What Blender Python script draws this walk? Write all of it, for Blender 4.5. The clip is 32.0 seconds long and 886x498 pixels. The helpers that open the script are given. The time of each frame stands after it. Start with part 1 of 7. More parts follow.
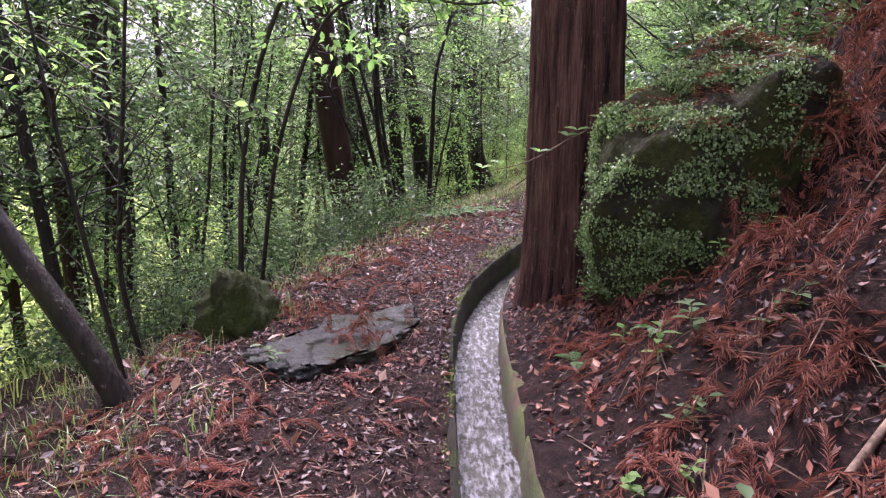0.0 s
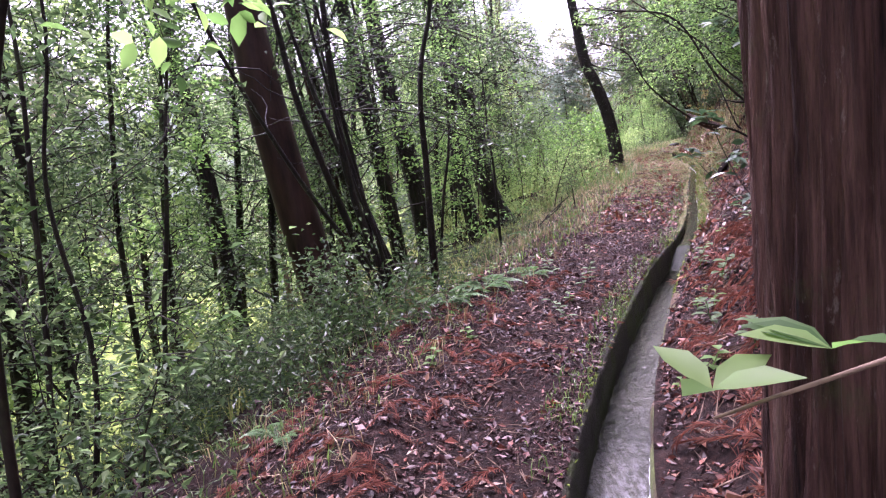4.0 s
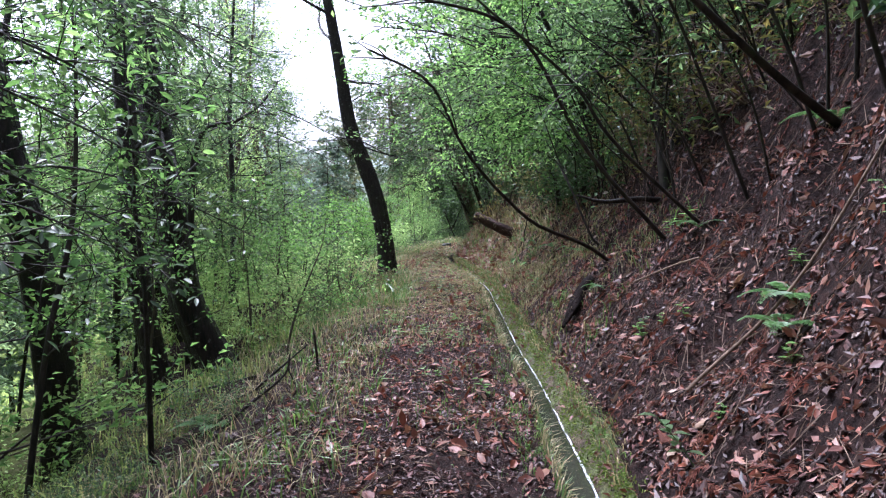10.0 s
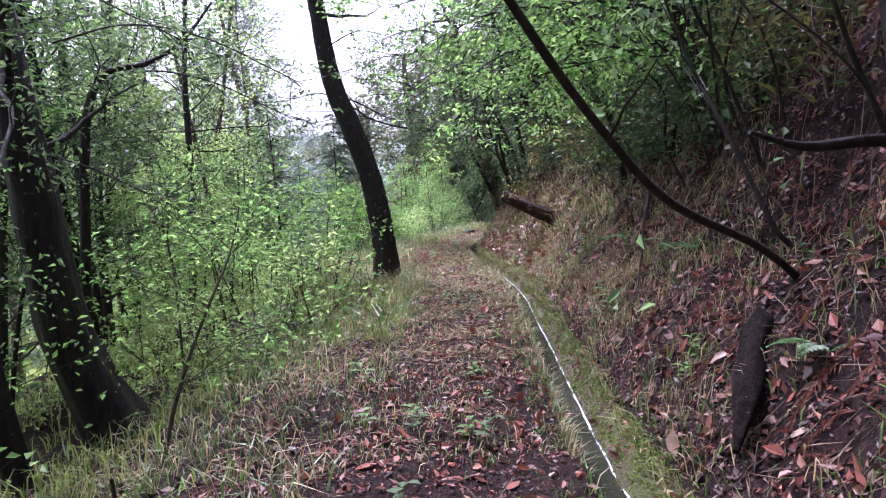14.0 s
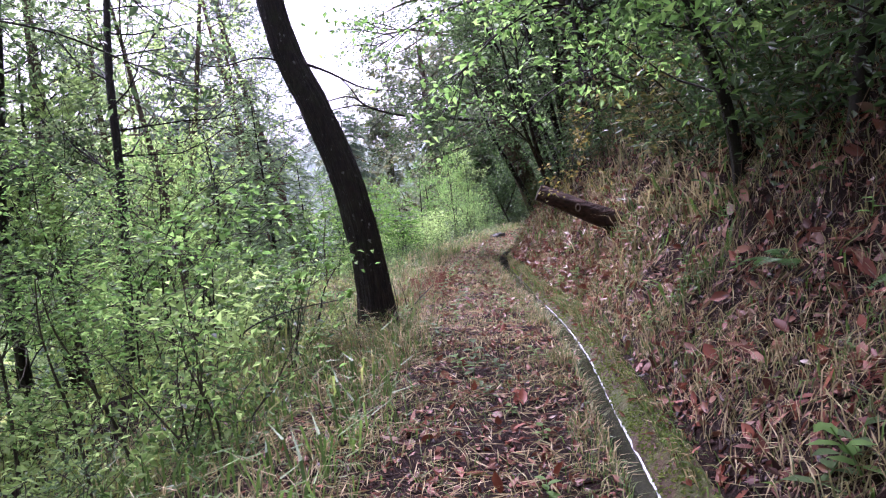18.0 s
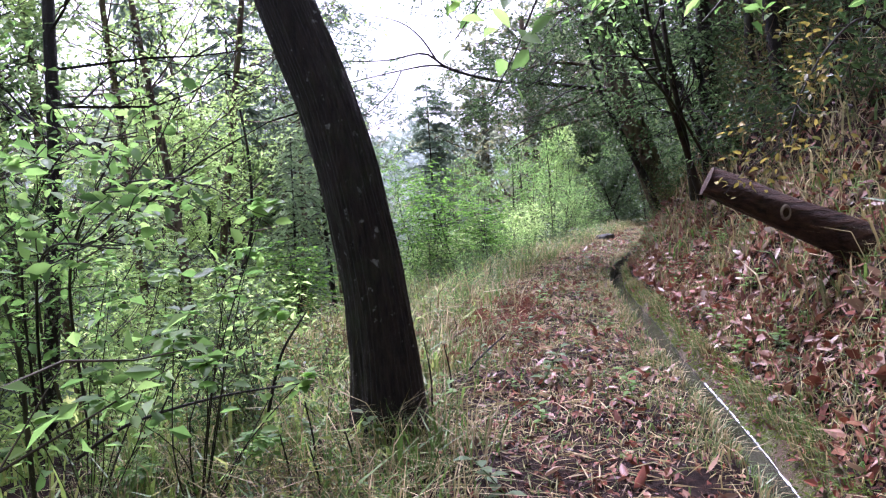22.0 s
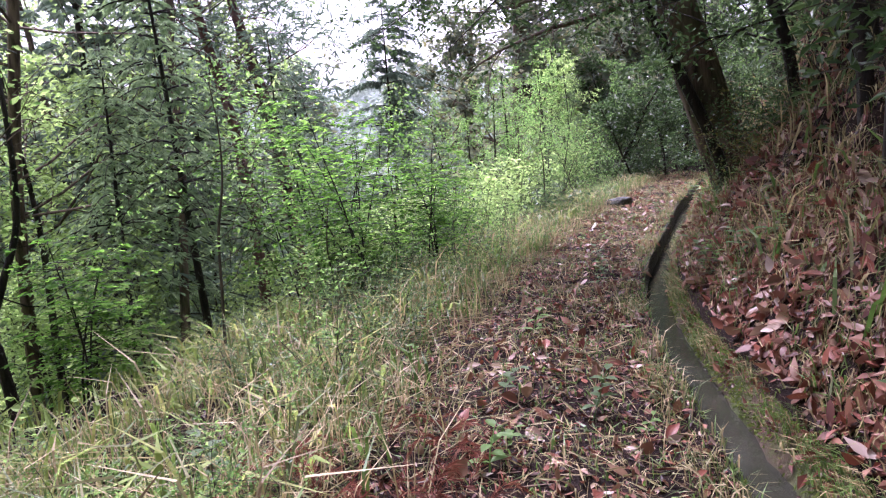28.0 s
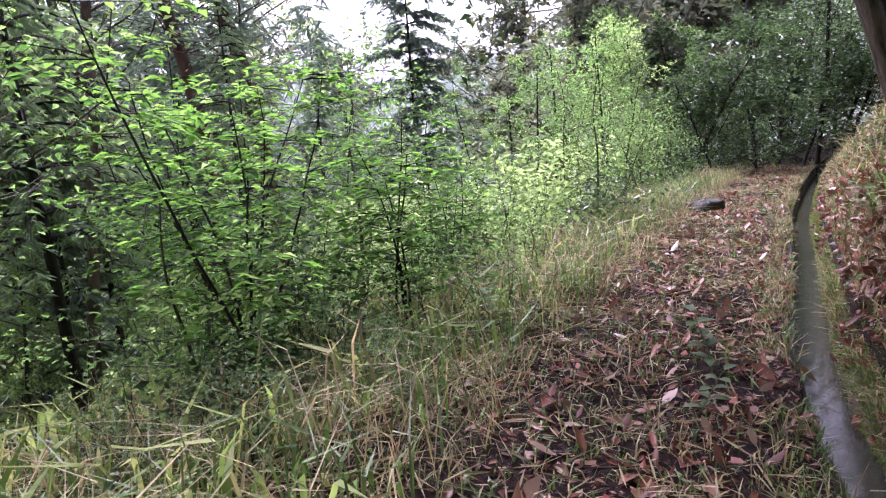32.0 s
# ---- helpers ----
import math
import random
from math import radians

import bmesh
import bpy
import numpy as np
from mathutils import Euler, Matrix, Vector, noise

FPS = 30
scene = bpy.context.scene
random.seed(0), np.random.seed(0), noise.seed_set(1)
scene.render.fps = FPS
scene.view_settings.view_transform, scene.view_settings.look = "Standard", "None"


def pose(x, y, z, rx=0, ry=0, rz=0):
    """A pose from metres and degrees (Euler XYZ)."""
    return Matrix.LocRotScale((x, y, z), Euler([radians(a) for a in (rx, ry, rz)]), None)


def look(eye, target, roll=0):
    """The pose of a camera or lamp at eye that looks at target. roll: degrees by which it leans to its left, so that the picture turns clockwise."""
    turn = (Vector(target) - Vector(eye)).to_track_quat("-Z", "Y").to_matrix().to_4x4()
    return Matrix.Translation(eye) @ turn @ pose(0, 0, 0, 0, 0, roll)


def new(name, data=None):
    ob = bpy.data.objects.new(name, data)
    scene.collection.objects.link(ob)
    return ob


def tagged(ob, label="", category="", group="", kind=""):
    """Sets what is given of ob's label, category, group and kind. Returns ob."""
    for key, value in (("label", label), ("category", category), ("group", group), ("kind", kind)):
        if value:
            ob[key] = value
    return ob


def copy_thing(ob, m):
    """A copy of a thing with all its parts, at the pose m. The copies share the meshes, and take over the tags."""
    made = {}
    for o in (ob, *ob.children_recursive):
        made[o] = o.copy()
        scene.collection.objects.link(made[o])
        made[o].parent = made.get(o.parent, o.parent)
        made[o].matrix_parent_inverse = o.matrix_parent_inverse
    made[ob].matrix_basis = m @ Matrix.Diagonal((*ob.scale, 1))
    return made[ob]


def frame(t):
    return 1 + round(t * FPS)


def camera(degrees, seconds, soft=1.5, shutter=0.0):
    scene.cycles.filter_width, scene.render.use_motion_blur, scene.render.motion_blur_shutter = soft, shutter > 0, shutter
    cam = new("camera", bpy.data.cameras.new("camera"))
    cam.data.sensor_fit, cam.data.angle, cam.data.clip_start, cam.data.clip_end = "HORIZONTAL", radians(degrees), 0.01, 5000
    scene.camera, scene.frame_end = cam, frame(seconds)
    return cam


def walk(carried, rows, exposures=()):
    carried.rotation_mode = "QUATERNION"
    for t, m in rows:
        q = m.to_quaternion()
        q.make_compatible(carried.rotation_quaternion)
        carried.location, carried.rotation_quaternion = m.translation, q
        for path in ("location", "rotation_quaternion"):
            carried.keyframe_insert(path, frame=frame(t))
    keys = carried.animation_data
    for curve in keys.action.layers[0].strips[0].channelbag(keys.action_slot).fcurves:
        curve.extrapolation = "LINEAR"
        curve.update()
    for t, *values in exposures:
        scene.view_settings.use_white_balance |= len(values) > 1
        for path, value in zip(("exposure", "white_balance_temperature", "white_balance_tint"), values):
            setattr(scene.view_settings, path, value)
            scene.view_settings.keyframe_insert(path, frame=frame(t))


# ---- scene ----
cam = camera(66.1, 32.0, soft=1.2)
PATH = [
    (0, (-0.077, 1.723, 1.465), (-0.038, 3.685, 1.081), 1.0),
    (0.5, (-0.089, 2.171, 1.455), (0.005, 4.136, 1.096), 0.3),
    (1, (-0.069, 2.744, 1.424), (0.003, 4.717, 1.102), 0.9),
    (1.5, (-0.071, 3.222, 1.384), (-0.027, 5.204, 1.114), 2.5),
    (2, (-0.101, 3.711, 1.340), (0.018, 5.693, 1.100), 0.4),
    (2.5, (-0.086, 4.263, 1.284), (-0.001, 6.241, 0.994), -2.4),
    (4.5, (0.050, 5.900, 1.430), (0.085, 7.877, 1.128), -7.5),
    (5, (0.101, 6.425, 1.390), (0.326, 8.392, 1.106), -4.7),
    (5.5, (0.123, 6.914, 1.351), (0.451, 8.870, 1.093), -3.9),
    (6, (0.232, 7.449, 1.329), (0.586, 9.399, 1.058), -3.6),
    (6.5, (0.343, 7.881, 1.286), (0.851, 9.794, 0.996), -2.4),
    (7, (0.427, 8.369, 1.367), (1.064, 10.249, 1.125), -2.6),
    (7.5, (0.586, 8.856, 1.393), (1.237, 10.742, 1.251), -4.4),
    (8, (0.712, 9.276, 1.395), (1.389, 11.154, 1.276), -2.2),
    (8.5, (0.804, 9.816, 1.459), (1.527, 11.678, 1.353), -1.7),
    (9, (1.020, 10.321, 1.427), (1.767, 12.175, 1.376), -3.3),
    (9.5, (1.205, 10.753, 1.457), (1.916, 12.622, 1.401), -2.1),
    (10, (1.369, 11.209, 1.458), (2.071, 13.079, 1.358), -1.5),
    (10.5, (1.589, 11.629, 1.411), (2.251, 13.514, 1.318), -2.9),
    (11, (1.794, 12.063, 1.392), (2.344, 13.982, 1.276), -2.1),
    (11.5, (1.924, 12.566, 1.400), (2.430, 14.496, 1.261), -2.5),
    (12, (2.139, 13.052, 1.363), (2.665, 14.978, 1.260), -3.6),
    (12.5, (2.303, 13.552, 1.357), (2.835, 15.477, 1.250), -1.9),
    (13, (2.421, 14.063, 1.412), (3.009, 15.969, 1.265), -1.2),
    (13.5, (2.599, 14.496, 1.387), (3.244, 16.384, 1.253), -2.7),
    (15.5, (3.529, 15.658, 1.469), (4.013, 17.589, 1.279), -3.3),
    (16, (3.567, 16.178, 1.487), (3.981, 18.128, 1.319), -2.7),
    (16.5, (3.671, 16.722, 1.421), (3.879, 18.707, 1.290), -6.0),
    (17, (3.803, 17.183, 1.390), (3.991, 19.168, 1.233), -6.9),
    (17.5, (3.983, 17.623, 1.434), (4.429, 19.563, 1.246), -5.0),
    (18, (4.203, 18.047, 1.430), (4.738, 19.970, 1.292), -6.0),
    (18.5, (4.375, 18.416, 1.387), (4.914, 20.339, 1.281), -4.1),
    (19, (4.561, 18.896, 1.366), (5.143, 20.808, 1.278), -4.6),
    (19.5, (4.808, 19.373, 1.309), (5.348, 21.297, 1.223), -5.9),
    (20, (4.944, 19.785, 1.281), (5.372, 21.736, 1.178), -4.7),
    (20.5, (5.022, 20.266, 1.330), (5.390, 22.230, 1.231), -3.4),
    (21, (5.130, 20.750, 1.315), (5.424, 22.727, 1.234), -4.5),
    (21.5, (5.243, 21.177, 1.381), (5.482, 23.161, 1.290), -5.1),
    (22, (5.343, 21.683, 1.411), (5.600, 23.662, 1.267), -3.8),
    (22.5, (5.454, 22.119, 1.399), (5.779, 24.086, 1.240), -3.6),
    (23, (5.578, 22.590, 1.461), (5.920, 24.553, 1.280), -3.1),
    (23.5, (5.652, 23.056, 1.496), (6.035, 25.011, 1.326), -2.9),
    (24, (5.835, 23.522, 1.492), (6.266, 25.472, 1.389), -4.3),
    (24.5, (5.994, 23.948, 1.508), (6.374, 25.910, 1.422), -4.1),
    (25, (6.114, 24.416, 1.524), (6.460, 26.378, 1.349), -3.5),
    (25.5, (6.300, 24.832, 1.507), (6.635, 26.793, 1.302), -5.0),
    (27.5, (6.904, 26.441, 1.489), (7.157, 28.405, 1.209), -3.7),
    (28, (7.010, 26.860, 1.463), (7.260, 28.821, 1.162), -4.7),
    (28.5, (7.228, 27.357, 1.375), (7.431, 29.333, 1.140), -6.4),
    (29, (7.356, 27.803, 1.345), (7.557, 29.782, 1.139), -3.8),
    (29.5, (7.449, 28.279, 1.378), (7.759, 30.247, 1.199), -3.7),
    (30, (7.593, 28.722, 1.363), (7.905, 30.687, 1.166), -4.9),
    (30.5, (7.646, 29.122, 1.328), (7.739, 31.105, 1.087), -4.1),
    (31, (7.728, 29.502, 1.338), (7.750, 31.484, 1.068), -4.0),
    (31.5, (7.910, 29.915, 1.275), (7.936, 31.893, 0.984), -4.6),
    (32, (8.071, 30.303, 1.232), (8.159, 32.276, 0.919), -4.1),
]
walk(cam, [(t, look(eye, target, roll)) for t, eye, target, roll in PATH], exposures=[(0, 2.8, 6000, 44), (2.5, 2.85, 5850, 52), (5, 2.72, 5760, 53), (7, 2.6, 5580, 44), (9, 2.3, 5480, 23), (11, 2.33, 5380, 28), (13, 2.53, 5440, 37), (16, 2.5, 5480, 48), (20, 2.47, 5600, 45), (23, 2.6, 5480, 41), (25, 2.58, 5630, 42), (30, 2.55, 5700, 46), (32, 2.48, 5720, 46)])

# ---- world and light: bright overcast sky ----
world = bpy.data.worlds.new("overcast_sky")
scene.world = world
world.use_nodes = True
wn, wl = world.node_tree.nodes, world.node_tree.links
sky = wn.new("ShaderNodeTexSky")
sky.sky_type, sky.sun_disc = "NISHITA", False
sky.sun_elevation, sky.sun_rotation = radians(62), radians(-18)
sky.air_density, sky.dust_density = 1.0, 6.0
grey = wn.new("ShaderNodeHueSaturation")
grey.inputs["Saturation"].default_value = 0.22
wl.new(sky.outputs["Color"], grey.inputs["Color"])
wl.new(grey.outputs["Color"], wn["Background"].inputs["Color"])
wn["Background"].inputs["Strength"].default_value = 0.085
sun = new("sun", bpy.data.lights.new("sun", "SUN"))
sun.data.energy, sun.data.angle, sun.data.color = 1.5, radians(25), (1.0, 0.97, 0.92)
sun.matrix_world = look((0, 0, 60), (9, -27, 4))

rng = np.random.default_rng(7)


# ---- materials ----
def material(name, rough=0.8, spec=0.3):
    m = bpy.data.materials.new(name)
    m.use_nodes = True
    b = m.node_tree.nodes["Principled BSDF"]
    b.inputs["Roughness"].default_value = rough
    b.inputs["Specular IOR Level"].default_value = spec
    return m, m.node_tree.nodes, m.node_tree.links, b


def ramp(nodes, stops):
    r = nodes.new("ShaderNodeValToRGB")
    els = r.color_ramp.elements
    while len(els) < len(stops):
        els.new(0.5)
    for e, (p, c) in zip(els, stops):
        e.position, e.color = p, (*c, 1)
    return r


def texture(nodes, links, scale, detail=6, rough=0.6, stretch=(1, 1, 1), coords="Object"):
    co = nodes.new("ShaderNodeTexCoord")
    mp = nodes.new("ShaderNodeMapping")
    mp.inputs["Scale"].default_value = stretch
    nz = nodes.new("ShaderNodeTexNoise")
    nz.inputs["Scale"].default_value, nz.inputs["Detail"].default_value, nz.inputs["Roughness"].default_value = scale, detail, rough
    links.new(co.outputs[coords], mp.inputs["Vector"])
    links.new(mp.outputs["Vector"], nz.inputs["Vector"])
    return nz


def bump(nodes, links, height, b, strength=0.5, distance=0.02):
    bp = nodes.new("ShaderNodeBump")
    bp.inputs["Strength"].default_value, bp.inputs["Distance"].default_value = strength, distance
    links.new(height, bp.inputs["Height"])
    links.new(bp.outputs["Normal"], b.inputs["Normal"])
    return bp


def mix(nodes, links, fac, a, b):
    mx = nodes.new("ShaderNodeMix")
    mx.data_type = "RGBA"
    for sock, v in ((mx.inputs["Factor"], fac), (mx.inputs["A"], a), (mx.inputs["B"], b)):
        if isinstance(v, bpy.types.NodeSocket):
            links.new(v, sock)
        elif isinstance(v, tuple):
            sock.default_value = (*v, 1)
        else:
            sock.default_value = v
    return mx.outputs["Result"]


def leaf_material(name, cols, rough=0.45, thin=0.45, glow=1.5, spec=0.5):
    """Thin leaves: each leaf takes its own shade, and light passes through it."""
    cols = [tuple(0.86 * v + 0.14 * sum(c) / 3 for v in c) if c[1] > c[0] else c for c in cols]
    m, n, l, b = material(name, rough, spec)
    geo = n.new("ShaderNodeNewGeometry")
    r = ramp(n, [(i / max(len(cols) - 1, 1), c) for i, c in enumerate(cols)])
    l.new(geo.outputs["Random Per Island"], r.inputs["Fac"])
    nz = texture(n, l, 1.3, 3)
    vary = ramp(n, [(0.3, (0.75, 0.78, 0.7)), (0.7, (1.15, 1.12, 1.1))])
    l.new(nz.outputs["Fac"], vary.inputs["Fac"])
    mul = n.new("ShaderNodeMix")
    mul.data_type, mul.blend_type = "RGBA", "MULTIPLY"
    mul.inputs["Factor"].default_value = 1
    l.new(r.outputs["Color"], mul.inputs["A"])
    l.new(vary.outputs["Color"], mul.inputs["B"])
    l.new(mul.outputs["Result"], b.inputs["Base Color"])
    if thin > 0:
        tr = n.new("ShaderNodeBsdfTranslucent")
        br = n.new("ShaderNodeMix")
        br.data_type, br.blend_type = "RGBA", "MULTIPLY"
        br.inputs["Factor"].default_value = 1
        br.inputs["B"].default_value = (glow, glow * 1.0, glow * 0.85, 1)
        l.new(mul.outputs["Result"], br.inputs["A"])
        l.new(br.outputs["Result"], tr.inputs["Color"])
        mx = n.new("ShaderNodeMixShader")
        mx.inputs["Fac"].default_value = thin
        l.new(b.outputs["BSDF"], mx.inputs[1])
        l.new(tr.outputs["BSDF"], mx.inputs[2])
        l.new(mx.outputs["Shader"], n["Material Output"].inputs["Surface"])
    return m


def bark_material(name, dark, light, scale=9, stretch=(1, 1, 0.16), rough=0.75, depth=0.02, spec=0.3, moss=0.0, lichen=0.0):
    m, n, l, b = material(name, rough, spec)
    nz = texture(n, l, scale, 8, 0.65, stretch)
    r = ramp(n, [(0.34, dark), (0.5, tuple((p + q) / 2 for p, q in zip(dark, light))), (0.68, light)])
    l.new(nz.outputs["Fac"], r.inputs["Fac"])
    col = r.outputs["Color"]
    if lichen:
        n2 = texture(n, l, 14, 5, 0.7)
        k = ramp(n, [(0.62, (0, 0, 0)), (0.68, (lichen, lichen, lichen))])
        l.new(n2.outputs["Fac"], k.inputs["Fac"])
        col = mix(n, l, k.outputs["Color"], col, (0.42, 0.43, 0.38))
    if moss:
        n3 = texture(n, l, 2.2, 7, 0.7)
        k = ramp(n, [(0.5, (0, 0, 0)), (0.66, (moss, moss, moss))])
        l.new(n3.outputs["Fac"], k.inputs["Fac"])
        col = mix(n, l, k.outputs["Color"], col, (0.06, 0.10, 0.025))
    l.new(col, b.inputs["Base Color"])
    bump(n, l, nz.outputs["Fac"], b, 0.9, depth)
    return m


def cedar_bark():
    """Long fibrous strips, dark furrows, pale weathered flakes and a little moss."""
    m, n, l, b = material("cedar_bark", 0.85, 0.2)
    strips = texture(n, l, 15, 7, 0.6, (1, 1, 0.10))
    fibre = texture(n, l, 90, 6, 0.7, (1, 1, 0.06))
    flake = texture(n, l, 34, 8, 0.75, (1, 1, 0.3))
    base = ramp(n, [(0.34, (0.010, 0.005, 0.004)), (0.44, (0.065, 0.030, 0.023)), (0.62, (0.13, 0.068, 0.052)), (0.75, (0.20, 0.125, 0.10))])
    l.new(strips.outputs["Fac"], base.inputs["Fac"])
    shade = ramp(n, [(0.35, (0.5, 0.48, 0.47)), (0.65, (1.3, 1.3, 1.3))])
    l.new(fibre.outputs["Fac"], shade.inputs["Fac"])
    mul = n.new("ShaderNodeMix")
    mul.data_type, mul.blend_type = "RGBA", "MULTIPLY"
    mul.inputs["Factor"].default_value = 1
    l.new(base.outputs["Color"], mul.inputs["A"])
    l.new(shade.outputs["Color"], mul.inputs["B"])
    pale = ramp(n, [(0.60, (0, 0, 0)), (0.68, (0.75, 0.75, 0.75))])
    l.new(flake.outputs["Fac"], pale.inputs["Fac"])
    col = mix(n, l, pale.outputs["Color"], mul.outputs["Result"], (0.26, 0.21, 0.18))
    patch = texture(n, l, 3.0, 7, 0.75)
    green = ramp(n, [(0.58, (0, 0, 0)), (0.72, (0.5, 0.5, 0.5))])
    l.new(patch.outputs["Fac"], green.inputs["Fac"])
    l.new(mix(n, l, green.outputs["Color"], col, (0.07, 0.09, 0.03)), b.inputs["Base Color"])
    add = n.new("ShaderNodeMath")
    add.operation = "MULTIPLY_ADD"
    add.inputs[1].default_value = 0.3
    l.new(fibre.outputs["Fac"], add.inputs[0])
    l.new(strips.outputs["Fac"], add.inputs[2])
    bump(n, l, add.outputs["Value"], b, 1.0, 0.09)
    return m


def ground_material():
    m, n, l, b = material("forest_soil", 0.92, 0.15)
    big = texture(n, l, 0.6, 5)
    fine = texture(n, l, 16, 10, 0.78)
    r = ramp(n, [(0.3, (0.005, 0.003, 0.0025)), (0.48, (0.018, 0.010, 0.008)), (0.6, (0.042, 0.022, 0.017)), (0.72, (0.09, 0.055, 0.042))])
    l.new(fine.outputs["Fac"], r.inputs["Fac"])
    # meadow grass where the valley floor lies open
    co = n.new("ShaderNodeNewGeometry")
    sep = n.new("ShaderNodeSeparateXYZ")
    l.new(co.outputs["Position"], sep.inputs["Vector"])
    low = n.new("ShaderNodeMapRange")
    low.inputs["From Min"].default_value, low.inputs["From Max"].default_value = -1.3, -3.2
    l.new(sep.outputs["Z"], low.inputs["Value"])
    g = ramp(n, [(0.35, (0.10, 0.17, 0.03)), (0.6, (0.26, 0.33, 0.08)), (0.75, (0.42, 0.40, 0.16))])
    l.new(big.outputs["Fac"], g.inputs["Fac"])
    l.new(mix(n, l, low.outputs["Result"], r.outputs["Color"], g.outputs["Color"]), b.inputs["Base Color"])
    bump(n, l, fine.outputs["Fac"], b, 1.0, 0.07)
    return m


def rock_material(name, a, c, moss, lo=0.42, hi=0.56, spec=0.4):
    m, n, l, b = material(name, 0.6, spec)
    nz = texture(n, l, 6, 9, 0.65)
    r = ramp(n, [(0.3, a), (0.7, c)])
    l.new(nz.outputs["Fac"], r.inputs["Fac"])
    n2 = texture(n, l, 2.4, 8, 0.7)
    k = ramp(n, [(lo, (0, 0, 0)), (hi, (1, 1, 1))])
    l.new(n2.outputs["Fac"], k.inputs["Fac"])
    n4 = texture(n, l, 60, 4, 0.7)
    mc = ramp(n, [(0.3, tuple(v * 0.5 for v in moss)), (0.7, tuple(v * 1.5 for v in moss))])
    l.new(n4.outputs["Fac"], mc.inputs["Fac"])
    l.new(mix(n, l, k.outputs["Color"], r.outputs["Color"], mc.outputs["Color"]), b.inputs["Base Color"])
    n3 = texture(n, l, 14, 10, 0.75)
    bump(n, l, n3.outputs["Fac"], b, 1.0, 0.07)
    return m


def water_material():
    m, n, l, b = material("running_water", 0.04, 0.5)
    b.inputs["IOR"].default_value = 1.33
    nz = texture(n, l, 1.4, 4)
    r = ramp(n, [(0.35, (0.016, 0.018, 0.012)), (0.65, (0.035, 0.036, 0.026))])
    l.new(nz.outputs["Fac"], r.inputs["Fac"])
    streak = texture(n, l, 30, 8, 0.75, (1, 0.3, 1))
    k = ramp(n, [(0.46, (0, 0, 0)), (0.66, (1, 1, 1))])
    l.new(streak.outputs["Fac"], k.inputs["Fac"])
    n2 = texture(n, l, 26, 5, 0.65, (1, 0.42, 1))
    bp = bump(n, l, n2.outputs["Fac"], b, 0.55, 0.03)
    # rapids in the first stretch, calm water further on
    geo = n.new("ShaderNodeNewGeometry")
    sep = n.new("ShaderNodeSeparateXYZ")
    calm = n.new("ShaderNodeMapRange")
    calm.inputs["From Min"].default_value, calm.inputs["From Max"].default_value = 10.5, 13.5
    calm.inputs["To Min"].default_value, calm.inputs["To Max"].default_value = 0.7, 0.10
    l.new(geo.outputs["Position"], sep.inputs["Vector"])
    l.new(sep.outputs["Y"], calm.inputs["Value"])
    l.new(calm.outputs["Result"], bp.inputs["Strength"])
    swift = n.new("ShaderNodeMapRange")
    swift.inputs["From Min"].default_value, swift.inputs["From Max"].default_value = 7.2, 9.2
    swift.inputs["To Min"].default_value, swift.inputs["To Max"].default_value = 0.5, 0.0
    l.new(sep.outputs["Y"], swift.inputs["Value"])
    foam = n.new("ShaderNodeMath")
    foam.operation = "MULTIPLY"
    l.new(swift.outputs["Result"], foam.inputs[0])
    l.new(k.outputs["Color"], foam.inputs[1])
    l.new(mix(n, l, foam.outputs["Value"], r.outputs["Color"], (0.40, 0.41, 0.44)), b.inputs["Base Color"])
    return m


def plain_material(name, a, c, scale=12, rough=0.7, spec=0.3, depth=0.01):
    m, n, l, b = material(name, rough, spec)
    nz = texture(n, l, scale, 7, 0.65)
    r = ramp(n, [(0.32, a), (0.7, c)])
    l.new(nz.outputs["Fac"], r.inputs["Fac"])
    l.new(r.outputs["Color"], b.inputs["Base Color"])
    bump(n, l, nz.outputs["Fac"], b, 0.6, depth)
    return m


SOIL = ground_material()
CONCRETE = rock_material("old_wet_concrete", (0.010, 0.009, 0.007), (0.038, 0.034, 0.026), (0.03, 0.045, 0.010), 0.48, 0.60, 0.12)
MOSS_WALL = rock_material("mossy_concrete", (0.045, 0.028, 0.016), (0.14, 0.085, 0.045), (0.09, 0.12, 0.025), 0.44, 0.58)
BOULDER_ROCK = rock_material("mossy_boulder", (0.006, 0.005, 0.004), (0.05, 0.044, 0.034), (0.040, 0.046, 0.012), 0.40, 0.56, 0.15)
SLAB_ROCK = rock_material("grey_slab", (0.014, 0.014, 0.012), (0.085, 0.09, 0.082), (0.025, 0.03, 0.01), 0.46, 0.58)
STONE_MOSS = rock_material("moss_stone", (0.010, 0.009, 0.006), (0.04, 0.036, 0.022), (0.035, 0.05, 0.010), 0.36, 0.48, 0.15)
WATER = water_material()
WHITE_LINE = plain_material("white_water_line", (0.28, 0.31, 0.33), (0.58, 0.6, 0.63), 40, 0.3, 0.5)
CEDAR_BARK = cedar_bark()
BROWN_BARK = bark_material("smooth_brown_bark", (0.014, 0.007, 0.005), (0.055, 0.027, 0.018), 8, (1, 1, 0.2), 0.6, 0.008, 0.25)
WET_BARK = bark_material("wet_black_bark", (0.002, 0.0017, 0.0016), (0.024, 0.015, 0.011), 20, (1, 1, 0.2), 0.55, 0.06, 0.3, 0.15, 0.25)
THIN_BARK = bark_material("dark_sapling_bark", (0.006, 0.005, 0.004), (0.04, 0.03, 0.023), 14, (1, 1, 0.3), 0.7, 0.01, 0.25, 0.35)
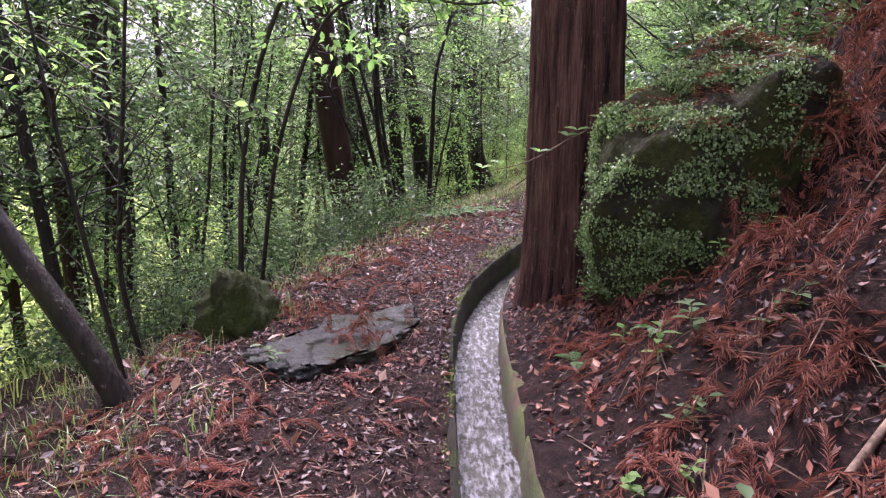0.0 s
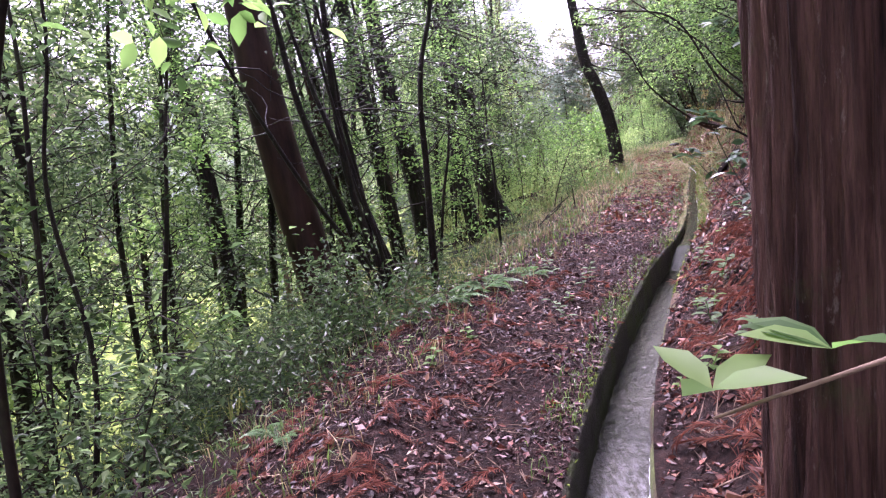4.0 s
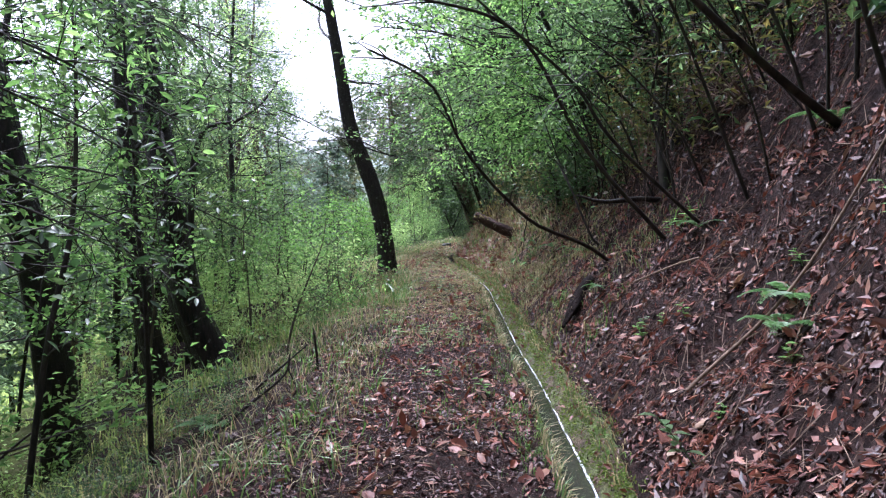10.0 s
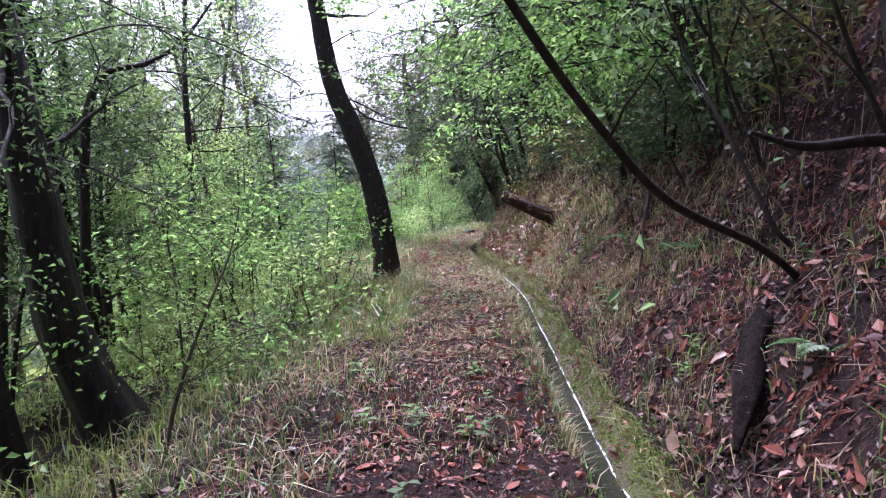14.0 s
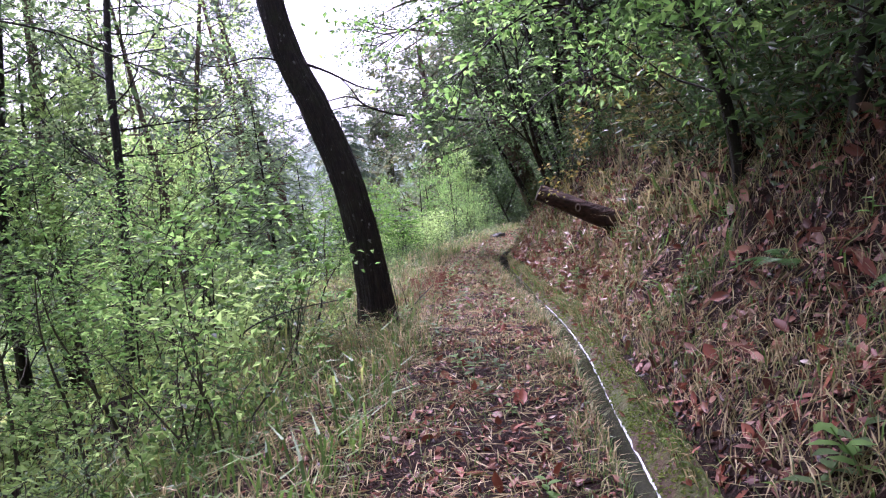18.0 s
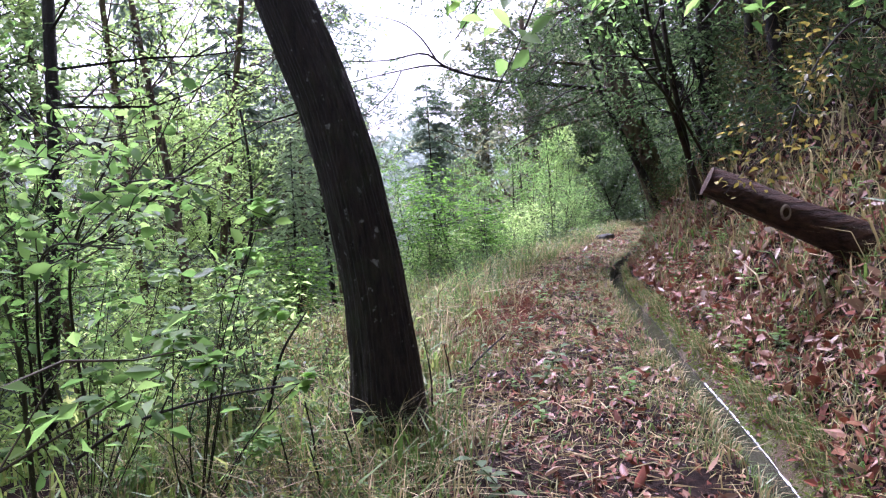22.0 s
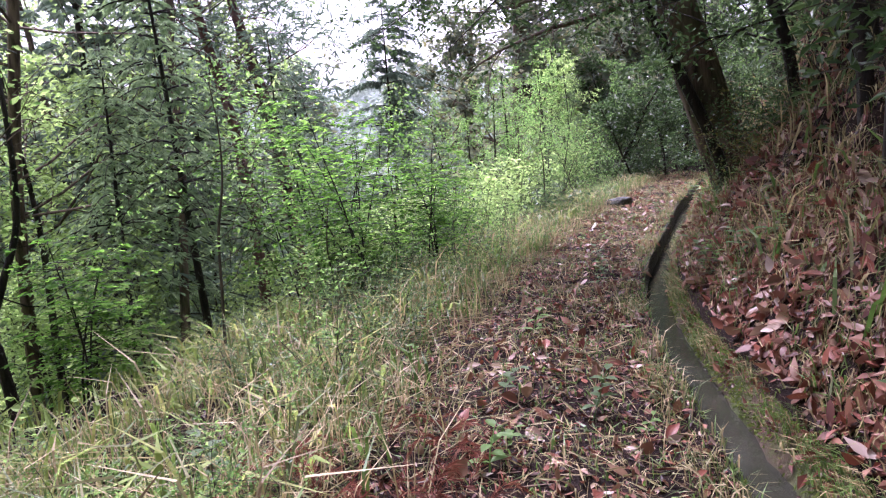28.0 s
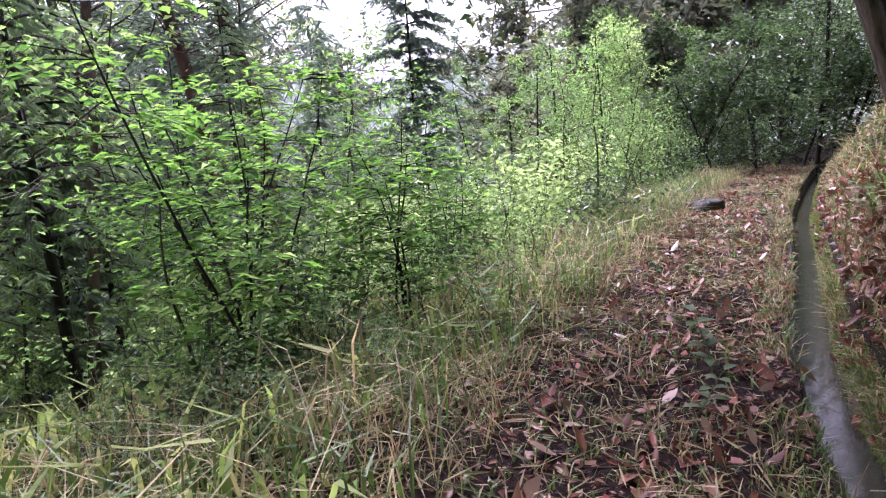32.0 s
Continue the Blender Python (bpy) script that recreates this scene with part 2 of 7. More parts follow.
GREY_BARK = bark_material("grey_brown_bark", (0.025, 0.018, 0.014), (0.17, 0.125, 0.09), 14, (1, 1, 0.14), 0.8, 0.02, 0.2, 0.35)
PINE_BARK = bark_material("red_pine_bark", (0.05, 0.026, 0.022), (0.19, 0.10, 0.08), 8, (1, 1, 0.3), 0.8, 0.02)
LOG_BARK = bark_material("rotten_log_wood", (0.008, 0.004, 0.003), (0.07, 0.034, 0.021), 22, (0.2, 1, 1), 0.75, 0.07)
CURVED_BARK = bark_material("rough_black_bark", (0.0015, 0.0012, 0.001), (0.036, 0.024, 0.018), 34, (1, 1, 0.22), 0.6, 0.08, 0.35, 0.2, 0.5)
ROTTEN_WOOD = bark_material("rotten_black_wood", (0.001, 0.0008, 0.0007), (0.014, 0.008, 0.006), 24, (1, 1, 0.3), 0.9, 0.05, 0.1)
OLIVE_BARK = bark_material("olive_twig_bark", (0.02, 0.018, 0.011), (0.09, 0.075, 0.045), 14, (1, 1, 0.4), 0.7, 0.004)
CUT_WOOD = plain_material("weathered_cut_wood", (0.10, 0.07, 0.055), (0.28, 0.22, 0.18), 25)
DARK_END = plain_material("rotten_log_end", (0.012, 0.007, 0.005), (0.06, 0.036, 0.025), 30, 0.8, 0.2, 0.02)
TWIG = bark_material("dead_twig", (0.05, 0.032, 0.022), (0.22, 0.15, 0.10), 20, (1, 1, 1), 0.8, 0.004)
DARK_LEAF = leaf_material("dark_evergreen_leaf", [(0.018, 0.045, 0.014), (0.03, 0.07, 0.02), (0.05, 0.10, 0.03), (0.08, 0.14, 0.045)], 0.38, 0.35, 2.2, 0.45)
MID_LEAF = leaf_material("green_leaf", [(0.035, 0.075, 0.03), (0.06, 0.115, 0.045), (0.085, 0.15, 0.058), (0.14, 0.21, 0.09)], 0.48, 0.5, 2.2, 0.3)
BRIGHT_LEAF = leaf_material("young_bright_leaf", [(0.052, 0.125, 0.030), (0.088, 0.19, 0.045), (0.128, 0.25, 0.062), (0.20, 0.335, 0.092)], 0.5, 0.55, 2.2, 0.3)
# distant oak: haze mixed into the leaf colour
HAZY_OAK = leaf_material("haze_tinted_evergreen_leaf", [(0.09, 0.12, 0.085), (0.13, 0.165, 0.115), (0.18, 0.21, 0.15), (0.20, 0.20, 0.10)], 0.5, 0.4, 1.6, 0.4)
TIER_LEAF = leaf_material("layered_shrub_leaf", [(0.035, 0.11, 0.012), (0.062, 0.165, 0.018), (0.095, 0.22, 0.024), (0.14, 0.28, 0.04)], 0.6, 0.6, 2.2, 0.15)
# paler leaf copy that carries the valley's misty light in its colour
VALLEY_HAZE_LEAF = leaf_material("haze_tinted_valley_leaf", [(0.15, 0.24, 0.07), (0.21, 0.33, 0.10), (0.28, 0.42, 0.14), (0.34, 0.48, 0.18)], 0.5, 0.55, 1.9, 0.3)
GLOSSY_LEAF = leaf_material("glossy_shrub_leaf", [(0.014, 0.045, 0.017), (0.022, 0.065, 0.024), (0.04, 0.09, 0.036)], 0.3, 0.25, 2.0, 0.6)
CONIFER = leaf_material("conifer_needles", [(0.11, 0.175, 0.10), (0.16, 0.25, 0.14), (0.23, 0.33, 0.19)], 0.45, 0.5, 2.0)
# far leaves and needles, paled in colour to stand in for haze
FAR_HAZE_LEAF = leaf_material("haze_tinted_far_leaf", [(0.17, 0.25, 0.13), (0.23, 0.33, 0.17), (0.32, 0.43, 0.22)], 0.7, 0.55, 1.7, 0.2)
FAR_HAZE_NEEDLES = leaf_material("haze_tinted_far_needles", [(0.11, 0.17, 0.14), (0.15, 0.22, 0.18), (0.21, 0.28, 0.23)], 0.7, 0.45, 1.5, 0.2)
OLIVE_LEAF = leaf_material("yellowing_leaf", [(0.07, 0.075, 0.02), (0.11, 0.11, 0.03), (0.17, 0.145, 0.045), (0.06, 0.10, 0.03), (0.05, 0.09, 0.03)], 0.5, 0.4, 1.6)
PALE_STRAW = leaf_material("pale_straw", [(0.20, 0.18, 0.09), (0.33, 0.28, 0.16), (0.44, 0.38, 0.24), (0.16, 0.19, 0.07)], 0.6, 0.35, 1.5, 0.3)
YELLOW_LEAF = leaf_material("olive_yellow_leaf", [(0.13, 0.12, 0.025), (0.20, 0.17, 0.04), (0.28, 0.22, 0.06), (0.10, 0.12, 0.03)], 0.5, 0.4, 1.6)
DRY_GRASS = leaf_material("mixed_dry_grass", [(0.06, 0.095, 0.025), (0.10, 0.13, 0.045), (0.19, 0.18, 0.08), (0.30, 0.24, 0.13), (0.42, 0.35, 0.22), (0.13, 0.085, 0.045)], 0.6, 0.35, 1.5, 0.3)
GREEN_GRASS = leaf_material("green_grass", [(0.04, 0.10, 0.015), (0.08, 0.16, 0.025), (0.12, 0.22, 0.04)], 0.45, 0.4, 1.7)
BRIGHT_GRASS = leaf_material("light_meadow_grass", [(0.13, 0.22, 0.04), (0.20, 0.30, 0.06), (0.28, 0.36, 0.09), (0.36, 0.36, 0.14)], 0.6, 0.5, 1.6, 0.3)
MOSS_TUFT = leaf_material("moss_tuft", [(0.06, 0.10, 0.015), (0.12, 0.18, 0.025), (0.20, 0.26, 0.04)], 0.8, 0.3, 1.4, 0.2)
FERN_LEAF = leaf_material("fern_frond", [(0.05, 0.13, 0.035), (0.08, 0.19, 0.05), (0.12, 0.25, 0.08)], 0.45, 0.4, 1.6)
PURPLE_LITTER = leaf_material("wet_dead_leaf", [(0.015, 0.008, 0.008), (0.035, 0.017, 0.015), (0.07, 0.035, 0.028), (0.025, 0.013, 0.012), (0.12, 0.05, 0.045), (0.055, 0.022, 0.02), (0.02, 0.011, 0.01), (0.09, 0.055, 0.046)], 0.5, 0.0, 1, 0.3)
RUST_LITTER = leaf_material("rust_dead_leaf", [(0.055, 0.016, 0.011), (0.14, 0.042, 0.026), (0.22, 0.07, 0.042), (0.11, 0.036, 0.023), (0.27, 0.13, 0.085), (0.08, 0.024, 0.017), (0.25, 0.14, 0.10)], 0.5, 0.15, 1.2, 0.35)
PALE_LITTER = leaf_material("pale_dead_leaf", [(0.11, 0.05, 0.03), (0.20, 0.11, 0.065), (0.28, 0.20, 0.15), (0.16, 0.06, 0.03), (0.34, 0.28, 0.24)], 0.4, 0.15, 1.2, 0.5)
RED_FROND = leaf_material("dead_cedar_frond", [(0.06, 0.018, 0.012), (0.12, 0.036, 0.023), (0.20, 0.066, 0.042), (0.15, 0.05, 0.035), (0.26, 0.12, 0.085)], 0.6, 0.2, 1.2, 0.3)


# ---- plan: the line of the channel and the height of the ground ----
LINE = np.array([(0.05, -40), (0.06, 1.5), (0.055, 4.5), (0.09, 6.2), (0.16, 6.95), (0.28, 7.6), (0.55, 8.5), (0.90, 9.43),
                 (1.60, 11.05), (2.10, 12.15), (3.08, 14.0), (4.13, 16.6), (4.75, 18.3), (5.75, 20.8), (6.83, 23.6),
                 (7.30, 25.05), (7.90, 27.3), (8.41, 29.0), (8.90, 30.8), (9.45, 32.4), (10.05, 33.7), (11.15, 35.6),
                 (13.1, 39.0), (15.0, 42.0), (17.2, 45.3), (22.0, 52.0), (40.0, 75.0), (60.0, 100.0), (90.0, 140.0), (90.0, 600.0)])
_ys = np.arange(-40, 600, 0.25)
_xs = np.interp(_ys, LINE[:, 1], LINE[:, 0])
_k = np.ones(5) / 5
_xs[2:-2] = np.convolve(_xs, _k, mode="valid")


def edge_x(y):
    """x of the path-side lip of the water channel at y."""
    return np.interp(y, _ys, _xs)


def wob(x, y, s, seed=0.0):
    """Smooth wobble of about -1 to 1 with bumps about s metres wide."""
    a, b = x / s, y / s
    return (np.sin(2.1 * a + 1.3 * b + seed) + np.sin(-1.7 * a + 2.4 * b + 1.7 + seed * 2.3) + np.sin(3.3 * a - 0.7 * b + 4.1 + seed * 1.1)
            + np.sin(0.9 * a + 3.7 * b + 0.6 + seed * 3.1)) / 2.6


def ground(x, y):
    """Height of the ground: path level, valley to the left, bank to the right, with the trench of the channel."""
    x, y = np.asarray(x, float), np.asarray(y, float)
    u = x - edge_x(y)
    # left side: path, then the fall into the valley
    rim = -np.interp(y, [0, 5, 8.5, 11, 15, 19, 23, 28, 32, 40], [1.35, 1.35, 1.1, 1.7, 1.65, 1.9, 2.0, 1.8, 1.6, 2.0])
    d = np.maximum(rim - u, 0)
    fall = np.interp(d, [0, 0.5, 1.8, 4, 9, 16, 24, 60, 400], [0, 0.10, 0.62, 1.7, 4.0, 6.2, 7.0, 7.5, 8.0])
    fall = fall * np.interp(y, [20, 27, 40], [1, 0.45, 0.55]) ** np.clip(1.6 - d / 8, 0, 1)
    left = -fall + 0.03 * wob(x, y, 0.5) + 0.012 * wob(x, y, 0.13, 2.0) + np.minimum(d, 3) * 0.06 * wob(x, y, 1.1, 1.0)
    left = left + 0.05 * np.clip((-u - 0.2) / 1.0, 0, 1) * np.clip(1 - d, 0, 1)
    # right side: lip, bank, wooded hill
    r = np.maximum(u - 0.36, 0)
    low = np.interp(r, [0, 0.3, 0.8, 1.6, 2.6, 4, 7, 12, 40, 400], [0.015, 0.12, 0.42, 1.15, 2.1, 3.3, 5.2, 8.0, 18, 30])
    high = np.interp(r, [0, 0.25, 0.8, 1.2, 1.8, 2.6, 4, 7, 12, 40, 400], [0.12, 0.36, 0.82, 1.2, 2.0, 3.2, 4.7, 6.6, 9.0, 18, 30])
    high = high * np.interp(y, [24, 28, 33, 37, 42], [1, 1.15, 1.35, 1.3, 1])
    k = np.interp(y, [10.5, 13.5, 30, 36], [0, 1, 1, 0.75])
    right = low * (1 - k) + high * k
    right = right + np.minimum(r, 1.5) * (0.14 * wob(x, y, 0.8, 3.0) + 0.09 * wob(x, y, 0.27, 4.0) + 0.05 * np.abs(wob(x, y, 0.21, 6.0))) + 0.02 * wob(x, y, 0.13, 5.0)
    return np.where(u < 0.2, left, right)


# ---- mesh building ----
class Build:
    """Gathers faces of one mesh as arrays."""

    def __init__(self):
        self.v, self.f, self.n, self.smooth = [], [], 0, []

    def add(self, verts, faces, smooth=False):
        verts, faces = np.asarray(verts, float), np.asarray(faces, int)
        if len(verts) == 0 or len(faces) == 0:
            return self
        self.v.append(verts)
        self.f.append((faces + self.n, smooth))
        self.n += len(verts)
        return self

    def tube(self, points, radii, sides=7, rough=0.0, caps=True, seed=0):
        p = np.asarray(points, float)
        r = np.interp(np.arange(len(p)), np.linspace(0, len(p) - 1, len(radii)), radii)
        t = np.gradient(p, axis=0)
        t /= np.linalg.norm(t, axis=1)[:, None] + 1e-9
        ref = np.array([1.0, 0, 0]) if abs(t[0][0]) < 0.8 else np.array([0, 1.0, 0])
        a = np.cross(t, ref)
        a /= np.linalg.norm(a, axis=1)[:, None]
        b = np.cross(t, a)
        ang = np.linspace(0, 2 * np.pi, sides, endpoint=False)
        ring = np.cos(ang)[None, :, None] * a[:, None] + np.sin(ang)[None, :, None] * b[:, None]
        rr = r[:, None] * np.ones(sides)
        if rough:
            k = np.arange(len(p))[:, None]
            rr = rr * (1 + rough * (np.sin(3 * ang + 0.31 * k + seed) + 0.7 * np.sin(5 * ang - 0.23 * k + 2 * seed) + 0.5 * np.sin(9 * ang + 0.11 * k + seed)))
        v = (p[:, None] + ring * rr[:, :, None]).reshape(-1, 3)
        m = len(p)
        i = np.arange(m - 1)[:, None] * sides
        j = np.arange(sides)[None]
        k = (j + 1) % sides
        f = np.stack([i + j, i + k, i + sides + k, i + sides + j], -1).reshape(-1, 4)
        self.add(v, f, True)
        if caps:
            v2 = np.concatenate([v[:sides], v[-sides:], p[:1], p[-1:]])
            c = np.arange(sides)
            d = (c + 1) % sides
            z = np.full(sides, 2 * sides)
            self.add(v2, np.concatenate([np.stack([d, c, z], -1), np.stack([sides + c, sides + d, z + 1], -1)]))
        return self

    def leaves(self, base, way, up, length, width, fold=0.25, droop=0.15, fine=False):
        """Folded pointed leaves: arrays of base, direction and upward side."""
        base, way, up = np.atleast_2d(base), np.atleast_2d(way), np.atleast_2d(up)
        way = way / (np.linalg.norm(way, axis=1)[:, None] + 1e-9)
        side = np.cross(way, up)
        side /= np.linalg.norm(side, axis=1)[:, None] + 1e-9
        nor = np.cross(side, way)
        L, W = np.broadcast_to(length, len(base))[:, None], np.broadcast_to(width, len(base))[:, None]
        if fine:
            row = [base]
            for t, w in ((0.28, 0.78), (0.62, 0.86)):
                c = base + way * L * t - nor * L * droop * t * t
                row += [c + side * W * w / 2 + nor * W * fold * w, c, c - side * W * w / 2 + nor * W * fold * w]
            v = np.stack(row + [base + way * L - nor * L * droop], 1).reshape(-1, 3)
            i = np.arange(len(base))[:, None] * 8
            self.add(v, np.concatenate([i + np.array([q]) for q in ([0, 2, 1], [0, 3, 2], [1, 2, 5], [1, 5, 4], [2, 3, 6], [2, 6, 5], [4, 5, 7], [5, 6, 7])]), True)
            return self
        mid = base + way * L * 0.45
        a = mid + side * W / 2 + nor * W * fold
        b = mid - side * W / 2 + nor * W * fold
        tip = base + way * L - nor * L * droop
        v = np.stack([base, a, tip, b], 1).reshape(-1, 3)
        i = np.arange(len(base))[:, None] * 4
        self.add(v, np.concatenate([i + np.array([[0, 2, 1]]), i + np.array([[0, 3, 2]])]))
        return self

    def grass(self, base, lean, length, width, r):
        """Arching blades: two narrowing segments from base."""
        n = len(base)
        L = np.broadcast_to(length, n)[:, None]
        W = np.broadcast_to(width, n)[:, None]
        out = np.stack([lean[:, 0], lean[:, 1], np.zeros(n)], 1)
        side = unit(np.stack([-lean[:, 1], lean[:, 0], np.zeros(n)], 1) + r.normal(0, 0.3, (n, 3)))
        up = np.array([0, 0, 1.0])
        mid = base + up * L * 0.52 + out * L * 0.22
        tip = base + up * L * r.uniform(0.45, 0.85, (n, 1)) + out * L * 0.75
        v = np.stack([base - side * W / 2, base + side * W / 2, mid + side * W * 0.45, mid - side * W * 0.45, tip], 1).reshape(-1, 3)
        i = np.arange(n)[:, None] * 5
        self.add(v, np.concatenate([i + np.array([[0, 1, 2]]), i + np.array([[0, 2, 3]]), i + np.array([[3, 2, 4]])]))
        return self

    def mesh(self, name, mats):
        me = bpy.data.meshes.new(name)
        if not self.v:
            return me
        v = np.concatenate(self.v)
        loops = np.concatenate([f.ravel() for f, _ in self.f])
        size = np.concatenate([np.full(len(f), f.shape[1]) for f, _ in self.f])
        me.vertices.add(len(v))
        me.vertices.foreach_set("co", v.ravel())
        me.loops.add(len(loops))
        me.loops.foreach_set("vertex_index", loops)
        me.polygons.add(len(size))
        start = np.concatenate([[0], np.cumsum(size)[:-1]])
        me.polygons.foreach_set("loop_start", start)
        me.polygons.foreach_set("loop_total", size)
        me.polygons.foreach_set("use_smooth", np.concatenate([np.full(len(f), s) for f, s in self.f]))
        me.update(calc_edges=True)
        me.validate()
        for m in mats if isinstance(mats, (list, tuple)) else [mats]:
            me.materials.append(m)
        return me


def part(name, b, mat, parent, label=""):
    ob = new(name, b.mesh(name, mat) if isinstance(b, Build) else b)
    ob.parent = parent
    return tagged(ob, label) if label else ob


def thing(name, at, label, category, group="", kind=""):
    ob = new(name)
    ob.location = at
    ob.empty_display_size = 0.1
    return tagged(ob, label, category, group, kind)


def solid(name, b, mat, label, category, group="", kind="", at=(0, 0, 0)):
    ob = new(name, b.mesh(name, mat))
    ob.location = at
    return tagged(ob, label, category, group, kind)


def g(x, y):
    return float(ground(x, y))


def unit(v):
    v = np.asarray(v, float)
    return v / (np.linalg.norm(v, axis=-1, keepdims=True) + 1e-9)


def curve(points, n):
    """A smooth line through the points, in n steps."""
    p = np.asarray(points, float)
    s = np.linspace(0, len(p) - 1, n)
    i = np.clip(s.astype(int), 0, len(p) - 2)
    f = (s - i)[:, None]
    q = np.vstack([2 * p[0] - p[1], p, 2 * p[-1] - p[-2]])
    a, b, c, d = q[i], q[i + 1], q[i + 2], q[i + 3]
    return 0.5 * (2 * b + (c - a) * f + (2 * a - 5 * b + 4 * c - d) * f ** 2 + (3 * b - a - 3 * c + d) * f ** 3)


def wander(r, start, way, length, steps, bend=0.25, rise=0.0):
    """A crooked line from start along way."""
    p, d = [np.array(start, float)], unit(way)
    for _ in range(steps):
        d = unit(d + r.normal(0, bend, 3) * 0.5 + np.array([0, 0, rise]))
        p.append(p[-1] + d * length / steps)
    return np.array(p)


def spray(r, b, line, n, leaf, spread=0.12, flat=0.6, droop=0.15, fine=False):
    """Leaves along the outer part of a twig, hanging out to both sides."""
    m = len(line)
    t = r.uniform(0.25, 1, n) * (m - 1)
    i = np.minimum(t.astype(int), m - 2)
    f = (t - i)[:, None]
    at = line[i] * (1 - f) + line[i + 1] * f + r.normal(0, spread, (n, 3)) * np.array([1, 1, 0.6])
    along = unit(line[i + 1] - line[i])
    way = unit(along * 0.5 + r.normal(0, 1, (n, 3)) * np.array([1, 1, 0.45]) - np.array([0, 0, 0.15]))
    up = unit(np.array([0, 0, 1.0]) * flat + r.normal(0, 0.45, (n, 3)))
    size = r.uniform(0.65, 1.2, n)
    b.leaves(at, way, up, leaf[0] * size, leaf[1] * size, 0.2, droop, fine)


def broadleaf(r, trunk, radii, wood, leafmat, name, label, category, group="", start=0.35, limbs=14, reach=1.6, leaf=(0.09, 0.045), per=60,
              twigs=4, rise=0.08, sides=7, rough=0.0, at=(0, 0, 0), limb_r=0.35, outward=None, fine=False):
    """A broadleaved tree: trunk through the points, limbs with twigs, and a crown of single leaves."""
    root = thing(name, at, label, category, group)
    line = curve(trunk, max(8, 4 * len(trunk)))
    part("trunk", Build().tube(line, radii, sides, rough, seed=float(r.uniform(0, 6))), wood, root)
    lb, cb = Build(), Build()
    m = len(line)
    for k in range(limbs):
        t = start + (1 - start) * (k + r.uniform(0, 0.9)) / limbs
        i = min(int(t * (m - 1)), m - 2)
        p = line[i]
        a = r.uniform(0, 2 * np.pi)
        w = np.array([np.cos(a), np.sin(a), r.uniform(0.0, 0.7)])
        if outward is not None:
            w = w + np.asarray(outward)
        ln = reach * r.uniform(0.5, 1.15) * (1.15 - 0.6 * t)
        limb = wander(r, p, w, ln, 5, 0.4, rise)
        rad = np.interp(t, [0, 1], [radii[0], radii[-1]]) * limb_r
        lb.tube(limb, [rad, rad * 0.2 + 0.002], 3, caps=False)
        for q in range(twigs):
            j = r.integers(1, 6)
            tw = wander(r, limb[j], unit(limb[j] - limb[j - 1]) + r.normal(0, 0.7, 3), ln * r.uniform(0.3, 0.6), 2, 0.4, rise * 0.5)
            lb.tube(tw, [rad * 0.3 + 0.002, 0.0015], 3, caps=False)
            spray(r, cb, tw, per, leaf, fine=fine)
    part("limb", lb, wood, root)
    part("crown", cb, leafmat, root)
    return root


def conifer(r, height, radius, wood, needle, label, group="", trunk_r=0.08, whorls=26, first=0.12, at=(0, 0, 0), strip=(0.22, 0.035), fine=9, lean=(0, 0), name="conifer_tree", droop=0.25):
    """A conifer: straight trunk and drooping tiers of feathery branches."""
    root = thing(name, at, label, "conifer", group)
    line = np.array([[lean[0] * s, lean[1] * s, height * s] for s in np.linspace(-0.03, 1, 12)])
    part("trunk", Build().tube(line, [trunk_r, 0.01], 8, 0.03), wood, root)
    bb, nb = Build(), Build()
    for k in range(whorls):
        s = first + (0.98 - first) * (k / (whorls - 1)) ** 0.9
        base = np.array([lean[0] * s, lean[1] * s, height * s])
        for _ in range(3 + int(r.random() < 0.6)):
            a = r.uniform(0, 2 * np.pi)
            ln = radius * (1.05 - s) ** 0.7 * r.uniform(0.45, 1.25) + 0.1
            st = 9
            q = np.linspace(0, 1, st)
            br = base + np.stack([np.cos(a) * ln * q, np.sin(a) * ln * q, ln * (0.30 * q - (0.30 + droop) * q ** 2)], 1)
            bb.tube(br, [0.012 + 0.006 * ln, 0.002], 3, caps=False)
            n = int(fine * st * max(ln, 0.35) * 0.42)
            i = r.integers(1, st, n)
            sidew = np.array([-np.sin(a), np.cos(a), 0])
            sg = r.choice([-1, 1], n)[:, None]
            way = unit(sidew * sg * r.uniform(0.5, 1.1, (n, 1)) + np.array([np.cos(a), np.sin(a), 0]) * r.uniform(0.3, 1, (n, 1)) + np.array([0, 0, -0.3]) + r.normal(0, 0.2, (n, 3)))
            L = strip[0] * r.uniform(0.6, 1.4, n) * (1.15 - 0.5 * i / st)
            p0 = br[i] + r.normal(0, 0.03, (n, 3))
            nb.leaves(p0, way, unit(np.array([0, 0, 1.0]) + r.normal(0, 0.3, (n, 3))), L, strip[1], 0.1, 0.3)
            for sgn in (-0.5, 0.5):
                w2 = unit(way + np.cross(way, np.array([0, 0, 1.0])) * sgn)
                nb.leaves(p0 + way * L[:, None] * 0.4, w2, np.array([[0, 0, 1.0]]).repeat(n, 0), L * 0.55, strip[1] * 0.8, 0.1, 0.35)
    tagged(part("branchwork", bb, wood, root), kind="stuff")
    part("needles", nb, needle, root)
    return root


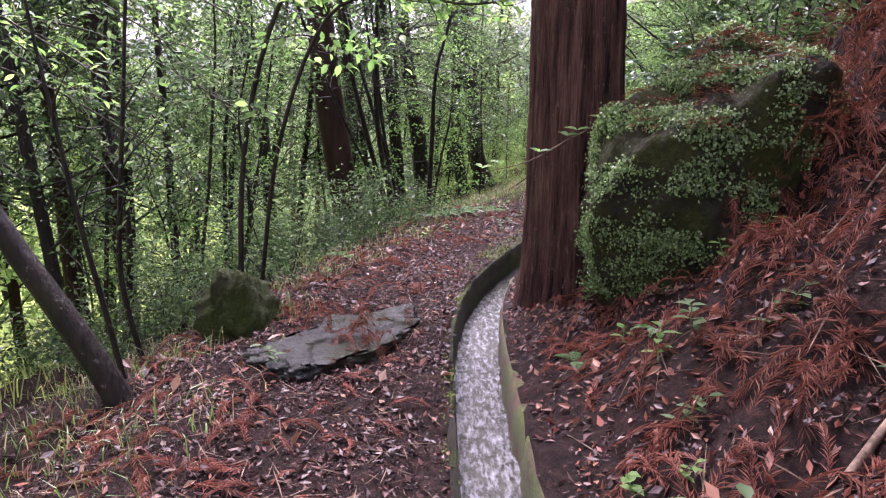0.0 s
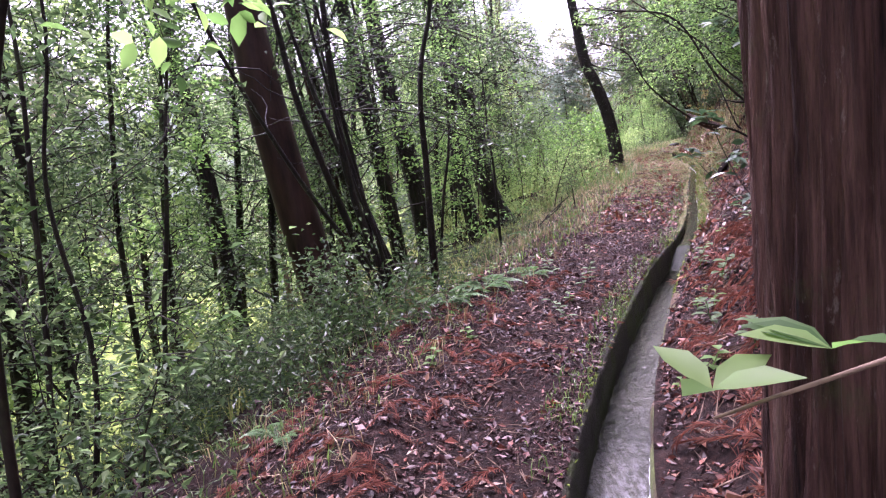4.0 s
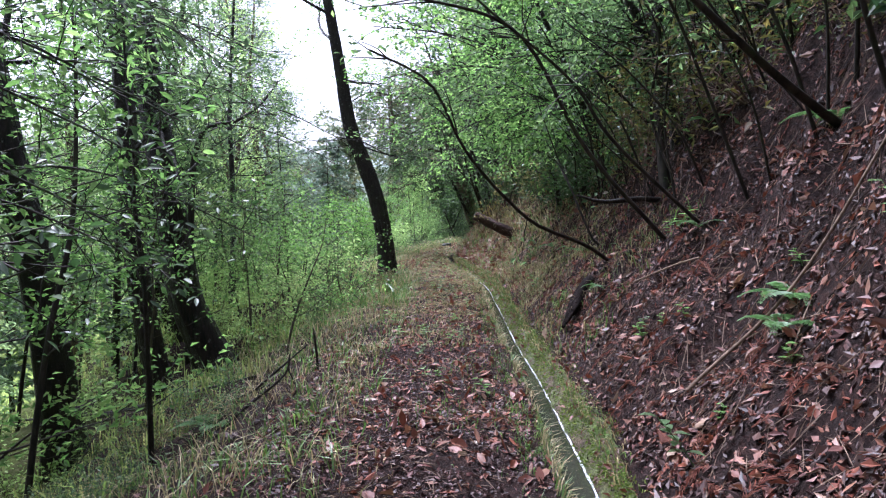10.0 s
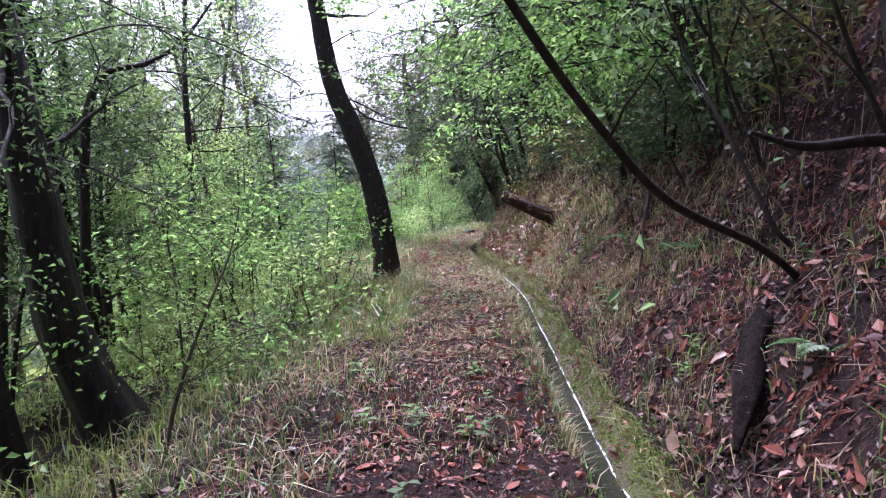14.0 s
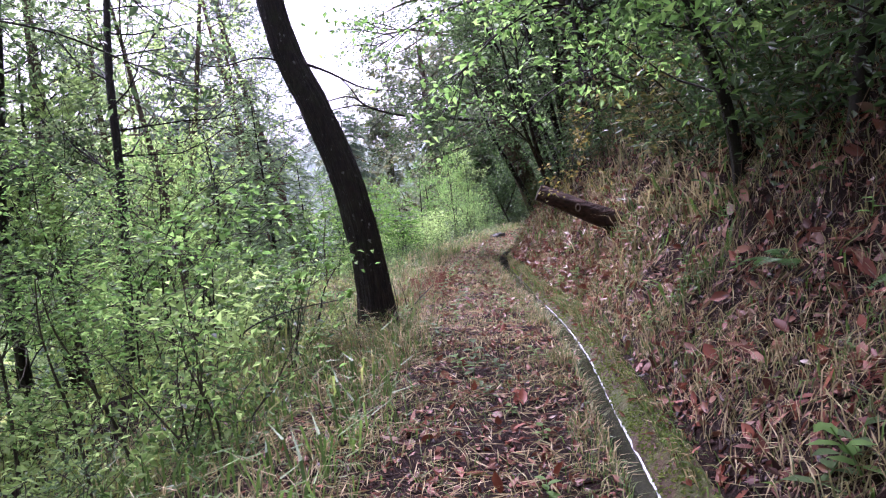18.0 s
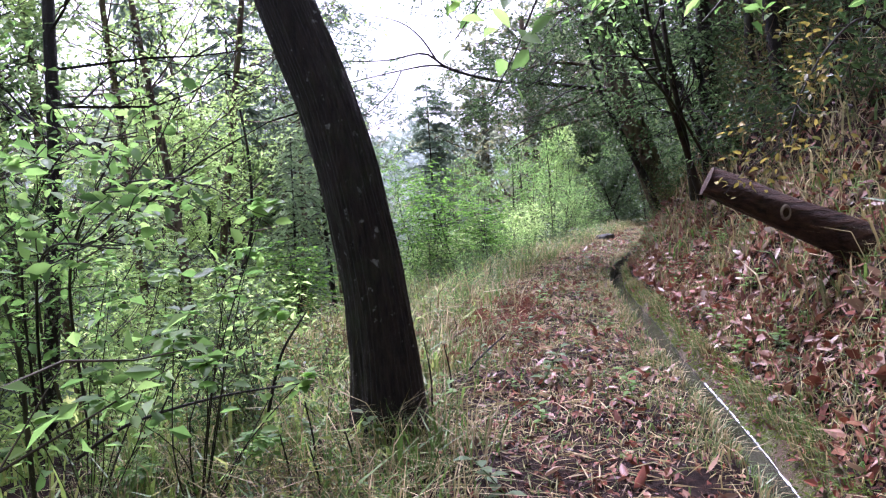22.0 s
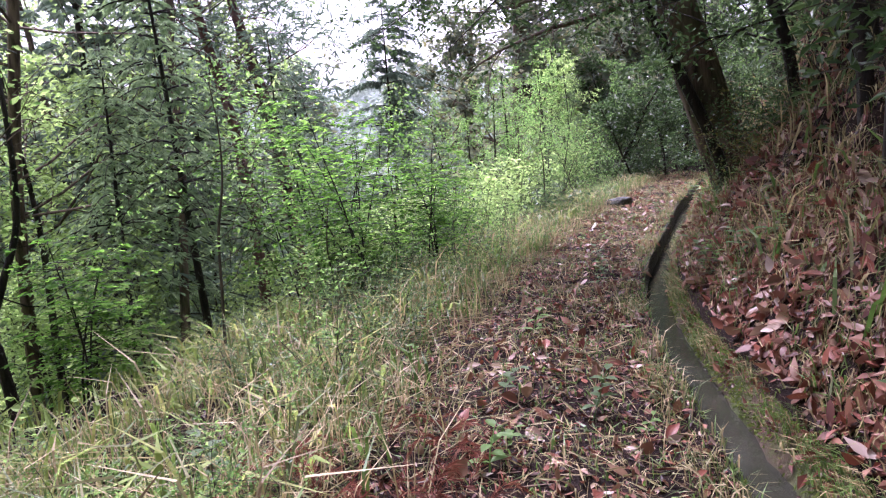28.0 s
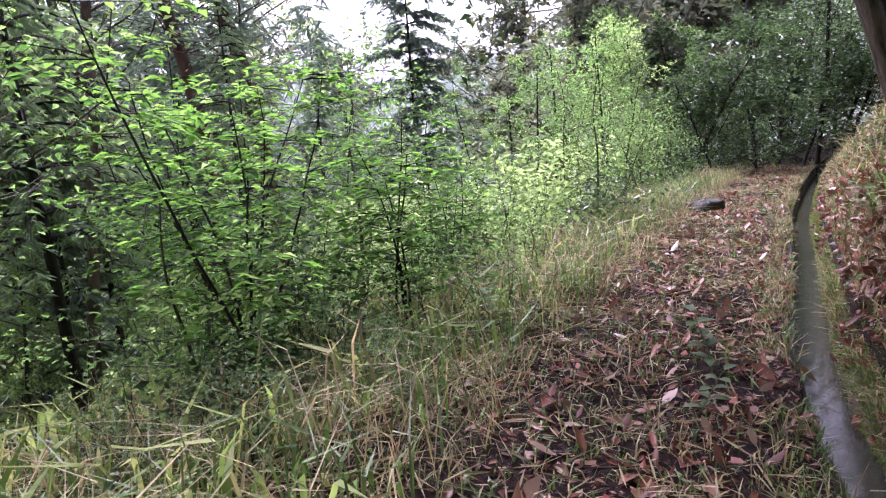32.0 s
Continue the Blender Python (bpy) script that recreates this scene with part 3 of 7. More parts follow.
def bush(r, height, width, stems, per, leaf, wood, leafmat, name, label, category, group="", at=(0, 0, 0), spread=0.12, inner=0):
    root = thing(name, at, label, category, group)
    sb, cb, ib = Build(), Build(), Build()
    for _ in range(stems):
        a = r.uniform(0, 2 * np.pi)
        w = np.array([np.cos(a) * width, np.sin(a) * width, height * r.uniform(0.7, 1.3)])
        st = wander(r, (np.cos(a) * 0.06, np.sin(a) * 0.06, -0.08), w, height * r.uniform(0.7, 1.15), 7, 0.3, 0.03)
        sb.tube(st, [0.005 * height + 0.003, 0.0015], 3, caps=False)
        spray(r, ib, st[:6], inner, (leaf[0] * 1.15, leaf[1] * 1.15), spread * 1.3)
        for _ in range(8):
            j = r.integers(1, 8)
            tw = wander(r, st[j], r.normal(0, 1, 3) * np.array([1, 1, 0.5]) + np.array([0, 0, 0.3]), height * r.uniform(0.18, 0.4), 2, 0.4)
            sb.tube(tw, [0.004, 0.0012], 3, caps=False)
            spray(r, cb, tw, per, leaf, spread)
    part("stem", sb, wood, root)
    part("leaves", cb, leafmat, root)
    # dark leaf colour added inside stands in for shade within the bush
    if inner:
        part("inner_shade_leaves", ib, DARK_LEAF, root, "dark inner leaves whose colour stands in for the bush's inner shade")
    return root


def place(ob, x, y, turn=0.0, size=1.0, sink=0.0, tilt=(0, 0)):
    return copy_thing(ob, Matrix.LocRotScale((x, y, g(x, y) - sink), Euler((tilt[0], tilt[1], turn)), (size,) * 3))


def settle(ob, x, y, turn=0.0, size=1.0, sink=0.0):
    ob.matrix_basis = Matrix.LocRotScale((x, y, g(x, y) - sink), Euler((0, 0, turn)), (size,) * 3)
    return ob


# ---- the ground ----
def sheet(us, ys, name, mat, label, category):
    U, Y = np.meshgrid(us, ys)
    X = edge_x(Y) + U
    Z = ground(X, Y)
    trench = (U > -0.027) & (U < 0.341)
    Z = np.where(trench, -0.62, Z)
    far = np.clip((np.hypot(X, Y - 20) - 60) / 200, 0, 1)
    Z = Z + far * 6 * wob(X, Y, 60.0) - 6 * np.clip(far, 0, 1) * (Z > 3)
    v = np.stack([X, Y, Z], -1).reshape(-1, 3)
    m = len(us)
    i = np.arange(len(ys) - 1)[:, None] * m
    j = np.arange(m - 1)[None]
    f = np.stack([i + j, i + j + 1, i + m + j + 1, i + m + j], -1).reshape(-1, 4)
    b = Build().add(v, f, True)
    return solid(name, b, mat, label, category, kind="structure")


us = np.concatenate([-np.geomspace(600, 4.2, 40), np.arange(-4.0, -0.07, 0.075), [-0.052, -0.028, -0.026], [0.340, 0.342], np.arange(0.38, 4.4, 0.07), np.geomspace(4.6, 500, 36)])
ys = np.concatenate([-np.geomspace(400, 3.2, 20), np.arange(-3, 42, 0.09), np.arange(42, 60, 0.5), np.geomspace(61, 900, 30)])
sheet(us, ys, "ground", SOIL, "dark forest soil of path, bank and valley slope", "ground")

# ---- water channel ----
cy = np.arange(-6, 56, 0.12)
WATER_LEVEL = lambda y: np.interp(y, [12.9, 13.5, 31, 33], [-0.27, -0.10, -0.12, -0.19])
FACE = lambda y: np.interp(y, [9.6, 11.6, 13.8, 22, 25, 28], [0.31, 0.25, 0.19, 0.16, 0.20, 0.24])


def strip_along(profile, y0, y1, wobble=0.008, step=0.12, seed=0.0):
    """A ribbon along the channel: profile gives rows of (offset, height) at y."""
    yy = np.arange(y0, y1, step)
    rows = []
    for y in yy:
        pr = np.array(profile(y), float)
        x = edge_x(y) + pr[:, 0] + wobble * wob(pr[:, 0] * 3 + y, y, 0.25, seed)
        rows.append(np.stack([x, np.full(len(pr), y), pr[:, 1] + wobble * wob(y, pr[:, 0] * 7, 0.2, seed + 2)], 1))
    v = np.array(rows)
    m = v.shape[1]
    i = np.arange(len(yy) - 1)[:, None] * m
    j = np.arange(m - 1)[None]
    f = np.stack([i + j, i + j + 1, i + m + j + 1, i + m + j], -1).reshape(-1, 4)
    return Build().add(v.reshape(-1, 3), f, True)


def right_lip(y):
    return float(np.interp(y, [10, 13, 14.5, 29, 33], [0.0, 0.01, 0.11, 0.11, 0.03]) + 0.02 * wob(y, y * 0.3, 0.7, 1.0))


channel = tagged(new("water_channel"), "narrow old concrete irrigation channel with mossy walls", "channel", kind="structure")
part("path_side_wall", strip_along(lambda y: [(-0.05, -0.3), (-0.045, -0.02), (-0.03, 0.0), (-0.008, -0.004), (0.0, -0.02), (0.006, -0.2), (0.012, -0.58)], -6, 55), CONCRETE, channel, "wet concrete wall with mossy lip")
def bank_face(y):
    w, lv, lip = float(FACE(y)), float(WATER_LEVEL(y)), right_lip(y)
    return [(w, -0.58), (w + 0.004, lv - 0.02), (w + 0.012, lv + 0.04), (w + 0.45 * (0.33 - w), lv + 0.45 * (lip - lv)), (w + 0.8 * (0.33 - w), lv + 0.8 * (lip - lv)), (0.338, lip), (0.38, lip), (0.46, lip - 0.02)]


part("bank_side_wall", strip_along(bank_face, -6, 55, 0.016, seed=3.0), MOSS_WALL, channel, "moss-covered concrete wall")
part("channel_bed", strip_along(lambda y: [(0.0, -0.57), (0.34, -0.57)], -6, 55), CONCRETE, channel)


def water_profile(y):
    lv = float(WATER_LEVEL(y))
    k = 0.006 * float(np.interp(y, [10.5, 13], [1, 0.2]))
    q = np.linspace(0.0, float(FACE(y)) + 0.015, 14)
    x = edge_x(y) + q
    h = 0.8 * wob(q * 2.2, y * 0.8 + 0 * q, 0.075, 1.0) + 0.6 * wob(q * 2.0, y * 0.8 + 0 * q, 0.034, 2.0) + 0.5 * wob(q, y * 0.6 + 0 * q, 0.2, 3.0)
    return [(a, lv + k * b) for a, b in zip(q, h)]


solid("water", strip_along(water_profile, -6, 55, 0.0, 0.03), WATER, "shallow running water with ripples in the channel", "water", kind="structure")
# thin white line on the water against the bank-side wall
def white_line_profile(y):
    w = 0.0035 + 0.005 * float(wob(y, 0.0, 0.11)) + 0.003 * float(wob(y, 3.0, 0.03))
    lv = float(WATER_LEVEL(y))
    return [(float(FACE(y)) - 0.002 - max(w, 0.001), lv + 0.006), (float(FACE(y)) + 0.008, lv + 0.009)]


solid("white_line", strip_along(white_line_profile, 8, 26.5, 0.0, 0.02), WHITE_LINE, "thin white line on the water along the channel wall", "foam", kind="stuff")


# ---- large things beside the path ----
def boulder(name, centre, radii, seed, mat, label, rough=0.16, flat=0.0, res=40, turn=0.0, under=0.0, shift=0.0):
    a = np.linspace(0, 2 * np.pi, res, endpoint=False)
    e = np.linspace(-np.pi / 2, np.pi / 2, res // 2)
    A, E = np.meshgrid(a, e)
    d = np.stack([np.cos(E) * np.cos(A), np.cos(E) * np.sin(A), np.sin(E)], -1)
    # broken faces: the inside of many random planes, with softened edges
    pr = np.random.default_rng(int(seed * 10))
    nrm = unit(np.concatenate([np.eye(3), -np.eye(3), pr.normal(0, 1, (26, 3))]))
    off = np.concatenate([np.full(6, 1.0), pr.uniform(0.86, 1.08, 26)])
    k = (np.clip(d @ nrm.T, 0, None) / off) ** 22
    p = d * (k.sum(-1) ** (-1 / 22))[..., None]
    n = 1 + rough * (0.7 * wob(d[..., 0] * 2 + d[..., 2], d[..., 1] * 2 - d[..., 2], 0.9, seed) + 0.5 * np.abs(wob(d[..., 0] * 2 - d[..., 2], d[..., 1] * 2 + d[..., 2] * 1.5, 0.45, seed + 1))
                     + 0.3 * np.abs(wob(d[..., 0] * 2 + 2 * d[..., 2], d[..., 1] * 2 - d[..., 2], 0.19, seed + 2)) + 0.14 * wob(d[..., 0] * 2 + 2 * d[..., 2], d[..., 1] * 2, 0.09, seed + 2))
    p = p * n[..., None] * np.array(radii)
    p[..., 0] += under * np.clip(-p[..., 2] / radii[2], 0, 1) * radii[0]
    p[..., 0] += shift * np.clip(p[..., 2] / radii[2], 0, 1) * radii[0]
    if flat:
        p[..., 2] = np.where(p[..., 2] > 0, np.minimum(p[..., 2], radii[2] * flat * (1 + 0.25 * np.round(1.4 * wob(p[..., 0], p[..., 1], 0.5, seed)))), p[..., 2])
    c, s = np.cos(turn), np.sin(turn)
    p = np.stack([p[..., 0] * c - p[..., 1] * s, p[..., 0] * s + p[..., 1] * c, p[..., 2]], -1)
    m = len(e)
    i = np.arange(m - 1)[:, None] * res
    j = np.arange(res)[None]
    k = (j + 1) % res
    f = np.stack([i + j, i + k, i + res + k, i + res + j], -1).reshape(-1, 4)
    v = p.reshape(-1, 3)
    ob = solid(name, Build().add(v, f, True), mat, label, "rock", at=centre)
    return ob, v + np.array(centre), np.repeat(d.reshape(-1, 3), 1, 0)


_, bv, bn = boulder("boulder", (1.63, 5.92, 0.98), (0.74, 0.50, 0.88), 1.3, BOULDER_ROCK, "huge dark mossy boulder hung with ivy beside the channel", 0.10, res=150, turn=0.2, under=0.10, shift=0.34)
ivy = Build()
sel = np.where((bn[:, 1] < 0.35) & (bn[:, 2] > -0.55))[0]
left = np.clip(0.55 - 0.9 * bn[sel, 0], 0.05, 1.4) * np.clip(0.6 + wob(bv[sel, 1] + bv[sel, 0], bv[sel, 2], 0.2, 2.0) + 0.6 * wob(bv[sel, 1], bv[sel, 2], 0.08, 5.0), 0.01, 2) ** 1.9
pick = rng.choice(sel, 38000, p=left / left.sum())
nrm = unit(bn[pick] + rng.normal(0, 0.45, (38000, 3)))
at = bv[pick] + rng.normal(0, 0.016, (38000, 3)) + bn[pick] * rng.uniform(0.004, 0.03, (38000, 1))
ivy.leaves(at, unit(rng.normal(0, 1, (38000, 3)) + np.array([0, 0, -0.6])), nrm, rng.uniform(0.012, 0.028, 38000), rng.uniform(0.010, 0.022, 38000), 0.1, 0.15)
solid("ivy", ivy, leaf_material("small_ivy_leaf", [(0.045, 0.085, 0.022), (0.08, 0.15, 0.04), (0.13, 0.23, 0.065), (0.26, 0.38, 0.16)], 0.36, 0.35, 1.7, 0.6), "small-leaved ivy creeping over the boulder", "ivy", kind="stuff")

boulder("flat_stone", (-0.66, 5.88, 0.0), (0.29, 0.64, 0.19), 4.0, SLAB_ROCK, "flat grey slab of rock lying in the path", 0.24, flat=0.45, res=120, turn=-0.55)
boulder("mossy_stone", (-1.42, 6.35, 0.06), (0.25, 0.22, 0.30), 2.2, STONE_MOSS, "upright mossy stone at the path edge", 0.2, res=64)
boulder("mossy_stone", (12.0, 39.2, 0.05), (0.25, 0.2, 0.16), 5.1, SLAB_ROCK, "small grey stone at the path edge", 0.12, res=24)


def big_trunk(name, pts, radii, mat, label, sides=28, rough=0.03, n=40, flare=1.35, seed=0.0, category="tree", ridges=0):
    """A large single trunk with root flare and bark relief."""
    root = thing(name, pts[0], label, category)
    line = curve(np.array(pts) - np.array(pts[0]), n)
    r = np.interp(np.linspace(0, 1, n), np.linspace(0, 1, len(radii)), radii)
    h = line[:, 2]
    r = r * (1 + (flare - 1) * np.exp(-np.maximum(h, 0) / 0.35))
    b = Build()
    ang = np.linspace(0, 2 * np.pi, sides, endpoint=False)
    k = np.arange(n)[:, None]
    rr = r[:, None] * (1 + rough * (np.sin(3 * ang + 0.05 * k + seed) + np.sin(5 * ang - 0.04 * k + seed) + 0.6 * np.sin(8 * ang + 0.07 * k)))
    rr *= 1 + 0.10 * (flare - 1) / 0.35 * np.exp(-np.maximum(h, 0) / 0.3)[:, None] * np.sin(5 * ang + seed)
    if ridges:
        hh = h[:, None]
        rr += r.max() * (0.032 * np.abs(np.sin(0.5 * ridges * ang + 1.3 * np.sin(1.7 * hh + 3 * ang + seed) + 0.9 * np.sin(4.3 * hh - 5 * ang) + 3 * np.sin(2 * ang))) + 0.014 * np.sin(ridges * 2.3 * ang + 1.5 * np.sin(6 * hh + 4 * ang)) + 0.012 * np.sin(9 * hh + 11 * ang) * np.sin(3.1 * hh - 2 * ang))
    t = unit(np.gradient(line, axis=0))
    a = unit(np.cross(t, np.array([0, 1.0, 0])))
    c = np.cross(t, a)
    v = (line[:, None] + (np.cos(ang)[None, :, None] * a[:, None] + np.sin(ang)[None, :, None] * c[:, None]) * rr[:, :, None]).reshape(-1, 3)
    i = np.arange(n - 1)[:, None] * sides
    j = np.arange(sides)[None]
    q = (j + 1) % sides
    b.add(v, np.stack([i + j, i + q, i + sides + q, i + sides + j], -1).reshape(-1, 4), True)
    part("trunk", b, mat, root)
    return root


def crown_for(root, r, anchors, reach, twigs, per, leaf, wood, leafmat, spread=0.12, rise=0.05, away=None):
    """Limbs and leaves for a trunk, from anchors relative to its foot."""
    lb, cb = Build(), Build()
    for p in anchors:
        w = r.normal(0, 1, 3) * np.array([1, 1, 0.35]) + np.array([0, 0, 0.25])
        if away is not None:
            w += np.array(away)
        limb = wander(r, p, w, reach * r.uniform(0.6, 1.2), 8, 0.3, rise)
        lb.tube(limb, [0.035 * reach / 2, 0.006], 6, caps=False)
        for _ in range(twigs):
            j = r.integers(2, 9)
            tw = wander(r, limb[j], unit(limb[j] - limb[j - 1]) + r.normal(0, 0.8, 3) * np.array([1, 1, 0.6]), reach * r.uniform(0.25, 0.5), 4, 0.4)
            lb.tube(tw, [0.008, 0.002], 4, caps=False)
            spray(r, cb, tw, per, leaf, spread)
    part("limb", lb, wood, root)
    part("crown", cb, leafmat, root)


r1 = np.random.default_rng(11)
cedar = big_trunk("cedar_tree", [(0.99, 6.76, -0.05), (0.98, 6.76, 1.2), (0.93, 6.8, 3.0), (0.85, 6.9, 6.0), (0.8, 7.0, 11)], [0.335, 0.325, 0.31, 0.28, 0.2], CEDAR_BARK, "massive old cedar with shaggy red-brown bark beside the channel", 220, 0.02, 110, 1.2, 0.7, ridges=34)
crown_for(cedar, r1, [np.array([-0.15, 0.1, z]) for z in (6.5, 7.3, 8, 8.8, 9.6)], 2.6, 6, 60, (0.16, 0.03), CEDAR_BARK, CONIFER)
t_pts = [(5.50, 25.68, g(5.5, 25.68) - 0.05), (5.45, 25.7, 0.9), (5.30, 25.72, 1.8), (5.05, 25.75, 2.6), (4.82, 25.78, 3.2), (4.70, 25.8, 3.8), (4.60, 25.8, 4.6), (4.30, 25.8, 6.5), (3.8, 25.9, 9)]
curved = big_trunk("curved_tree", t_pts, [0.19, 0.175, 0.165, 0.155, 0.145, 0.135, 0.12, 0.09, 0.04], CURVED_BARK, "tree with a curved wet black trunk at the path edge", 96, 0.025, 120, 1.3, 1.9, ridges=22)
crown_for(curved, r1, [np.array(p) - np.array(t_pts[0]) for p in [(4.62, 25.8, 4.4), (4.5, 25.8, 5.2), (4.4, 25.8, 5.8), (4.3, 25.8, 6.4), (4.2, 25.8, 7.0), (4.0, 25.85, 7.8), (3.85, 25.9, 8.6)]], 2.2, 6, 34, (0.10, 0.045), WET_BARK, BRIGHT_LEAF, 0.14)
for pts, rad in (([(4.86, 25.75, 3.15), (5.2, 25.7, 3.0), (5.6, 25.65, 2.78), (5.95, 25.6, 2.72)], 0.018), ([(4.86, 25.75, 3.1), (4.5, 25.6, 3.15), (4.1, 25.5, 3.05), (3.8, 25.4, 3.1)], 0.012), ([(4.72, 25.8, 3.9), (5.3, 25.9, 4.2), (6.0, 26, 4.1)], 0.014)):
    part("side_branch", Build().tube(curve(np.array(pts) - np.array(t_pts[0]), 14), [rad, 0.004], 6), WET_BARK, curved, "bare side branch")

b_tree = big_trunk("straight_tree", [(-1.42, 14.15, g(-1.42, 14.15) - 0.1), (-1.76, 14.15, 0.8), (-1.97, 14.15, 2.34), (-2.1, 14.2, 4.0), (-2.3, 14.3, 8.5)], [0.27, 0.25, 0.235, 0.22, 0.14], BROWN_BARK, "tall straight tree with smooth dark brown bark on the slope", 36, 0.015, 40, 1.25, 0.3)
crown_for(b_tree, r1, [np.array([-0.6 - 0.1 * k, 0.1, 4.6 + 0.6 * k]) for k in range(7)], 2.2, 6, 40, (0.10, 0.04), BROWN_BARK, DARK_LEAF)
d_tree = big_trunk("dark_tree", [(1.78, 22.6, g(1.78, 22.6) - 0.1), (1.50, 22.6, -0.3), (1.28, 22.6, 0.5), (1.12, 22.6, 2.0), (0.95, 22.6, 3.4), (0.7, 22.7, 6.5)], [0.27, 0.25, 0.235, 0.21, 0.19, 0.08], WET_BARK, "dark leaning tree with wet bark below the path", 30, 0.03, 40, 1.3, 2.4, ridges=11)
crown_for(d_tree, r1, [np.array([-0.75 - 0.03 * k, 0, 3.0 + 0.5 * k]) for k in range(8)], 2.4, 6, 40, (0.09, 0.04), WET_BARK, MID_LEAF)
d2 = big_trunk("dark_tree", [(0.95, 21.9, g(0.95, 21.9) - 0.1), (0.75, 21.9, 0.2), (0.62, 21.9, 1.6), (0.62, 22, 3.2), (0.4, 22, 6)], [0.17, 0.16, 0.145, 0.13, 0.06], WET_BARK, "slender dark tree with wet bark below the path", 24, 0.03, 36, 1.3, 0.4, ridges=9)
crown_for(d2, r1, [np.array([-0.35, 0, 3.0 + 0.6 * k]) for k in range(5)], 2.0, 6, 40, (0.09, 0.04), WET_BARK, DARK_LEAF)

d3 = big_trunk("dark_tree", [(-0.25, 21.2, g(-0.25, 21.2) - 0.1), (-0.33, 21.2, -0.4), (-0.45, 21.2, 0.8), (-0.7, 21.2, 2.4), (-0.9, 21.3, 4.0), (-1.2, 21.4, 7.5)], [0.25, 0.23, 0.21, 0.19, 0.17, 0.08], WET_BARK, "dark tree with wet bark low on the slope", 30, 0.03, 40, 1.3, 4.1, ridges=11)
crown_for(d3, r1, [np.array([-0.6 - 0.04 * k, 0, 4.4 + 0.45 * k]) for k in range(8)], 2.2, 6, 44, (0.09, 0.04), WET_BARK, DARK_LEAF)

R0 = (11.75, 34.36, 0.1)
lean_tree = big_trunk("leaning_tree", [R0, (11.47, 34.32, 0.8), (11.22, 34.3, 1.45), (10.97, 34.3, 2.15), (10.73, 34.3, 2.9), (10.5, 34.6, 4.2), (10.2, 34.9, 7)], [0.27, 0.26, 0.25, 0.24, 0.22, 0.18, 0.08], GREY_BARK, "large leaning tree with grey-brown bark on the bank", 36, 0.03, 44, 1.25, 1.0, ridges=15)
crown_for(lean_tree, r1, [np.array([-1.05 - 0.04 * k, 0.1 + 0.03 * k, 2.9 + 0.3 * k]) for k in range(14)], 2.7, 7, 60, (0.085, 0.04), GREY_BARK, DARK_LEAF, 0.16, -0.02, away=(-0.4, 0.3, 0))
for pts, rad in (([(10.6, 34.5, 3.3), (9.9, 34.8, 3.45), (9.04, 35, 3.62), (8.4, 35, 3.66), (7.45, 35, 3.93), (6.96, 35, 4.25), (6.27, 35, 4.15), (5.45, 35, 4.15)], 0.055), ([(7.6, 35, 3.9), (7.11, 35, 4.02), (6.51, 35, 3.95), (5.92, 35, 3.84), (5.18, 35, 3.7)], 0.022),
                 ([(7.2, 35, 4.1), (6.9, 35.1, 4.6), (6.5, 35.1, 4.9), (5.8, 35.2, 5.1)], 0.02), ([(6.5, 35, 3.95), (6.3, 34.9, 3.6), (6.0, 34.8, 3.3), (5.7, 34.8, 3.1)], 0.012)):
    part("long_branch", Build().tube(curve(np.array(pts) - np.array(R0), 24), [rad, 0.006], 7, 0.04), WET_BARK, lean_tree, "long bare branch reaching over the path")

part("second_stem", Build().tube(curve(np.array([(11.35, 34.0, 0.3), (11.02, 34.05, 1.3), (10.66, 34.0, 2.0), (10.33, 33.95, 2.62), (10.0, 33.9, 3.4), (9.7, 33.8, 4.6)]) - np.array(R0), 24), [0.07, 0.06, 0.03], 10, 0.05), WET_BARK, lean_tree, "thin dark second stem")
# leafy boughs that hang from the leaning tree
bough, hang_leaf = Build(), Build()
for k in range(34):
    w0 = np.array([r1.uniform(8.3, 10.8), r1.uniform(32.2, 36.5), r1.uniform(3.0, 4.6)])
    w1 = wander(r1, w0 - np.array(R0), (r1.normal(-0.5, 0.6), r1.normal(0, 0.6), -0.15), r1.uniform(0.9, 1.7), 6, 0.3, -0.08)
    bough.tube(w1, [0.016, 0.003], 4, caps=False)
    for _ in range(6):
        tw = wander(r1, w1[r1.integers(1, 7)], r1.normal(0, 1, 3) * np.array([1, 1, 0.5]) - np.array([0, 0, 0.3]), r1.uniform(0.3, 0.6), 3, 0.4)
        bough.tube(tw, [0.005, 0.0015], 3, caps=False)
        spray(r1, hang_leaf, tw, 30, (0.085, 0.034), 0.09)
tagged(part("twigwork", bough, WET_BARK, lean_tree), kind="stuff")
part("crown", hang_leaf, DARK_LEAF, lean_tree)

# felled log that juts from the bank
log = thing("fallen_log", (7.8, 26.15, 1.42), "rotten brown log jutting out of the bank over the channel", "log")
axis = np.array([0.82, -0.30, -0.44])
lp = np.array([axis * s for s in np.linspace(0, 1.5, 26)])
log_trunk = part("trunk", Build().tube(lp, [0.10, 0.125, 0.155], 30, 0.05, caps=False, seed=1.0), LOG_BARK, log)
cutb = Build()
a = np.linspace(0, 2 * np.pi, 22, endpoint=False)
ax = unit(axis)
s1 = unit(np.cross(ax, [0, 0, 1.0]))
s2 = np.cross(ax, s1)
rim = np.cos(a)[:, None] * s1 + np.sin(a)[:, None] * s2
cutb.add(np.concatenate([rim * 0.105, rim * 0.06 - ax * 0.004, [-ax * 0.012]]), [[i, (i + 1) % 22, 22 + (i + 1) % 22, 22 + i] for i in range(22)])
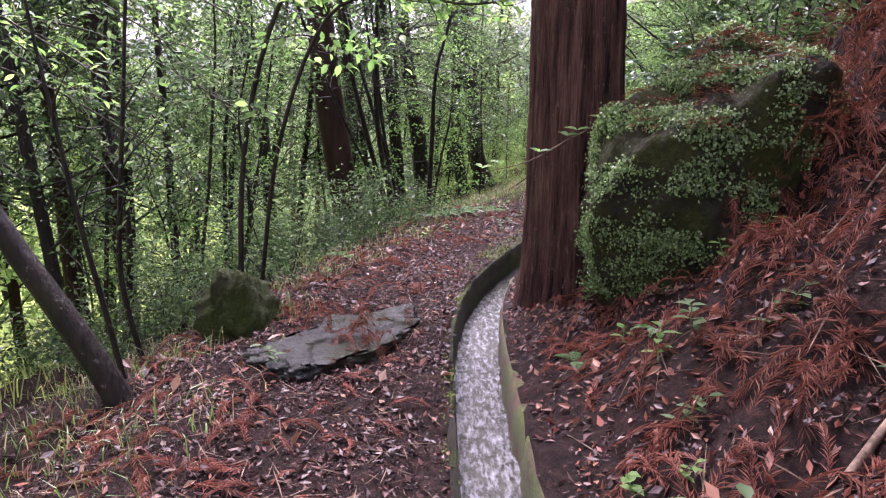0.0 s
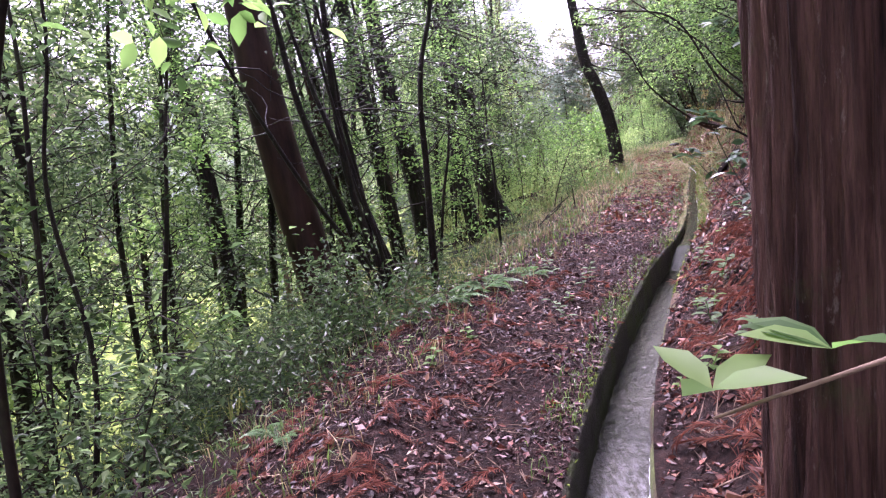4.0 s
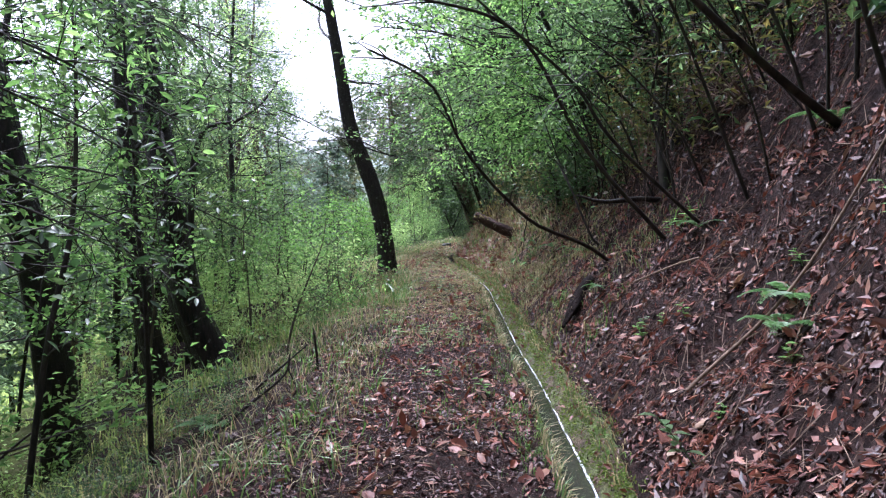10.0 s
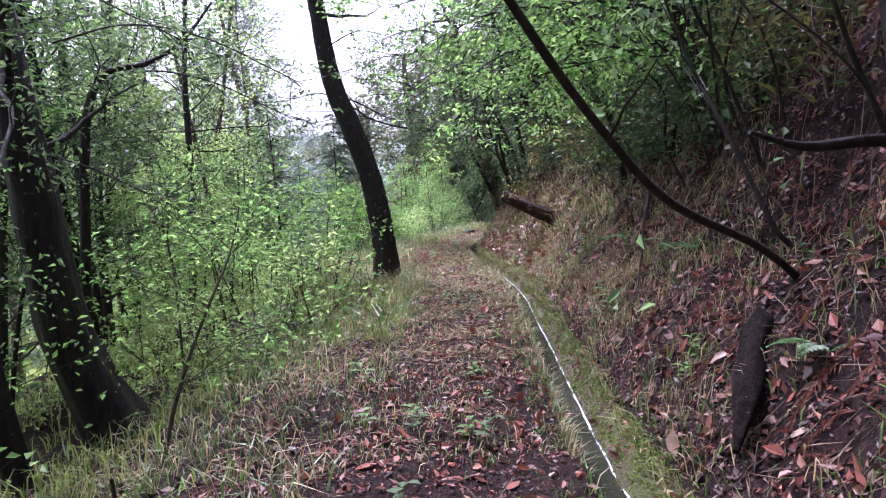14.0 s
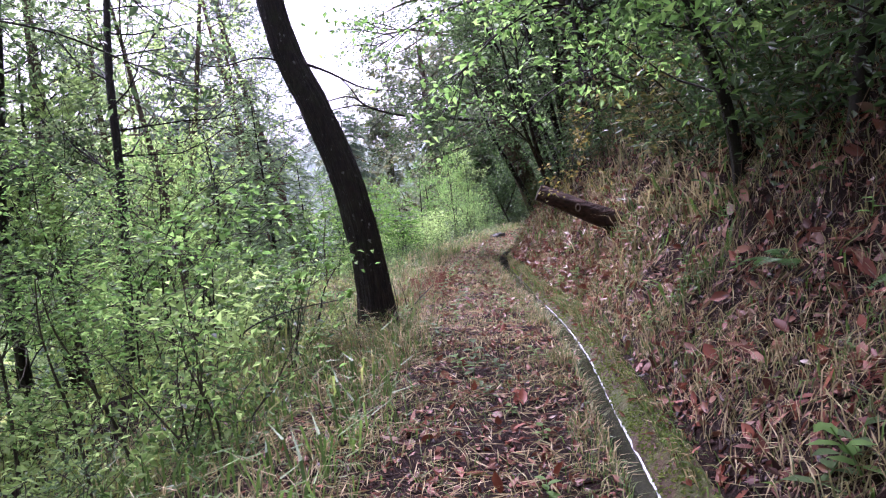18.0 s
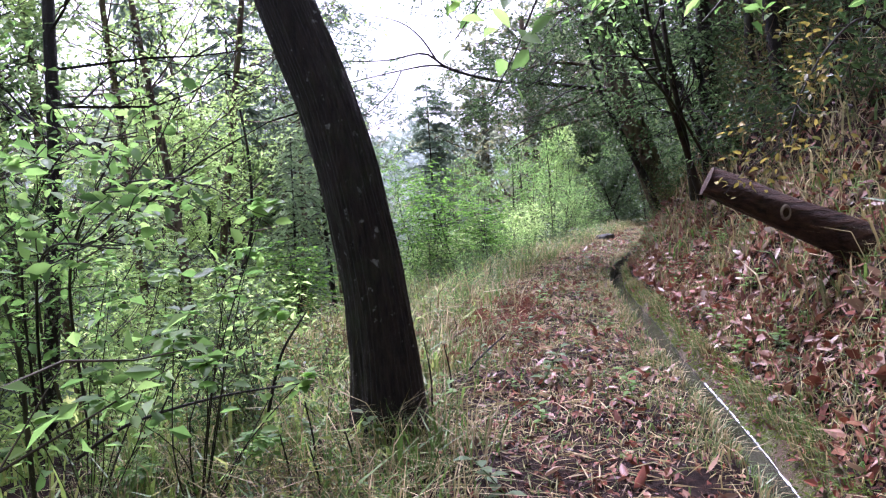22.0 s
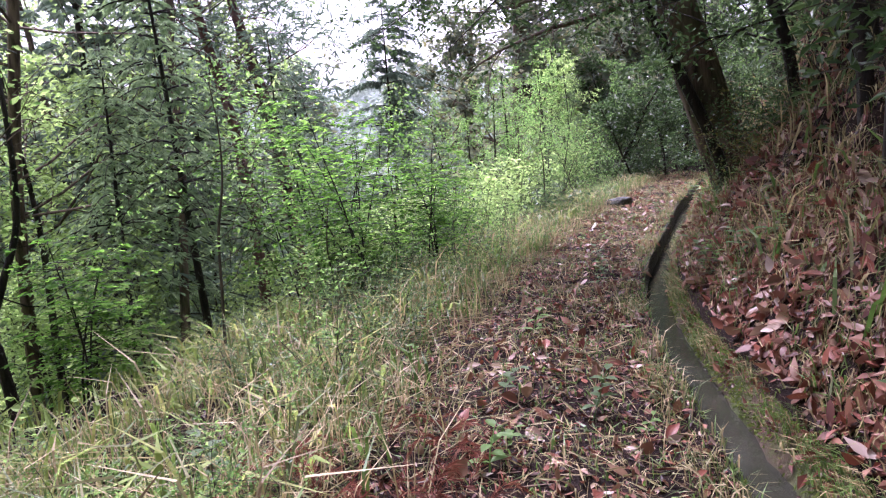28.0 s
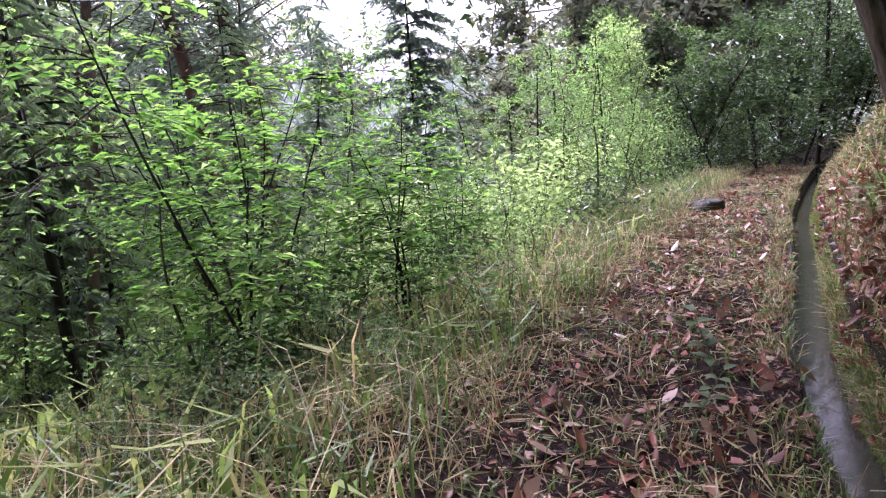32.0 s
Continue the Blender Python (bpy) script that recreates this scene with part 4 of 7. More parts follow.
cutb.add(np.concatenate([rim * 0.06 - ax * 0.004, [-ax * 0.012]]), [[i, (i + 1) % 22, 22] for i in range(22)])
part("cut_end", cutb, DARK_END, log_trunk, "dark rotten sawn end")
kn = Build()
kp = lp[9] + unit(np.array([-0.35, -0.9, -0.05])) * 0.12
kd = unit(np.array([-0.35, -0.92, -0.05]))
k1 = unit(np.cross(kd, [0, 0, 1.0]))
k2 = np.cross(kd, k1)
q = np.cos(a)[:, None] * k1 * 0.035 + np.sin(a)[:, None] * k2 * 0.055
kn.add(np.concatenate([kp + q, kp + q * 0.6 + kd * 0.02, kp + q * 0.6 - kd * 0.02]), [[i, (i + 1) % 22, 22 + (i + 1) % 22, 22 + i] for i in range(22)] + [[22 + i, 22 + (i + 1) % 22, 44 + (i + 1) % 22, 44 + i] for i in range(22)], True)
part("knot", kn, CUT_WOOD, log_trunk, "pale ring of a cut branch")

# ---- named trees of the valley side ----
p_pts = [(1.30, 23.6, g(1.3, 23.6) - 0.05), (1.36, 23.6, 0.2), (1.43, 23.6, 1.26), (1.49, 23.6, 2.14), (1.59, 23.6, 2.72), (1.8, 23.6, 3.06), (2.25, 23.6, 3.18), (2.67, 23.6, 3.47), (3.0, 23.6, 3.9)]
bent = broadleaf(r1, np.array(p_pts) - np.array(p_pts[0]), [0.065, 0.06, 0.05, 0.03, 0.012], THIN_BARK, MID_LEAF, "bent_tree", "thin dark tree bent over at the top, with bare twigs", "tree", start=0.5, limbs=9, reach=1.5, leaf=(0.08, 0.035), per=34, at=p_pts[0])
for x, y, tops, rad, mat in ((5.75, 42.9, [(-0.25, 0, 1.6), (-0.75, 0, 4.2), (-1.6, 0, 8.0), (-2.0, 0, 11)], 0.16, PINE_BARK), (5.0, 41.8, [(-0.2, 0, 1.6), (-0.65, 0, 4.2), (-1.3, 0, 8.0), (-1.7, 0, 11)], 0.13, PINE_BARK)):
    z = g(x, y)
    pn = broadleaf(r1, [(0, 0, -0.2)] + [(a, b, c - z) for a, b, c in tops], [rad, rad * 0.85, rad * 0.6, rad * 0.3], mat, FAR_HAZE_NEEDLES, "pine_tree", "tall slender red-barked pine with sparse upper branches", "pine", "pair of pines", start=0.34, limbs=46, reach=3.0, leaf=(0.26, 0.05), per=26, rise=-0.02, at=(x, y, z), limb_r=0.2)
z = g(8.4, 46.6)
conifer(r1, 5.75 - z, 2.7, THIN_BARK, FAR_HAZE_NEEDLES, "young blue-green fir standing in the valley", at=(8.35, 46.6, z), trunk_r=0.07, whorls=34, first=0.06, strip=(0.22, 0.028), fine=13)
z = g(4.85, 36.8)
fir = conifer(r1, 4.7 - z, 1.9, WET_BARK, CONIFER, "slender young fir with feathery drooping branches", "slope firs", at=(4.85, 36.6, z), trunk_r=0.065, whorls=24, first=0.3, lean=(-0.25, 0), strip=(0.17, 0.018), fine=6, droop=0.35)
for x, y, turn, size in ((4.1, 35.7, 2.6, 0.7), (3.7, 40.4, 0.4, 1.05), (5.9, 39.4, 5.2, 0.8)):
    copy_thing(fir, Matrix.LocRotScale((x, y, g(x, y) - 0.1), Euler((0, 0, turn)), (size,) * 3))

# ---- repeated trees: built once, then copied over the slopes ----
r2 = np.random.default_rng(23)


def young(seed, height, rad, leafmat, leaf, limbs, reach, per, wood=THIN_BARK, start=0.3, label="thin dark-stemmed understorey tree with small leaves", crook=0.25, twigs=4, fine=False):
    if not fine and per > 20:
        per, leaf = int(per * 0.72), (leaf[0] * 1.14, leaf[1] * 1.14)
    r = np.random.default_rng(seed)
    pts = wander(r, (0, 0, -0.2), (r.normal(0, 0.1), r.normal(0, 0.1), 1), height, 6, crook * 0.5, 0.15)
    return broadleaf(r, pts, [rad, rad * 0.75, rad * 0.25], wood, leafmat, "understorey_tree", label, "tree", "understorey trees", start=start, limbs=limbs, reach=reach, leaf=leaf, per=per, twigs=twigs, fine=fine)


kinds = [young(101, 6.5, 0.042, DARK_LEAF, (0.060, 0.026), 20, 1.5, 46), young(102, 5.2, 0.028, DARK_LEAF, (0.055, 0.025), 18, 1.2, 46),
         young(103, 8.0, 0.075, MID_LEAF, (0.072, 0.033), 24, 1.9, 46), young(104, 4.2, 0.02, MID_LEAF, (0.062, 0.028), 16, 1.1, 34),
         young(105, 6.0, 0.034, BRIGHT_LEAF, (0.066, 0.034), 18, 1.5, 38, label="thin-stemmed tree with fresh light green leaves"),
         young(106, 9.5, 0.10, MID_LEAF, (0.11, 0.052), 30, 2.5, 46, start=0.15, label="leafy valley tree with a full green crown", twigs=5),
         young(107, 9.0, 0.09, DARK_LEAF, (0.12, 0.055), 30, 2.3, 46, start=0.15, label="dark evergreen valley tree with a full crown", twigs=5),
         young(108, 4.4, 0.06, DARK_LEAF, (0.135, 0.062), 22, 1.8, 26, start=0.05, label="dense dark evergreen shrub-tree on the bank", twigs=5),
         young(109, 7.0, 0.07, BRIGHT_LEAF, (0.085, 0.045), 24, 2.0, 44, start=0.12, label="valley tree with light green leaves", twigs=5),
         young(110, 10.0, 0.12, MID_LEAF, (0.17, 0.085), 26, 3.6, 28, start=0.2, label="spreading tree with a wide green crown, copies added on the hill for shade", twigs=6),
         young(111, 10.0, 0.12, FAR_HAZE_LEAF, (0.19, 0.10), 26, 3.6, 28, start=0.15, label="spreading valley tree with haze put into its leaf colour", twigs=6),
         young(112, 9.0, 0.10, VALLEY_HAZE_LEAF, (0.15, 0.08), 26, 2.6, 30, start=0.15, label="valley floor tree with misty light put into its pale leaf colour", twigs=5)]


# trees well below the path swap to paler copies, haze in their colour
HAZE_COPY = {5: 11, 6: 11, 2: 8, 9: 10, 0: 4}


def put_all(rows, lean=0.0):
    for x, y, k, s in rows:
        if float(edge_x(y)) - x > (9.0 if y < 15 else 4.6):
            k = HAZE_COPY.get(k, k)
        place(kinds[k], x, y, r2.uniform(0, 6.28), s * r2.uniform(0.92, 1.08), 0.1, (r2.normal(0, 0.05), lean + r2.normal(0, 0.05)))


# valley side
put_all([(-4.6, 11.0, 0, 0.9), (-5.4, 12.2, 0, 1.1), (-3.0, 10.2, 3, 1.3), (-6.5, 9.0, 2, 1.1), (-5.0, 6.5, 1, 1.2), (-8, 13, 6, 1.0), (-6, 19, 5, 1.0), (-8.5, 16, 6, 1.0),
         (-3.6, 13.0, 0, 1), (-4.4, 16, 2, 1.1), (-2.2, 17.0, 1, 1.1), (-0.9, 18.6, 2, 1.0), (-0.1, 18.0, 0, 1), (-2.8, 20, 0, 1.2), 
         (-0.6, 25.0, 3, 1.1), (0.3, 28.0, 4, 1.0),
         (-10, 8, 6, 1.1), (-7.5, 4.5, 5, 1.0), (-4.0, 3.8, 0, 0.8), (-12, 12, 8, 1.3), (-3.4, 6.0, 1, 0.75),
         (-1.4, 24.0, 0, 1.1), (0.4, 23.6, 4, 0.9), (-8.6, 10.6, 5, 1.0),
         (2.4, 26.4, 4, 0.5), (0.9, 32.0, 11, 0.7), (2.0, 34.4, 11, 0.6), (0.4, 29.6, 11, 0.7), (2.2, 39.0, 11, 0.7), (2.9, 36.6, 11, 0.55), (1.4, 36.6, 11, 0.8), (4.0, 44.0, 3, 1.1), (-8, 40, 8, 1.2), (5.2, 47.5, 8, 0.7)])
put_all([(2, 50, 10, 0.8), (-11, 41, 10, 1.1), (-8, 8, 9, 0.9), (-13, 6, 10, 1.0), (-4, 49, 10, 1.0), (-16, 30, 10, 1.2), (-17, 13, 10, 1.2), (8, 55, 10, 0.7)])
# tall airy trees that close the sky above the valley side
tall = [young(121, 14.5, 0.13, MID_LEAF, (0.12, 0.055), 34, 3.2, 34, start=0.22, label="tall airy valley tree with a dark stem and green crown", twigs=6, wood=WET_BARK),
        young(122, 13.0, 0.11, DARK_LEAF, (0.11, 0.05), 34, 2.8, 34, start=0.2, label="tall dark-stemmed evergreen valley tree", twigs=6, wood=WET_BARK),
        young(123, 15.0, 0.13, FAR_HAZE_LEAF, (0.15, 0.075), 30, 3.4, 34, start=0.2, label="tall valley tree with haze put into its pale leaf colour", twigs=6, wood=GREY_BARK)]
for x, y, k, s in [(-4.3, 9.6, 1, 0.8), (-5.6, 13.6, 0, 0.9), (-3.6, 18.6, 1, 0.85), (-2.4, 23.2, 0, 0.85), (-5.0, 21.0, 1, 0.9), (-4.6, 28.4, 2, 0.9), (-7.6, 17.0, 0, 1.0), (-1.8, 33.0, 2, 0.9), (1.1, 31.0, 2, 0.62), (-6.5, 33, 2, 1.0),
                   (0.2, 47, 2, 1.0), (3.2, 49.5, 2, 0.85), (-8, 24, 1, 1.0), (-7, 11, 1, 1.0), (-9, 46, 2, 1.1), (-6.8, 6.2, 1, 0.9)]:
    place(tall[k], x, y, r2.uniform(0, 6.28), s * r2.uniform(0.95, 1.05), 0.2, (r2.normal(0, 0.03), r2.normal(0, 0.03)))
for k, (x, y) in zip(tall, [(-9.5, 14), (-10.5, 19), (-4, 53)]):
    settle(k, x, y, 0.6, 1.0, 0.2)
# full crowns behind the slope trees
for ob, x, y, s in ((kinds[5], 1.0, 27.0, 0.8), (kinds[6], 0.0, 25.0, 0.85), (tall[0], 0.8, 29.5, 0.75), (kinds[6], -2.6, 22.6, 0.9), (kinds[5], -4.4, 12.8, 0.8)):
    place(ob, x, y, r2.uniform(0, 6.28), s, 0.2)
# saplings with layered bright leaves along the slope edge
sap = [young(131 + q, h, 0.014, BRIGHT_LEAF, (0.045, 0.024), 16, 0.8, 16, start=0.35, label="slender sapling with layered bright leaves", crook=0.35, twigs=3, wood=OLIVE_BARK) for q, h in enumerate((2.4, 1.8))]
for y0, y1, lo, hi, n in [(19, 27, 2.8, 4.8, 6), (26, 33, 3.4, 5.5, 2), (33, 38.5, 2.6, 4.8, 2), (38, 46, 2.3, 4, 8)]:
    for _ in range(n):
        y = r2.uniform(y0, y1)
        place(sap[r2.integers(2)], float(edge_x(y)) - r2.uniform(lo, hi), y, r2.uniform(0, 6.28), r2.uniform(0.8, 1.4), 0.05, (r2.normal(0, 0.08), r2.normal(0, 0.08)))
settle(sap[0], 7.6, 36.6, 0, 1.15)
settle(sap[1], 6.7, 34.4, 2, 1.0)
# low growth on the open valley floor, misty light put into its pale leaf colour
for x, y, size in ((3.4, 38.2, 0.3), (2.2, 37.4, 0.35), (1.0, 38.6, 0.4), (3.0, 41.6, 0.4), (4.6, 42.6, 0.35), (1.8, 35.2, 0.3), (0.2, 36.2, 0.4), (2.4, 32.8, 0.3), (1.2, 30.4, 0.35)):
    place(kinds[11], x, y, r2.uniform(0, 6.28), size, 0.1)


# shrubs with flat tiers of bright leaves below the path
def layered_shrub(seed, height):
    r = np.random.default_rng(seed)
    root = thing("layered_shrub", (0, 0, 0), "shrub with flat tiers of bright green leaves", "shrub", "layered shrubs")
    tb, cb = Build(), Build()
    for k in range(4):
        st = wander(r, (r.normal(0, 0.1), r.normal(0, 0.1), -0.1), (r.normal(0, 0.3), r.normal(0, 0.3), 1), height * r.uniform(0.75, 1.1), 10, 0.16, 0.05)
        part("stem", Build().tube(curve(st, 22), [0.014, 0.004], 6, 0.06), WET_BARK, root)
        for j in range(3, 11):
            for _ in range(3):
                a = r.uniform(0, 6.28)
                tw = wander(r, st[j], (np.cos(a), np.sin(a), 0.12), r.uniform(0.35, 0.8), 4, 0.2, -0.02)
                tb.tube(tw, [0.005, 0.0015], 3, caps=False)
                n = 13
                i = r.integers(1, 5, n)
                along = unit(tw[i] - tw[i - 1])
                side = np.cross(along, [0, 0, 1.0]) * r.choice([-1, 1], n)[:, None]
                cb.leaves(tw[i] + r.normal(0, 0.035, (n, 3)) * np.array([1, 1, 0.4]), unit(side + along * r.uniform(0.2, 1.2, (n, 1)) + np.array([0, 0, -0.12])), unit(np.array([0, 0, 1.0]) + r.normal(0, 0.22, (n, 3))), 0.098 * r.uniform(0.55, 1.15, n), 0.05, 0.12, 0.15)
    tagged(part("twigwork", tb, WET_BARK, root), kind="stuff")
    part("crown", cb, TIER_LEAF, root)
    return root


tiers = [layered_shrub(901, 2.5), layered_shrub(902, 2.0)]
for k, (x, y, size) in enumerate([(6.7, 35.0, 1.05), (7.9, 35.5, 0.95), (6.2, 37.2, 1.1), (8.3, 37.4, 0.9)]):
    place(tiers[k % 2], x, y, r2.uniform(0, 6.28), size, 0.03)
settle(tiers[0], 7.3, 34.2, 1.0, 0.95, 0.03)
settle(tiers[1], 4.4, 33.4, 1.0, 1.0, 0.03)
# thin-crowned trees whose few leaves veil the sky
veil = [young(141, 11.5, 0.09, MID_LEAF, (0.10, 0.05), 34, 3.0, 9, start=0.25, label="thin airy tree with few leaves and bare twigs", twigs=6, wood=WET_BARK),
        young(142, 12.5, 0.09, VALLEY_HAZE_LEAF, (0.12, 0.06), 34, 3.2, 12, start=0.25, label="thin airy valley tree with haze put into its pale leaf colour", twigs=6, wood=GREY_BARK)]
for x, y, k, s in [(3.0, 31.8, 1, 0.8), (2.3, 28.4, 0, 0.9), (1.4, 35.8, 1, 0.95), (1.2, 26.2, 0, 0.9), (3.9, 38.6, 1, 1.0), (-0.6, 30.6, 0, 1.0), (0.4, 34.4, 1, 1.1), (-3.0, 26.0, 0, 1.1), (4.6, 47.5, 1, 1.0), (1.6, 41.5, 1, 1.1), (-2.2, 47, 1, 1.1)]:
    place(veil[k], x, y, r2.uniform(0, 6.28), s * r2.uniform(0.95, 1.05), 0.2)
settle(veil[0], -1.4, 20.6, 1.0, 1.0, 0.2)
settle(veil[1], 2.2, 37.0, 1.0, 1.05, 0.2)
for x, y, k, s in [(-3.1, 12.2, 1, 1.1)]:
    place(kinds[k], x, y, r2.uniform(0, 6.28), s, 0.1)
# leafy trees of the bank that hang over the path
rh = np.random.default_rng(64)
for x, y, zt, mat, lf in [(10.6, 31.2, 4.4, MID_LEAF, (0.08, 0.04)), (11.2, 32.8, 4.6, DARK_LEAF, (0.08, 0.036)), (13.7, 36.8, 4.8, DARK_LEAF, (0.08, 0.036)), (7.6, 20.4, 4.6, BRIGHT_LEAF, (0.085, 0.045)), (8.3, 23.0, 4.6, BRIGHT_LEAF, (0.085, 0.045)), (6.9, 17.9, 4.8, MID_LEAF, (0.08, 0.04))]:
    z = g(x, y)
    broadleaf(rh, [(0, 0, -0.2), (-0.1, 0, 0.7), (-0.5, 0.1, (zt - z) * 0.6), (-1.1, 0.1, zt - z), (-1.7, 0.1, zt - z + 1.2)], [0.06, 0.05, 0.015], WET_BARK, mat, "overhanging_tree", "leafy tree leaning from the bank over the path", "tree", "overhanging trees", start=0.3, limbs=26, reach=2.0, leaf=lf, per=34, twigs=5, rise=-0.03, at=(x, y, z), outward=(-0.55, 0, -0.1))
# wide crowns added mostly out of view, to cast shade on the hill
for x, y, s in [(11.6, 32.6, 1.1), (13.0, 35.8, 1.1), (10.9, 29.8, 1.05), (13.4, 26, 0.95), (14.8, 33, 0.95), (16.8, 37, 0.95), (11.5, 14, 1.0), (14, 21, 1.0), (16, 27, 1.0), (6.4, 3.0, 0.9), (18.5, 32, 1.0), (19.5, 38.5, 1.0)]:
    place(kinds[9], x, y, r2.uniform(0, 6.28), s, 0.2)
# the right-hand hill
put_all([(4.2, 9.5, 0, 1), (5.2, 12.2, 1, 1), (6.6, 15.2, 0, 1), (6.4, 17.4, 2, 0.9), (7.8, 19.5, 4, 0.9), (7.6, 21.2, 2, 0.8), (9.2, 22, 0, 1), (9.6, 25.0, 2, 1), (10.6, 27.8, 0, 1), (10.8, 30.2, 2, 0.9),
         (12.6, 31.2, 4, 1), (13.0, 34.9, 0, 1), (14.8, 37.5, 2, 1), (16.5, 40.5, 4, 1), (18.5, 42.0, 0, 1), (4.6, 6.4, 1, 1), (4.4, 3.0, 0, 1), (8.5, 15, 6, 0.9), (11.5, 24, 6, 0.9), (13.5, 28, 6, 0.9), (7, 10, 6, 0.9), (7, 5, 6, 0.9)], -0.1)
for k in range(96):
    y = r2.uniform(9, 23) if k < 18 else r2.uniform(22, 41)
    u = r2.uniform(2.1, 5.4) + 0.6 * (y < 12)
    x, open_bank = float(edge_x(y)) + u, 25.5 < y < 36 and u < 4.6
    if open_bank and k % 2:
        continue
    place(kinds[7], x, y, r2.uniform(0, 6.28), r2.uniform(0.16, 0.26) if open_bank else r2.uniform(0.55, 1.05), 0.05 if open_bank else 0.25, (r2.normal(0, 0.1), -0.3 + r2.normal(0, 0.1)))
for x, y in [(3.0, 7.0), (3.9, 6.2), (4.4, 4.0), (3.6, 8.2)]:
    place(kinds[7], x, y, r2.uniform(0, 6.28), r2.uniform(0.6, 0.85), 0.2, (0, -0.2))
# dark growth that closes the path's far bend
for x, y, size in ((16.0, 45.4, 0.7), (17.2, 45.8, 0.8), (18.5, 46.2, 0.8), (14.9, 45.0, 0.6), (19.8, 46.8, 0.9), (17.6, 47.4, 1.0)):
    place(kinds[7], x, y, r2.uniform(0, 6.28), size, 0.1)
# beyond the bend and across the valley mouth
put_all([(11.6, 47, 8, 0.7), (13.5, 49, 11, 0.6), (9.6, 43.0, 4, 0.6), (10.8, 44.5, 8, 0.55), (15.0, 50.5, 2, 0.9), (17.5, 51.5, 7, 1.2), (12.4, 43.8, 1, 0.7), (14.5, 46.2, 7, 0.9), (16.0, 47.8, 4, 0.7), (7.0, 41.0, 4, 0.55), (18.5, 49.5, 7, 1.1), (20.5, 53, 2, 1.1),
         (12.6, 46.0, 8, 0.6), (14.0, 48.0, 11, 0.5), (16.6, 50.0, 7, 1.2), (19.6, 51.0, 7, 1.2), (11.0, 49.5, 8, 0.7), (22, 52, 6, 0.8), (17.8, 46.2, 2, 0.8), (20.0, 48.6, 7, 1.0)])
for k, (x, y) in zip(kinds, [(-9.5, 10.5), (-6.8, 14.8), (-5.6, 20.8), (-3.9, 6.4), (-3.3, 24.6), (-14, 15), (-12, 24), (9.0, 13.6), (-9, 44), (-15, 12.6), (-12, 35), (-13.5, 9)]):
    settle(k, x, y, 1.0, 1.0, 0.1)

# forked tree at the lower edge of the slope
fork = thing("forked_tree", (3.2, 34.5, g(3.2, 34.5)), "dark forked tree with thin bare twigs below the path", "tree")
rf = np.random.default_rng(55)
for pts, ra in (([(0, 0, -0.2), (-0.05, 0, 0.8), (-0.15, 0, 1.5), (-0.45, 0.1, 2.3), (-0.4, 0.1, 3.4)], 0.065), ([(-0.12, 0, 1.4), (0.1, 0, 1.9), (0.3, 0.1, 2.6), (0.35, 0.1, 3.9), (0.2, 0.2, 5.2)], 0.045), ([(0.15, -0.1, -0.2), (0.0, 0, 0.6), (-0.05, 0, 1.2)], 0.05), ([(-0.3, 0, 2.0), (-0.7, 0.1, 2.6), (-0.8, 0.2, 3.4)], 0.025)):
    part("trunk", Build().tube(curve(pts, 20), [ra, ra * 0.4], 9, 0.06), WET_BARK, fork)
fl, fc = Build(), Build()
for _ in range(26):
    tw = wander(rf, (rf.normal(-0.1, 0.3), rf.normal(0.1, 0.1), rf.uniform(2.2, 4.8)), rf.normal(0, 1, 3) * np.array([1, 1, 0.5]) + np.array([0, 0, 0.3]), rf.uniform(0.5, 1.1), 5, 0.3)
    fl.tube(tw, [0.008, 0.002], 3, caps=False)
    spray(rf, fc, tw, 16, (0.07, 0.035))
tagged(part("twigwork", fl, WET_BARK, fork), kind="stuff")
part("crown", fc, BRIGHT_LEAF, fork)

# clump of thin black stems on the slope
clump = thing("stem_clump", (-0.45, 13.7, g(-0.45, 13.7)), "clump of thin wet black stems below the path", "tree")
cl, cc = Build(), Build()
for k in range(8):
    r = np.random.default_rng(300 + k)
    st = wander(r, (r.normal(0, 0.22), r.normal(0, 0.35), -0.2), (r.normal(-0.12, 0.16), r.normal(0, 0.15), 1), r.uniform(5, 7.5), 10, 0.14, 0.05)
    ra = r.uniform(0.03, 0.06)
    part("stem", Build().tube(curve(st, 30), [ra, ra * 0.6, 0.012], 8, 0.05, seed=k), WET_BARK, clump)
    for j in range(4, 11):
        for _ in range(2):
            tw = wander(r, st[j], r.normal(0, 1, 3) * np.array([1, 1, 0.4]), r.uniform(0.5, 1.2), 5, 0.35)
            cl.tube(tw, [0.01, 0.002], 4, caps=False)
            if j > 5:
                spray(r, cc, tw, 40, (0.085, 0.036))
tagged(part("twigwork", cl, WET_BARK, clump), kind="stuff")
part("crown", cc, DARK_LEAF, clump)

# conifers of the valley
con = [conifer(np.random.default_rng(401), 8.0, 2.0, THIN_BARK, CONIFER, "tall valley conifer with drooping feathery branches", "valley conifers", 0.10, 30, 0.15, strip=(0.24, 0.026), fine=9, droop=0.4),
       conifer(np.random.default_rng(402), 6.0, 1.5, THIN_BARK, CONIFER, "valley conifer with thin feathery branches", "valley conifers", 0.07, 26, 0.1, strip=(0.22, 0.024), fine=10),
       conifer(np.random.default_rng(403), 9.0, 2.2, THIN_BARK, FAR_HAZE_NEEDLES, "valley conifer with haze put into its pale needle colour", "valley conifers", 0.10, 28, 0.1, strip=(0.32, 0.045), fine=6)]
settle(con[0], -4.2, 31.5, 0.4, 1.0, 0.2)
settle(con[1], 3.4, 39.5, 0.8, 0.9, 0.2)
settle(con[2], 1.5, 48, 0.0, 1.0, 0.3)
